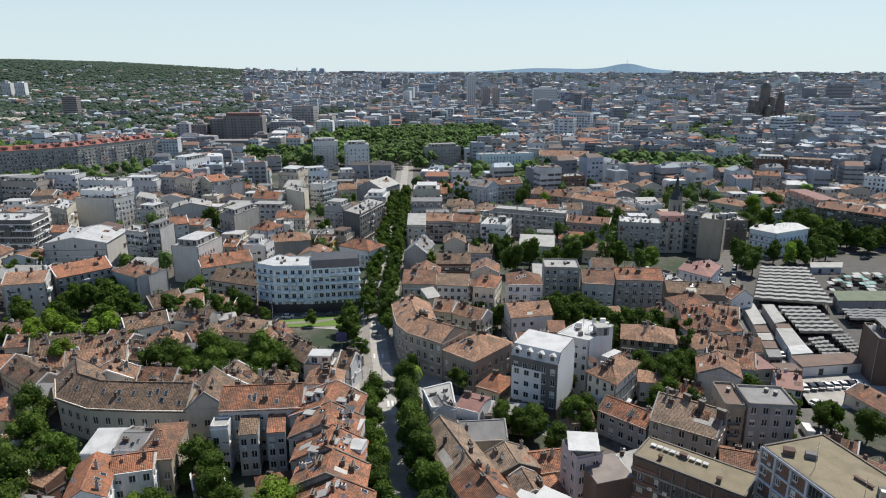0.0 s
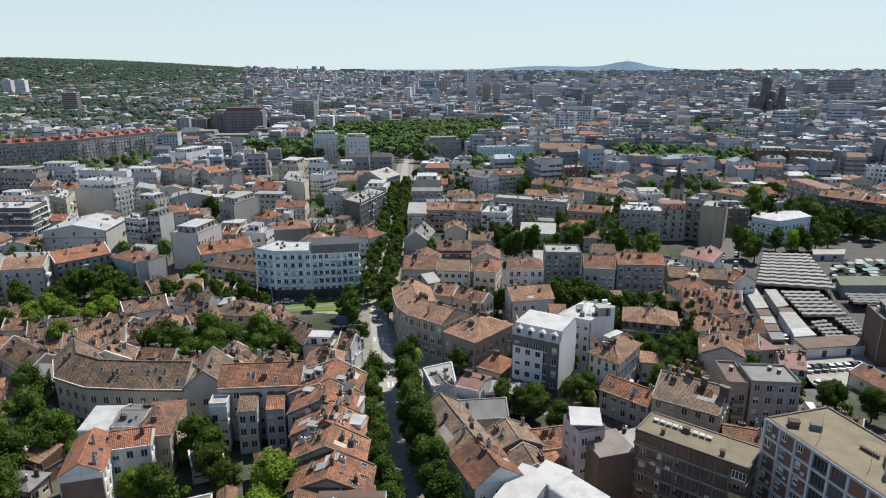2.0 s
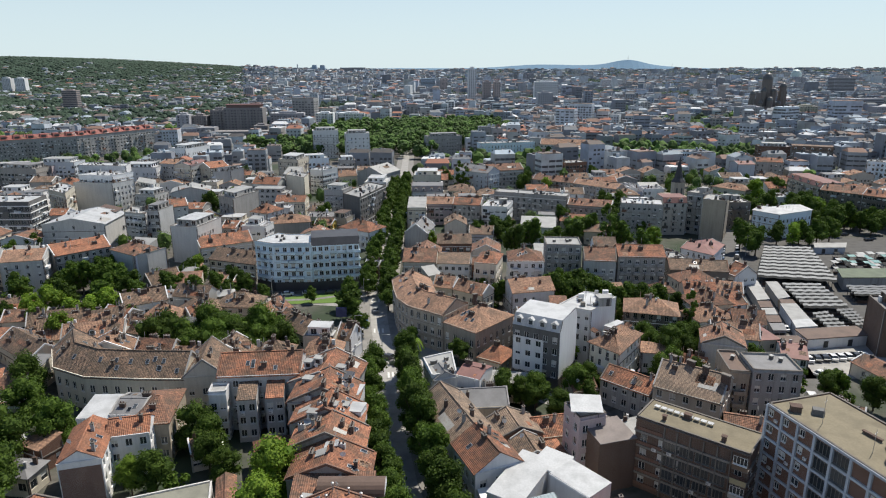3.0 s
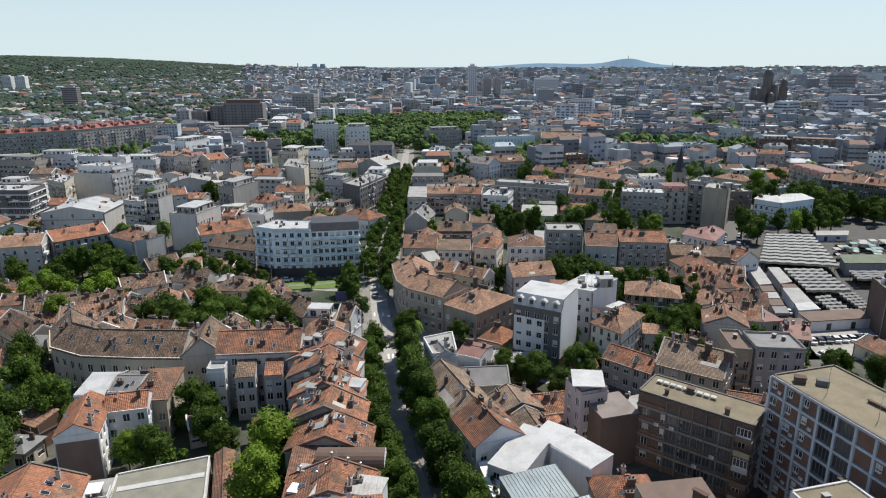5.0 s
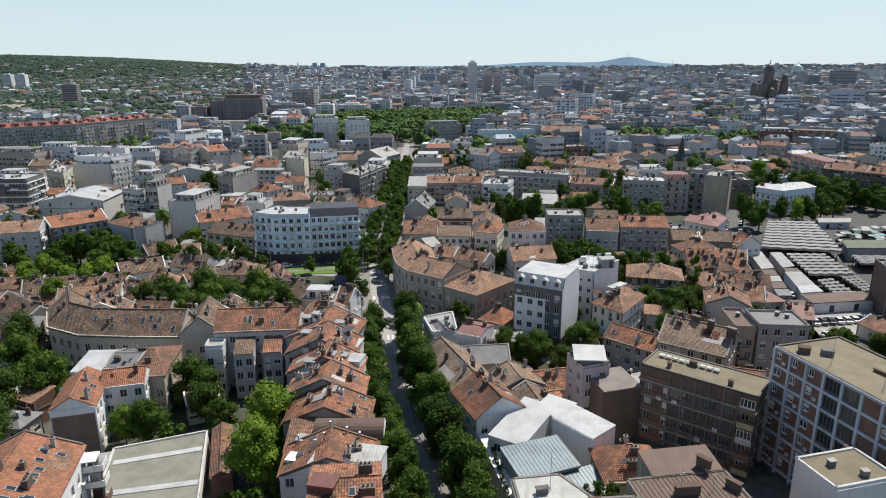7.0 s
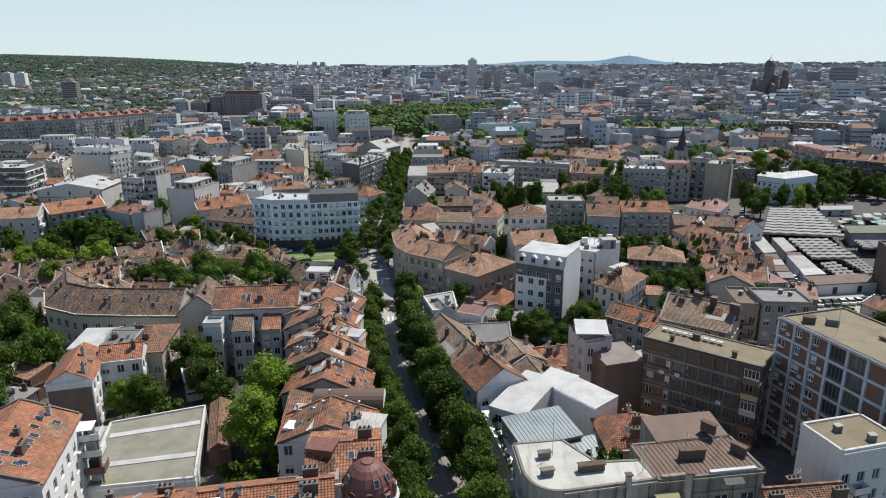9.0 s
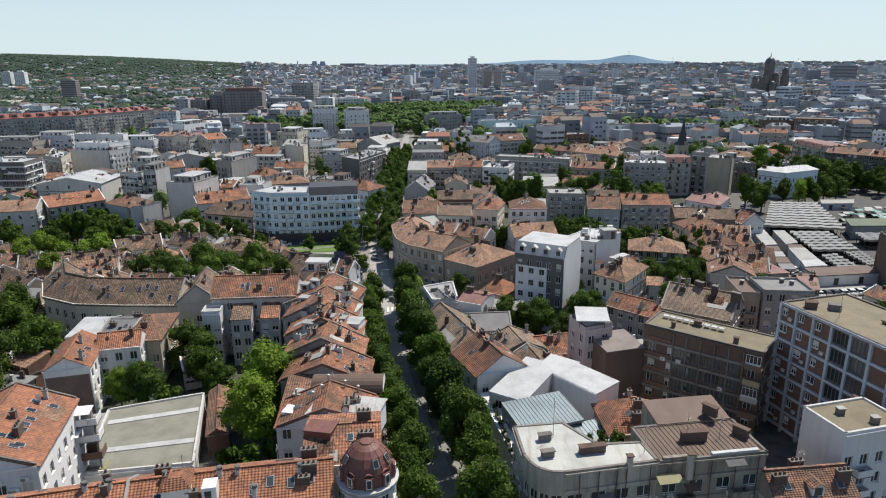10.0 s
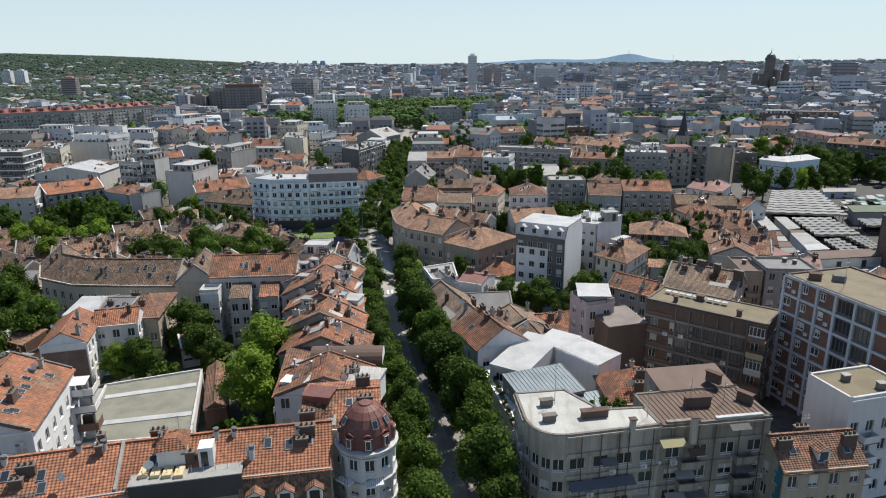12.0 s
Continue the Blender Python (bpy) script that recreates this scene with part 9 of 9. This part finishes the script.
for k in range(2600):
    y = FR.uniform(760, 1900)
    x = FR.uniform(-0.78 * y, -0.22 * y)
    if noise.noise((x / 150, y / 200, 14)) + FR.uniform(-0.2, 0.2) > -0.1 and not (-440 < x < -160 and y < 860):
        crown_into(woods, x, y, FR.uniform(4.5, 9), FR.uniform(9, 15), WOODS, 0, 0, False)
tagged(put("hillside_woods", woods), "dark-green woods on the far hillside", "woods", kind="stuff")

BUSY += [(-190, -10, 560, 640), (-150, 40, 620, 860), (-60, 80, 700, 900), (-44, -12, 190, 700), (85, 240, 100, 312), (-130, 100, 100, 205), (-75, -28, 195, 217), (20, 95, 250, 285), (-140, -75, 195, 222), (-265, -190, 640, 860), (-420, -235, 452, 640), (-140, -50, 478, 560), (-30, 30, 520, 580)]
# closed rows of houses that fill the blocks between
ROW_WALLS = (LGREY, WHITE, CREAM, CREAM, GREYW, LGREY, WHITE)
ROW_COVERS = ((ORANGE, "gable", "an orange tiled roof"), (RUSSET, "gable", "a russet tiled roof"), (BROWN, "hip", "a brown tiled roof"), (GREY_ROOF, "flat", "a flat grey roof"), (PALE_ROOF, "shed", "a pale sheet roof"), (SALMON, "cross", "a faded salmon roof"), (RUSSET, "cross", "a russet gable roof"), (BROWN, "gable", "an old brown roof"), (WHITE_ROOF, "flat", "a flat white roof"))
WALL_WORDS = ("grey", "white", "cream", "cream", "dark grey", "light grey", "white")
near_yards = Acc()
y = 224.0
while y < 440:
    x = -0.76 * y - 40
    while x < 0.78 * y + 60:
        w, d = FR.uniform(8, 17), FR.uniform(9, 13)
        t = 0.5 * noise.noise((x / 150, y / 150, 4))
        if not busy(x + w / 2, y + d / 2, 5.5):
            if noise.noise((x / 60, y / 60, 2)) < 0.2:
                i, (cov, kind, words) = FR.randrange(7), FR.choice(ROW_COVERS)
                building(WALL_WORDS[i] + " town house with " + words + " in a row", [(x, y), (x + w * math.cos(t), y + w * math.sin(t))], d, FR.uniform(5.0, 8.5) + FR.choice((0, 0, 0, 2.0)), kind, ROW_WALLS[i], cov,
                         rise=FR.uniform(1.8, 3), chim=FR.randint(0, 1), joined=True, clutter=FR.randint(1, 3), balc=(0.5,) if FR.random() < 0.15 else ())
            else:
                crown_into(near_yards, x + w / 2, y + d / 2, FR.uniform(3.2, 4.6), FR.uniform(8, 12), FR.choice((LEAF_FAR, LEAF_FAR, LEAF)), 300, 0.42)
        elif not busy(x + w / 2, y, 1.0) and FR.random() < 0.5:
            crown_into(near_yards, x + w / 2, y, FR.uniform(1.8, 3.1), FR.uniform(5, 8), FR.choice((LEAF_FAR, LEAF_FAR, LEAF)), 200, 0.36)
        x += w + FR.uniform(0, 3)
    y += FR.uniform(17, 21)
for k in range(230):
    x = FR.uniform(-420, -235)
    y = FR.uniform(452, 640)
    if abs((y - 517) - 1.0 * (x + 368)) > 40:
        crown_into(near_yards, x, y, FR.uniform(3.4, 5.2), FR.uniform(8, 13), LEAF_FAR, 120, 0.5)
for x, y, n in ((-205, 300, 9), (-225, 330, 8), (-168, 300, 4), (-150, 340, 4), (-118, 300, 3), (-60, 300, 3), (52, 300, 6), (30, 345, 5), (95, 300, 5)):
    for k in range(n):
        crown_into(near_yards, x + FR.uniform(-12, 12), y + FR.uniform(-7, 7), FR.uniform(3.2, 4.6), FR.uniform(8, 12), LEAF_FAR, 240, 0.42)
tagged(put("yard_trees", near_yards), "green trees in the yards between town houses", "trees", kind="stuff")
walls, roofs, wins = Acc(), Acc(), Acc()
y = 440.0
while y < 4550:
    step = 12.5 + y * 0.0068
    half = 0.76 * y + 60
    x = -half + FR.uniform(0, 14)
    while x < half:
        w = FR.uniform(7, 16) + y * 0.0022
        d = FR.uniform(8, 12) + y * 0.002
        turn = 0.9 * noise.noise((x / 230, y / 230, 3)) + FR.choice((0, 0, 0, math.pi / 2))
        green = noise.noise((x / 120, y / 120, 9)) + 0.5 * smooth(-0.2, -0.55, x / y) * smooth(700, 1500, y) + 0.25 * smooth(2400, 3600, y) * smooth(-0.1, -0.3, x / y) + 0.3 * smooth(2300, 3000, y) * smooth(-0.05, 0.1, x / y)
        jx, jy = x + FR.uniform(-3, 3), y + FR.uniform(-0.45, 0.45) * step
        if not busy(jx, jy):
            if green < 0.16 + 0.1 * FR.random() and FR.random() < 0.95:
                tall = noise.noise((x / 160, y / 160, 21))
                h = FR.uniform(8, 19) + (9 if tall > 0.15 else 0) * FR.random()
                if x / y < -0.3 and y > 700:
                    h *= 0.55
                flat = FR.random() < 0.55 + 0.25 * smooth(600, 1500, y)
                if FR.random() < 0.014 and 600 < y < 3200 and x / y > -0.25:
                    h, w, d, flat = FR.uniform(24, 40), FR.uniform(14, 30), 14, True
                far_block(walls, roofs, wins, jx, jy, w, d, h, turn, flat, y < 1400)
                if FR.random() < 0.3 and y < 3000:
                    crown_into(yards, jx + FR.uniform(-9, 9), jy - d / 2 - 4, FR.uniform(3, 5), FR.uniform(8, 13), LEAF_FAR if y < 900 else WOODS, 10 if y < 640 else 0, 0.6, y < 640)
            elif green > 0.05:
                for e in range(2):
                    crown_into(yards, jx + FR.uniform(-6, 6), jy + FR.uniform(-6, 6), FR.uniform(3.6, 5.4) + y * 0.0012, FR.uniform(9, 15), LEAF_FAR if y < 900 else WOODS, 10 if y < 640 else 0, 0.6, y < 640)
        x += w + FR.uniform(0.3, 3) + (9 if FR.random() < 0.15 else 0)
    y += step
# houses among the hillside woods
for k in range(620):
    y = FR.uniform(1350, 3400)
    x = FR.uniform(-0.74 * y, -0.06 * y)
    if noise.noise((x / 260, y / 420, 31)) > (-0.05 if y < 2300 else 0.2) or y < 1900:
        far_block(walls, roofs, wins, x, y, FR.uniform(12, 22), FR.uniform(10, 14), FR.uniform(9, 14), FR.uniform(-0.5, 0.5), FR.random() < 0.3, False)
# trees round the foot of the domed church
for k in range(60):
    crown_into(yards, 470 + FR.uniform(-60, 60), 935 + FR.uniform(-14, 14), FR.uniform(4, 7), FR.uniform(11, 17), LEAF_FAR, 0, 0, False)
tagged(put("distant_house_walls", walls), "grey, cream and white house fronts of the far city, tinted with haze blue", "houses", kind="stuff")
tagged(put("distant_roofs", roofs), "orange, grey and white roofs of the far city, tinted with haze blue", "roofs", kind="stuff")
tagged(put("distant_windows", wins), "dark windows of far apartment houses", "windows", kind="stuff")
tagged(put("distant_trees", yards), "green trees between the far houses", "trees", kind="stuff")


# ---- towers and landmarks on the skyline ----
def tower(label, x, y, w, d, h, wall, turn=0.0, name="tower_block", bands=False, top=0.0):
    root = thing(name, (x, y, land(x, y)), label, "tower", "far towers")
    a, g = Acc(), Acc()
    u = (math.cos(turn), math.sin(turn))
    a.box((0, 0), u, w, d, -5, h, wall)
    if top:
        a.box((0, 0), u, w * 0.5, d * 0.5, h, h + top, wall)
    if not bands and w > 13 and y < 920:
        k = max(2, int(w / 5))
        for e in range(k + 1):
            c, fin = e / k * (w - 0.8) - w / 2 + 0.4, Acc()
            fin.box((c * u[0], c * u[1]), u, 0.9, d + 1.6, 0, h - (e % 3) * 0.6, wall)
            put("fin", fin, root)
    for f in range(int(h / 3.1)):
        z = f * 3.1 + 1.2
        if bands:
            g.box((0, 0), u, w + 0.3, d + 0.3, z, z + 1.4, FAR_GLASS)
        else:
            k = max(2, int(w / 3.6))
            for e in range(k):
                c = (e + 0.5) / k * w - w / 2
                g.box((c * u[0], c * u[1]), u, 1.7, d + 0.3, z, z + 1.4, FAR_GLASS)
    put("wall", a, root)
    put("glazing", g, root)
    return root
TOWER_WHITE = plaster((0.66, 0.67, 0.68), 0.2, name="pale_tower")
TOWER_SAND = plaster((0.42, 0.40, 0.34), 0.3, name="pale_ribbed_roof")
TOWER_GREY = plaster((0.34, 0.34, 0.36), 0.3, name="grey_tower")
TOWER_DARK = plaster((0.235, 0.222, 0.22), 0.3, name="dark_tower")
TOWER_BRICK = plaster((0.38, 0.33, 0.315), 0.3, name="brick_red_tower")
TOWER_BLUE = plaster((0.35, 0.43, 0.52), 0.2, name="blue_glass_tower")
for lab, x, y, w, d, top, mat, turn, bands, cap in (
        ("slender white tower block on the skyline", 58, 1369, 16, 16, 74, TOWER_WHITE, 0.1, False, 4), ("reddish tower block beside the white tower", 84, 1300, 15, 15, 50, TOWER_BRICK, 0.1, False, 3),
        ("reddish tower block in a pair", 104, 1300, 12, 15, 50, TOWER_BRICK, 0.1, False, 3), ("broad pale-blue housing slab", 192, 1249, 44, 16, 51, TOWER_WHITE, 0.0, False, 3), ("grey housing slab in front", 168, 1100, 26, 16, 36, TOWER_GREY, 0.1, False, 3),
        ("dark brown high-rise slab with a reddish attic", -230, 760, 44, 18, 33, TOWER_DARK, 0.05, False, 0), ("dark high-rise block with balconies", -262, 768, 18, 18, 30, TOWER_DARK, 0.1, False, 3), ("dark stepped high-rise block", -282, 760, 17, 18, 24, TOWER_DARK, 0.1, False, 2),
        ("grey stepped high-rise block with balconies", -296, 748, 14, 16, 26, TOWER_GREY, 0.1, False, 2), ("lower grey housing block with pale balconies", -286, 728, 22, 14, 12, TOWER_GREY, 0.1, False, 0), ("lower grey housing block with narrow balconies", -262, 722, 20, 14, 14, TOWER_GREY, 0.05, False, 0), ("apartment block with pale parapets in a dark group", -205, 735, 16, 14, 15, TOWER_DARK, 0.05, False, 2),
        ("grey apartment block in front of a church", 420, 905, 34, 14, 24, TOWER_GREY, 0.1, False, 2), ("pale apartment block in front of a church", 458, 900, 32, 14, 21, TOWER_WHITE, 0.05, False, 2), ("sand-grey apartment block with dark windows", 496, 902, 26, 14, 25, TOWER_SAND, 0.1, False, 2),
        ("low dark-grey office slab", -212, 700, 66, 18, 12, TOWER_DARK, 0.05, True, 0), ("grey apartment slab with dark windows", -190, 800, 40, 14, 24, TOWER_GREY, 0.1, False, 2), ("pale apartment slab beside a park", -120, 860, 36, 14, 20, TOWER_WHITE, -0.1, False, 2), ("pale apartment slab with dark windows", -150, 830, 22, 14, 22, TOWER_WHITE, 0.0, False, 2),
        ("dark grey tower block with flat roof", 543, 899, 22, 18, 33, TOWER_GREY, 0.2, False, 3), ("grey slab with blank wall", 600, 905, 24, 14, 24, TOWER_GREY, 0.2, False, 0), ("large grey hotel tower", 897, 1499, 50, 20, 53, TOWER_GREY, 0.1, True, 5),
        ("blue glazed office tower", -40, 1699, 36, 20, 50, TOWER_BLUE, 0.0, True, 0), ("reddish tower block far off", 0, 1700, 18, 16, 48, TOWER_BRICK, 0.0, False, 2), ("pale blue slab block", 480, 1899, 60, 18, 42, TOWER_WHITE, 0.05, False, 0),
        ("pale tower block near a hill", -1115, 1699, 22, 18, 52, TOWER_WHITE, 0.1, False, 3), ("pale tower block near a wooded hill", -1080, 1699, 24, 18, 52, TOWER_WHITE, 0.1, False, 3), ("grey-red tower block among trees", -648, 1149, 24, 16, 40, TOWER_BRICK, 0.1, True, 2),
        ("grey tower pair far off", 285, 2399, 30, 20, 56, TOWER_GREY, 0.0, False, 3), ("grey tower block far off", 312, 2399, 22, 20, 54, TOWER_GREY, 0.0, False, 3), ("broad far housing slab", -544, 3999, 150, 30, 76, TOWER_GREY, 0.0, False, 0), ("far dark tower block on the skyline", 1020, 1900, 20, 18, 47, TOWER_GREY, 0.1, False, 2),
        ("plain grey tower block far off", -440, 1500, 18, 16, 34, TOWER_GREY, 0.1, False, 2), ("grey tower block beside woods", -370, 1500, 18, 16, 32, TOWER_GREY, 0.1, False, 2), ("pale office block with flat roof", 700, 1100, 60, 18, 26, TOWER_GREY, 0.1, True, 0)):
    tower(lab, x, y, w, d, max(8, top - land(x, y)), mat, turn, bands=bands, top=cap)
attic = thing("roof_storey", (-230, 760, 33), "reddish-brown set-back attic on a dark high-rise", "attic")
a = Acc()
a.box((0, 0), (0.999, 0.05), 38, 15, -0.5, 3.2, plaster((0.20, 0.125, 0.108), 0.4, name="red_brown_attic"))
put("wall", a, attic)
a = Acc()
a.box((0, 0), (0.999, 0.05), 40, 16.5, 3.2, 3.7, PINK_ROOF)
put("roof", a, attic)
for x in (-811, -761):
    root = thing("tower_block", (x, 4199, land(x, 4199)), "far tapering blue tower of a pair", "tower", "far towers")
    a = Acc()
    a.box((0, 0), (1, 0), 42, 30, -5, 42, TOWER_BLUE, 0.62)
    put("wall", a, root)


def ring_mesh(profile, mat, sides=20):
    """A turned body: pairs of radius and height."""
    a = Acc()
    for (r0, z0), (r1, z1) in zip(profile, profile[1:]):
        for k in range(sides):
            t0, t1 = 2 * math.pi * k / sides, 2 * math.pi * (k + 1) / sides
            q = [(r0 * math.cos(t0), r0 * math.sin(t0), z0), (r0 * math.cos(t1), r0 * math.sin(t1), z0), (r1 * math.cos(t1), r1 * math.sin(t1), z1), (r1 * math.cos(t0), r1 * math.sin(t0), z1)]
            a.face(q if r1 > 0.01 else q[:3], mat)
    return a.mesh("turned")


CHURCH_BROWN = plaster((0.20, 0.172, 0.158), 0.4, name="dark_church_stone")


def church():
    dark = plain("dark_copper_domes", (0.12, 0.12, 0.12), 0.5)
    root = thing("church", (477, 979, land(477, 979)), "dark stone church with a tall central dome and side domes", "church")
    root.scale = (0.95, 0.95, 1.06)
    a = Acc()
    for x, y, w, d, h in ((0, 0, 42, 34, 20), (0, 2, 19, 19, 38), (23, -5, 9, 9, 40), (-23, -6, 8, 8, 30)):
        a.box((x, y), (1, 0), w, d, -4, h, CHURCH_BROWN)
    put("wall", a, root)
    for x, y, r, h in ((0, 0, 7.4, 56), (23, -5, 4.8, 46), (-23, -6, 4.2, 36), (-8, -8, 4.0, 40), (8, -8, 4.0, 40), (0, -15, 4.4, 28), (-14, -14, 3.2, 24), (14, -14, 3.2, 24)):
        ob = put("drum", ring_mesh([(r, 12), (r, h), (r * 1.06, h)], CHURCH_BROWN), root)
        ob.location = (x, y, 0)
        m = ring_mesh([(r * 1.12, h), (r * 1.12, h + 1), (r * 0.98, h + r * 0.5), (r * 0.7, h + r * 0.95), (r * 0.3, h + r * 1.2), (0.6, h + r * 1.35), (0.3, h + r * 1.9), (0, h + r * 2.1)], dark)
        ob = put("dome", m, root, "dark copper dome", smooth=True)
        ob.location = (x, y, 0)


church()
pale_dome = thing("church", (1162, 2199, land(1162, 2199)), "large pale church with a broad green-white dome", "church")
a = Acc()
a.box((0, 0), (1, 0), 60, 50, -5, 20, TOWER_WHITE)
put("wall", a, pale_dome)
put("dome", ring_mesh([(17, 15), (17, 28), (16, 36), (12, 43), (6, 47), (1, 49), (0.6, 56), (0, 57)], plain("pale_green_copper", (0.45, 0.55, 0.53), 0.5)), pale_dome, smooth=True)
mast = thing("radio_mast", (887, 2599, land(887, 2599)), "slender lattice radio mast on the skyline", "mast")
put("pole", ring_mesh([(1.6, -2), (1.0, 30), (0.4, 62), (0, 63)], METAL, 6), mast)
chimney_stack = thing("factory_chimney", (-918, 4199, land(-918, 4199)), "tall pale factory chimney on the skyline", "chimney")
put("shaft", ring_mesh([(5, -2), (3.4, 42), (0, 42.5)], TOWER_WHITE, 12), chimney_stack)
hill_mast = thing("radio_mast", (1330, 4838, 122), "thin mast on top of the far hill", "mast")
put("pole", ring_mesh([(2.4, -2), (1.2, 20), (0, 34)], METAL, 6), hill_mast)
spire = thing("church", (121.4, 330, 0), "small church with a dark pointed brick spire", "church")
a = Acc()
a.box((0, 0), (1, 0), 5.2, 5.2, -1, 20, STONE)
for t in (-1.2, 1.2):
    a.box((t, -2.62), (1, 0), 0.8, 0.1, 13, 17, FAR_GLASS)
put("wall", a, spire)
put("spire", ring_mesh([(3.6, 20), (2.4, 22), (1.6, 25), (0.25, 32), (0, 33)], plain("dark_slate", (0.05, 0.05, 0.055), 0.7), 8), spire)
a = Acc()
a.box((2, 9), (1, 0), 11, 16, -1, 11, BEIGE)
put("nave", a, spire)

# trees along the slanting street, seen between roofs
street_trees = Acc()
for k in range(26):
    for e in (-1, 1):
        t = k / 25
        crown_into(street_trees, 196 - 78 * t + e * 6.5, 900 - 370 * t, 4.0, 9.0, LEAF_FAR, 30, 0.6)
tagged(put("street_trees", street_trees), "green street trees in a double row", "trees", kind="stuff")
strip("road", [(120, 520), (200, 905), (215, 1000)], 8.0, 0.3, ASPHALT, "pale straight street between two tree rows", "road")


# ---- hills at the horizon, their haze painted in as blue ----
def ridge(label, x0, x1, y, base, humps, colour):
    a = Acc()
    mat = plain("haze_blue_hill", colour, 1.0)
    n = 160
    top = []
    for i in range(n + 1):
        x = x0 + (x1 - x0) * i / n
        top.append((x, base + sum(h * math.exp(-((x - c) / r) ** 2) for c, r, h in humps) + 1.6 * noise.noise((x / 90, y, 0)) + 0.8 * noise.noise((x / 25, y, 5))))
    for (xa, za), (xb, zb) in zip(top, top[1:]):
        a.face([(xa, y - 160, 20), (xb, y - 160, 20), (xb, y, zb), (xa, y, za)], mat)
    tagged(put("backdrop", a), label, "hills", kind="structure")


ridge("far hills along the horizon with haze painted as faint blue", -3600, 3600, 4840, 58, [(1330, 140, 32), (1330, 380, 34), (700, 330, 30), (-300, 900, 12), (2200, 500, 6)], (0.16, 0.27, 0.38))


# a long pale ribbed hall and skyline towers
hall = thing("sports_hall", (-690, 1010, land(-690, 1010)), "wide pale ribbed vaulted hall among trees", "hall")
a = Acc()
for k in range(14):
    for e in range(8):
        t0, t1 = math.pi * e / 8, math.pi * (e + 1) / 8
        r0 = 30 if k % 2 else 28.6
        p, q = (math.cos(t0) * r0, math.sin(t0) * 0.45 * r0), (math.cos(t1) * r0, math.sin(t1) * 0.45 * r0)
        x0, x1 = -49 + 7 * k, -42 + 7 * k
        a.face([(x0, p[0], p[1]), (x1, p[0], p[1]), (x1, q[0], q[1]), (x0, q[0], q[1])], TOWER_SAND)
put("vault", a, hall)
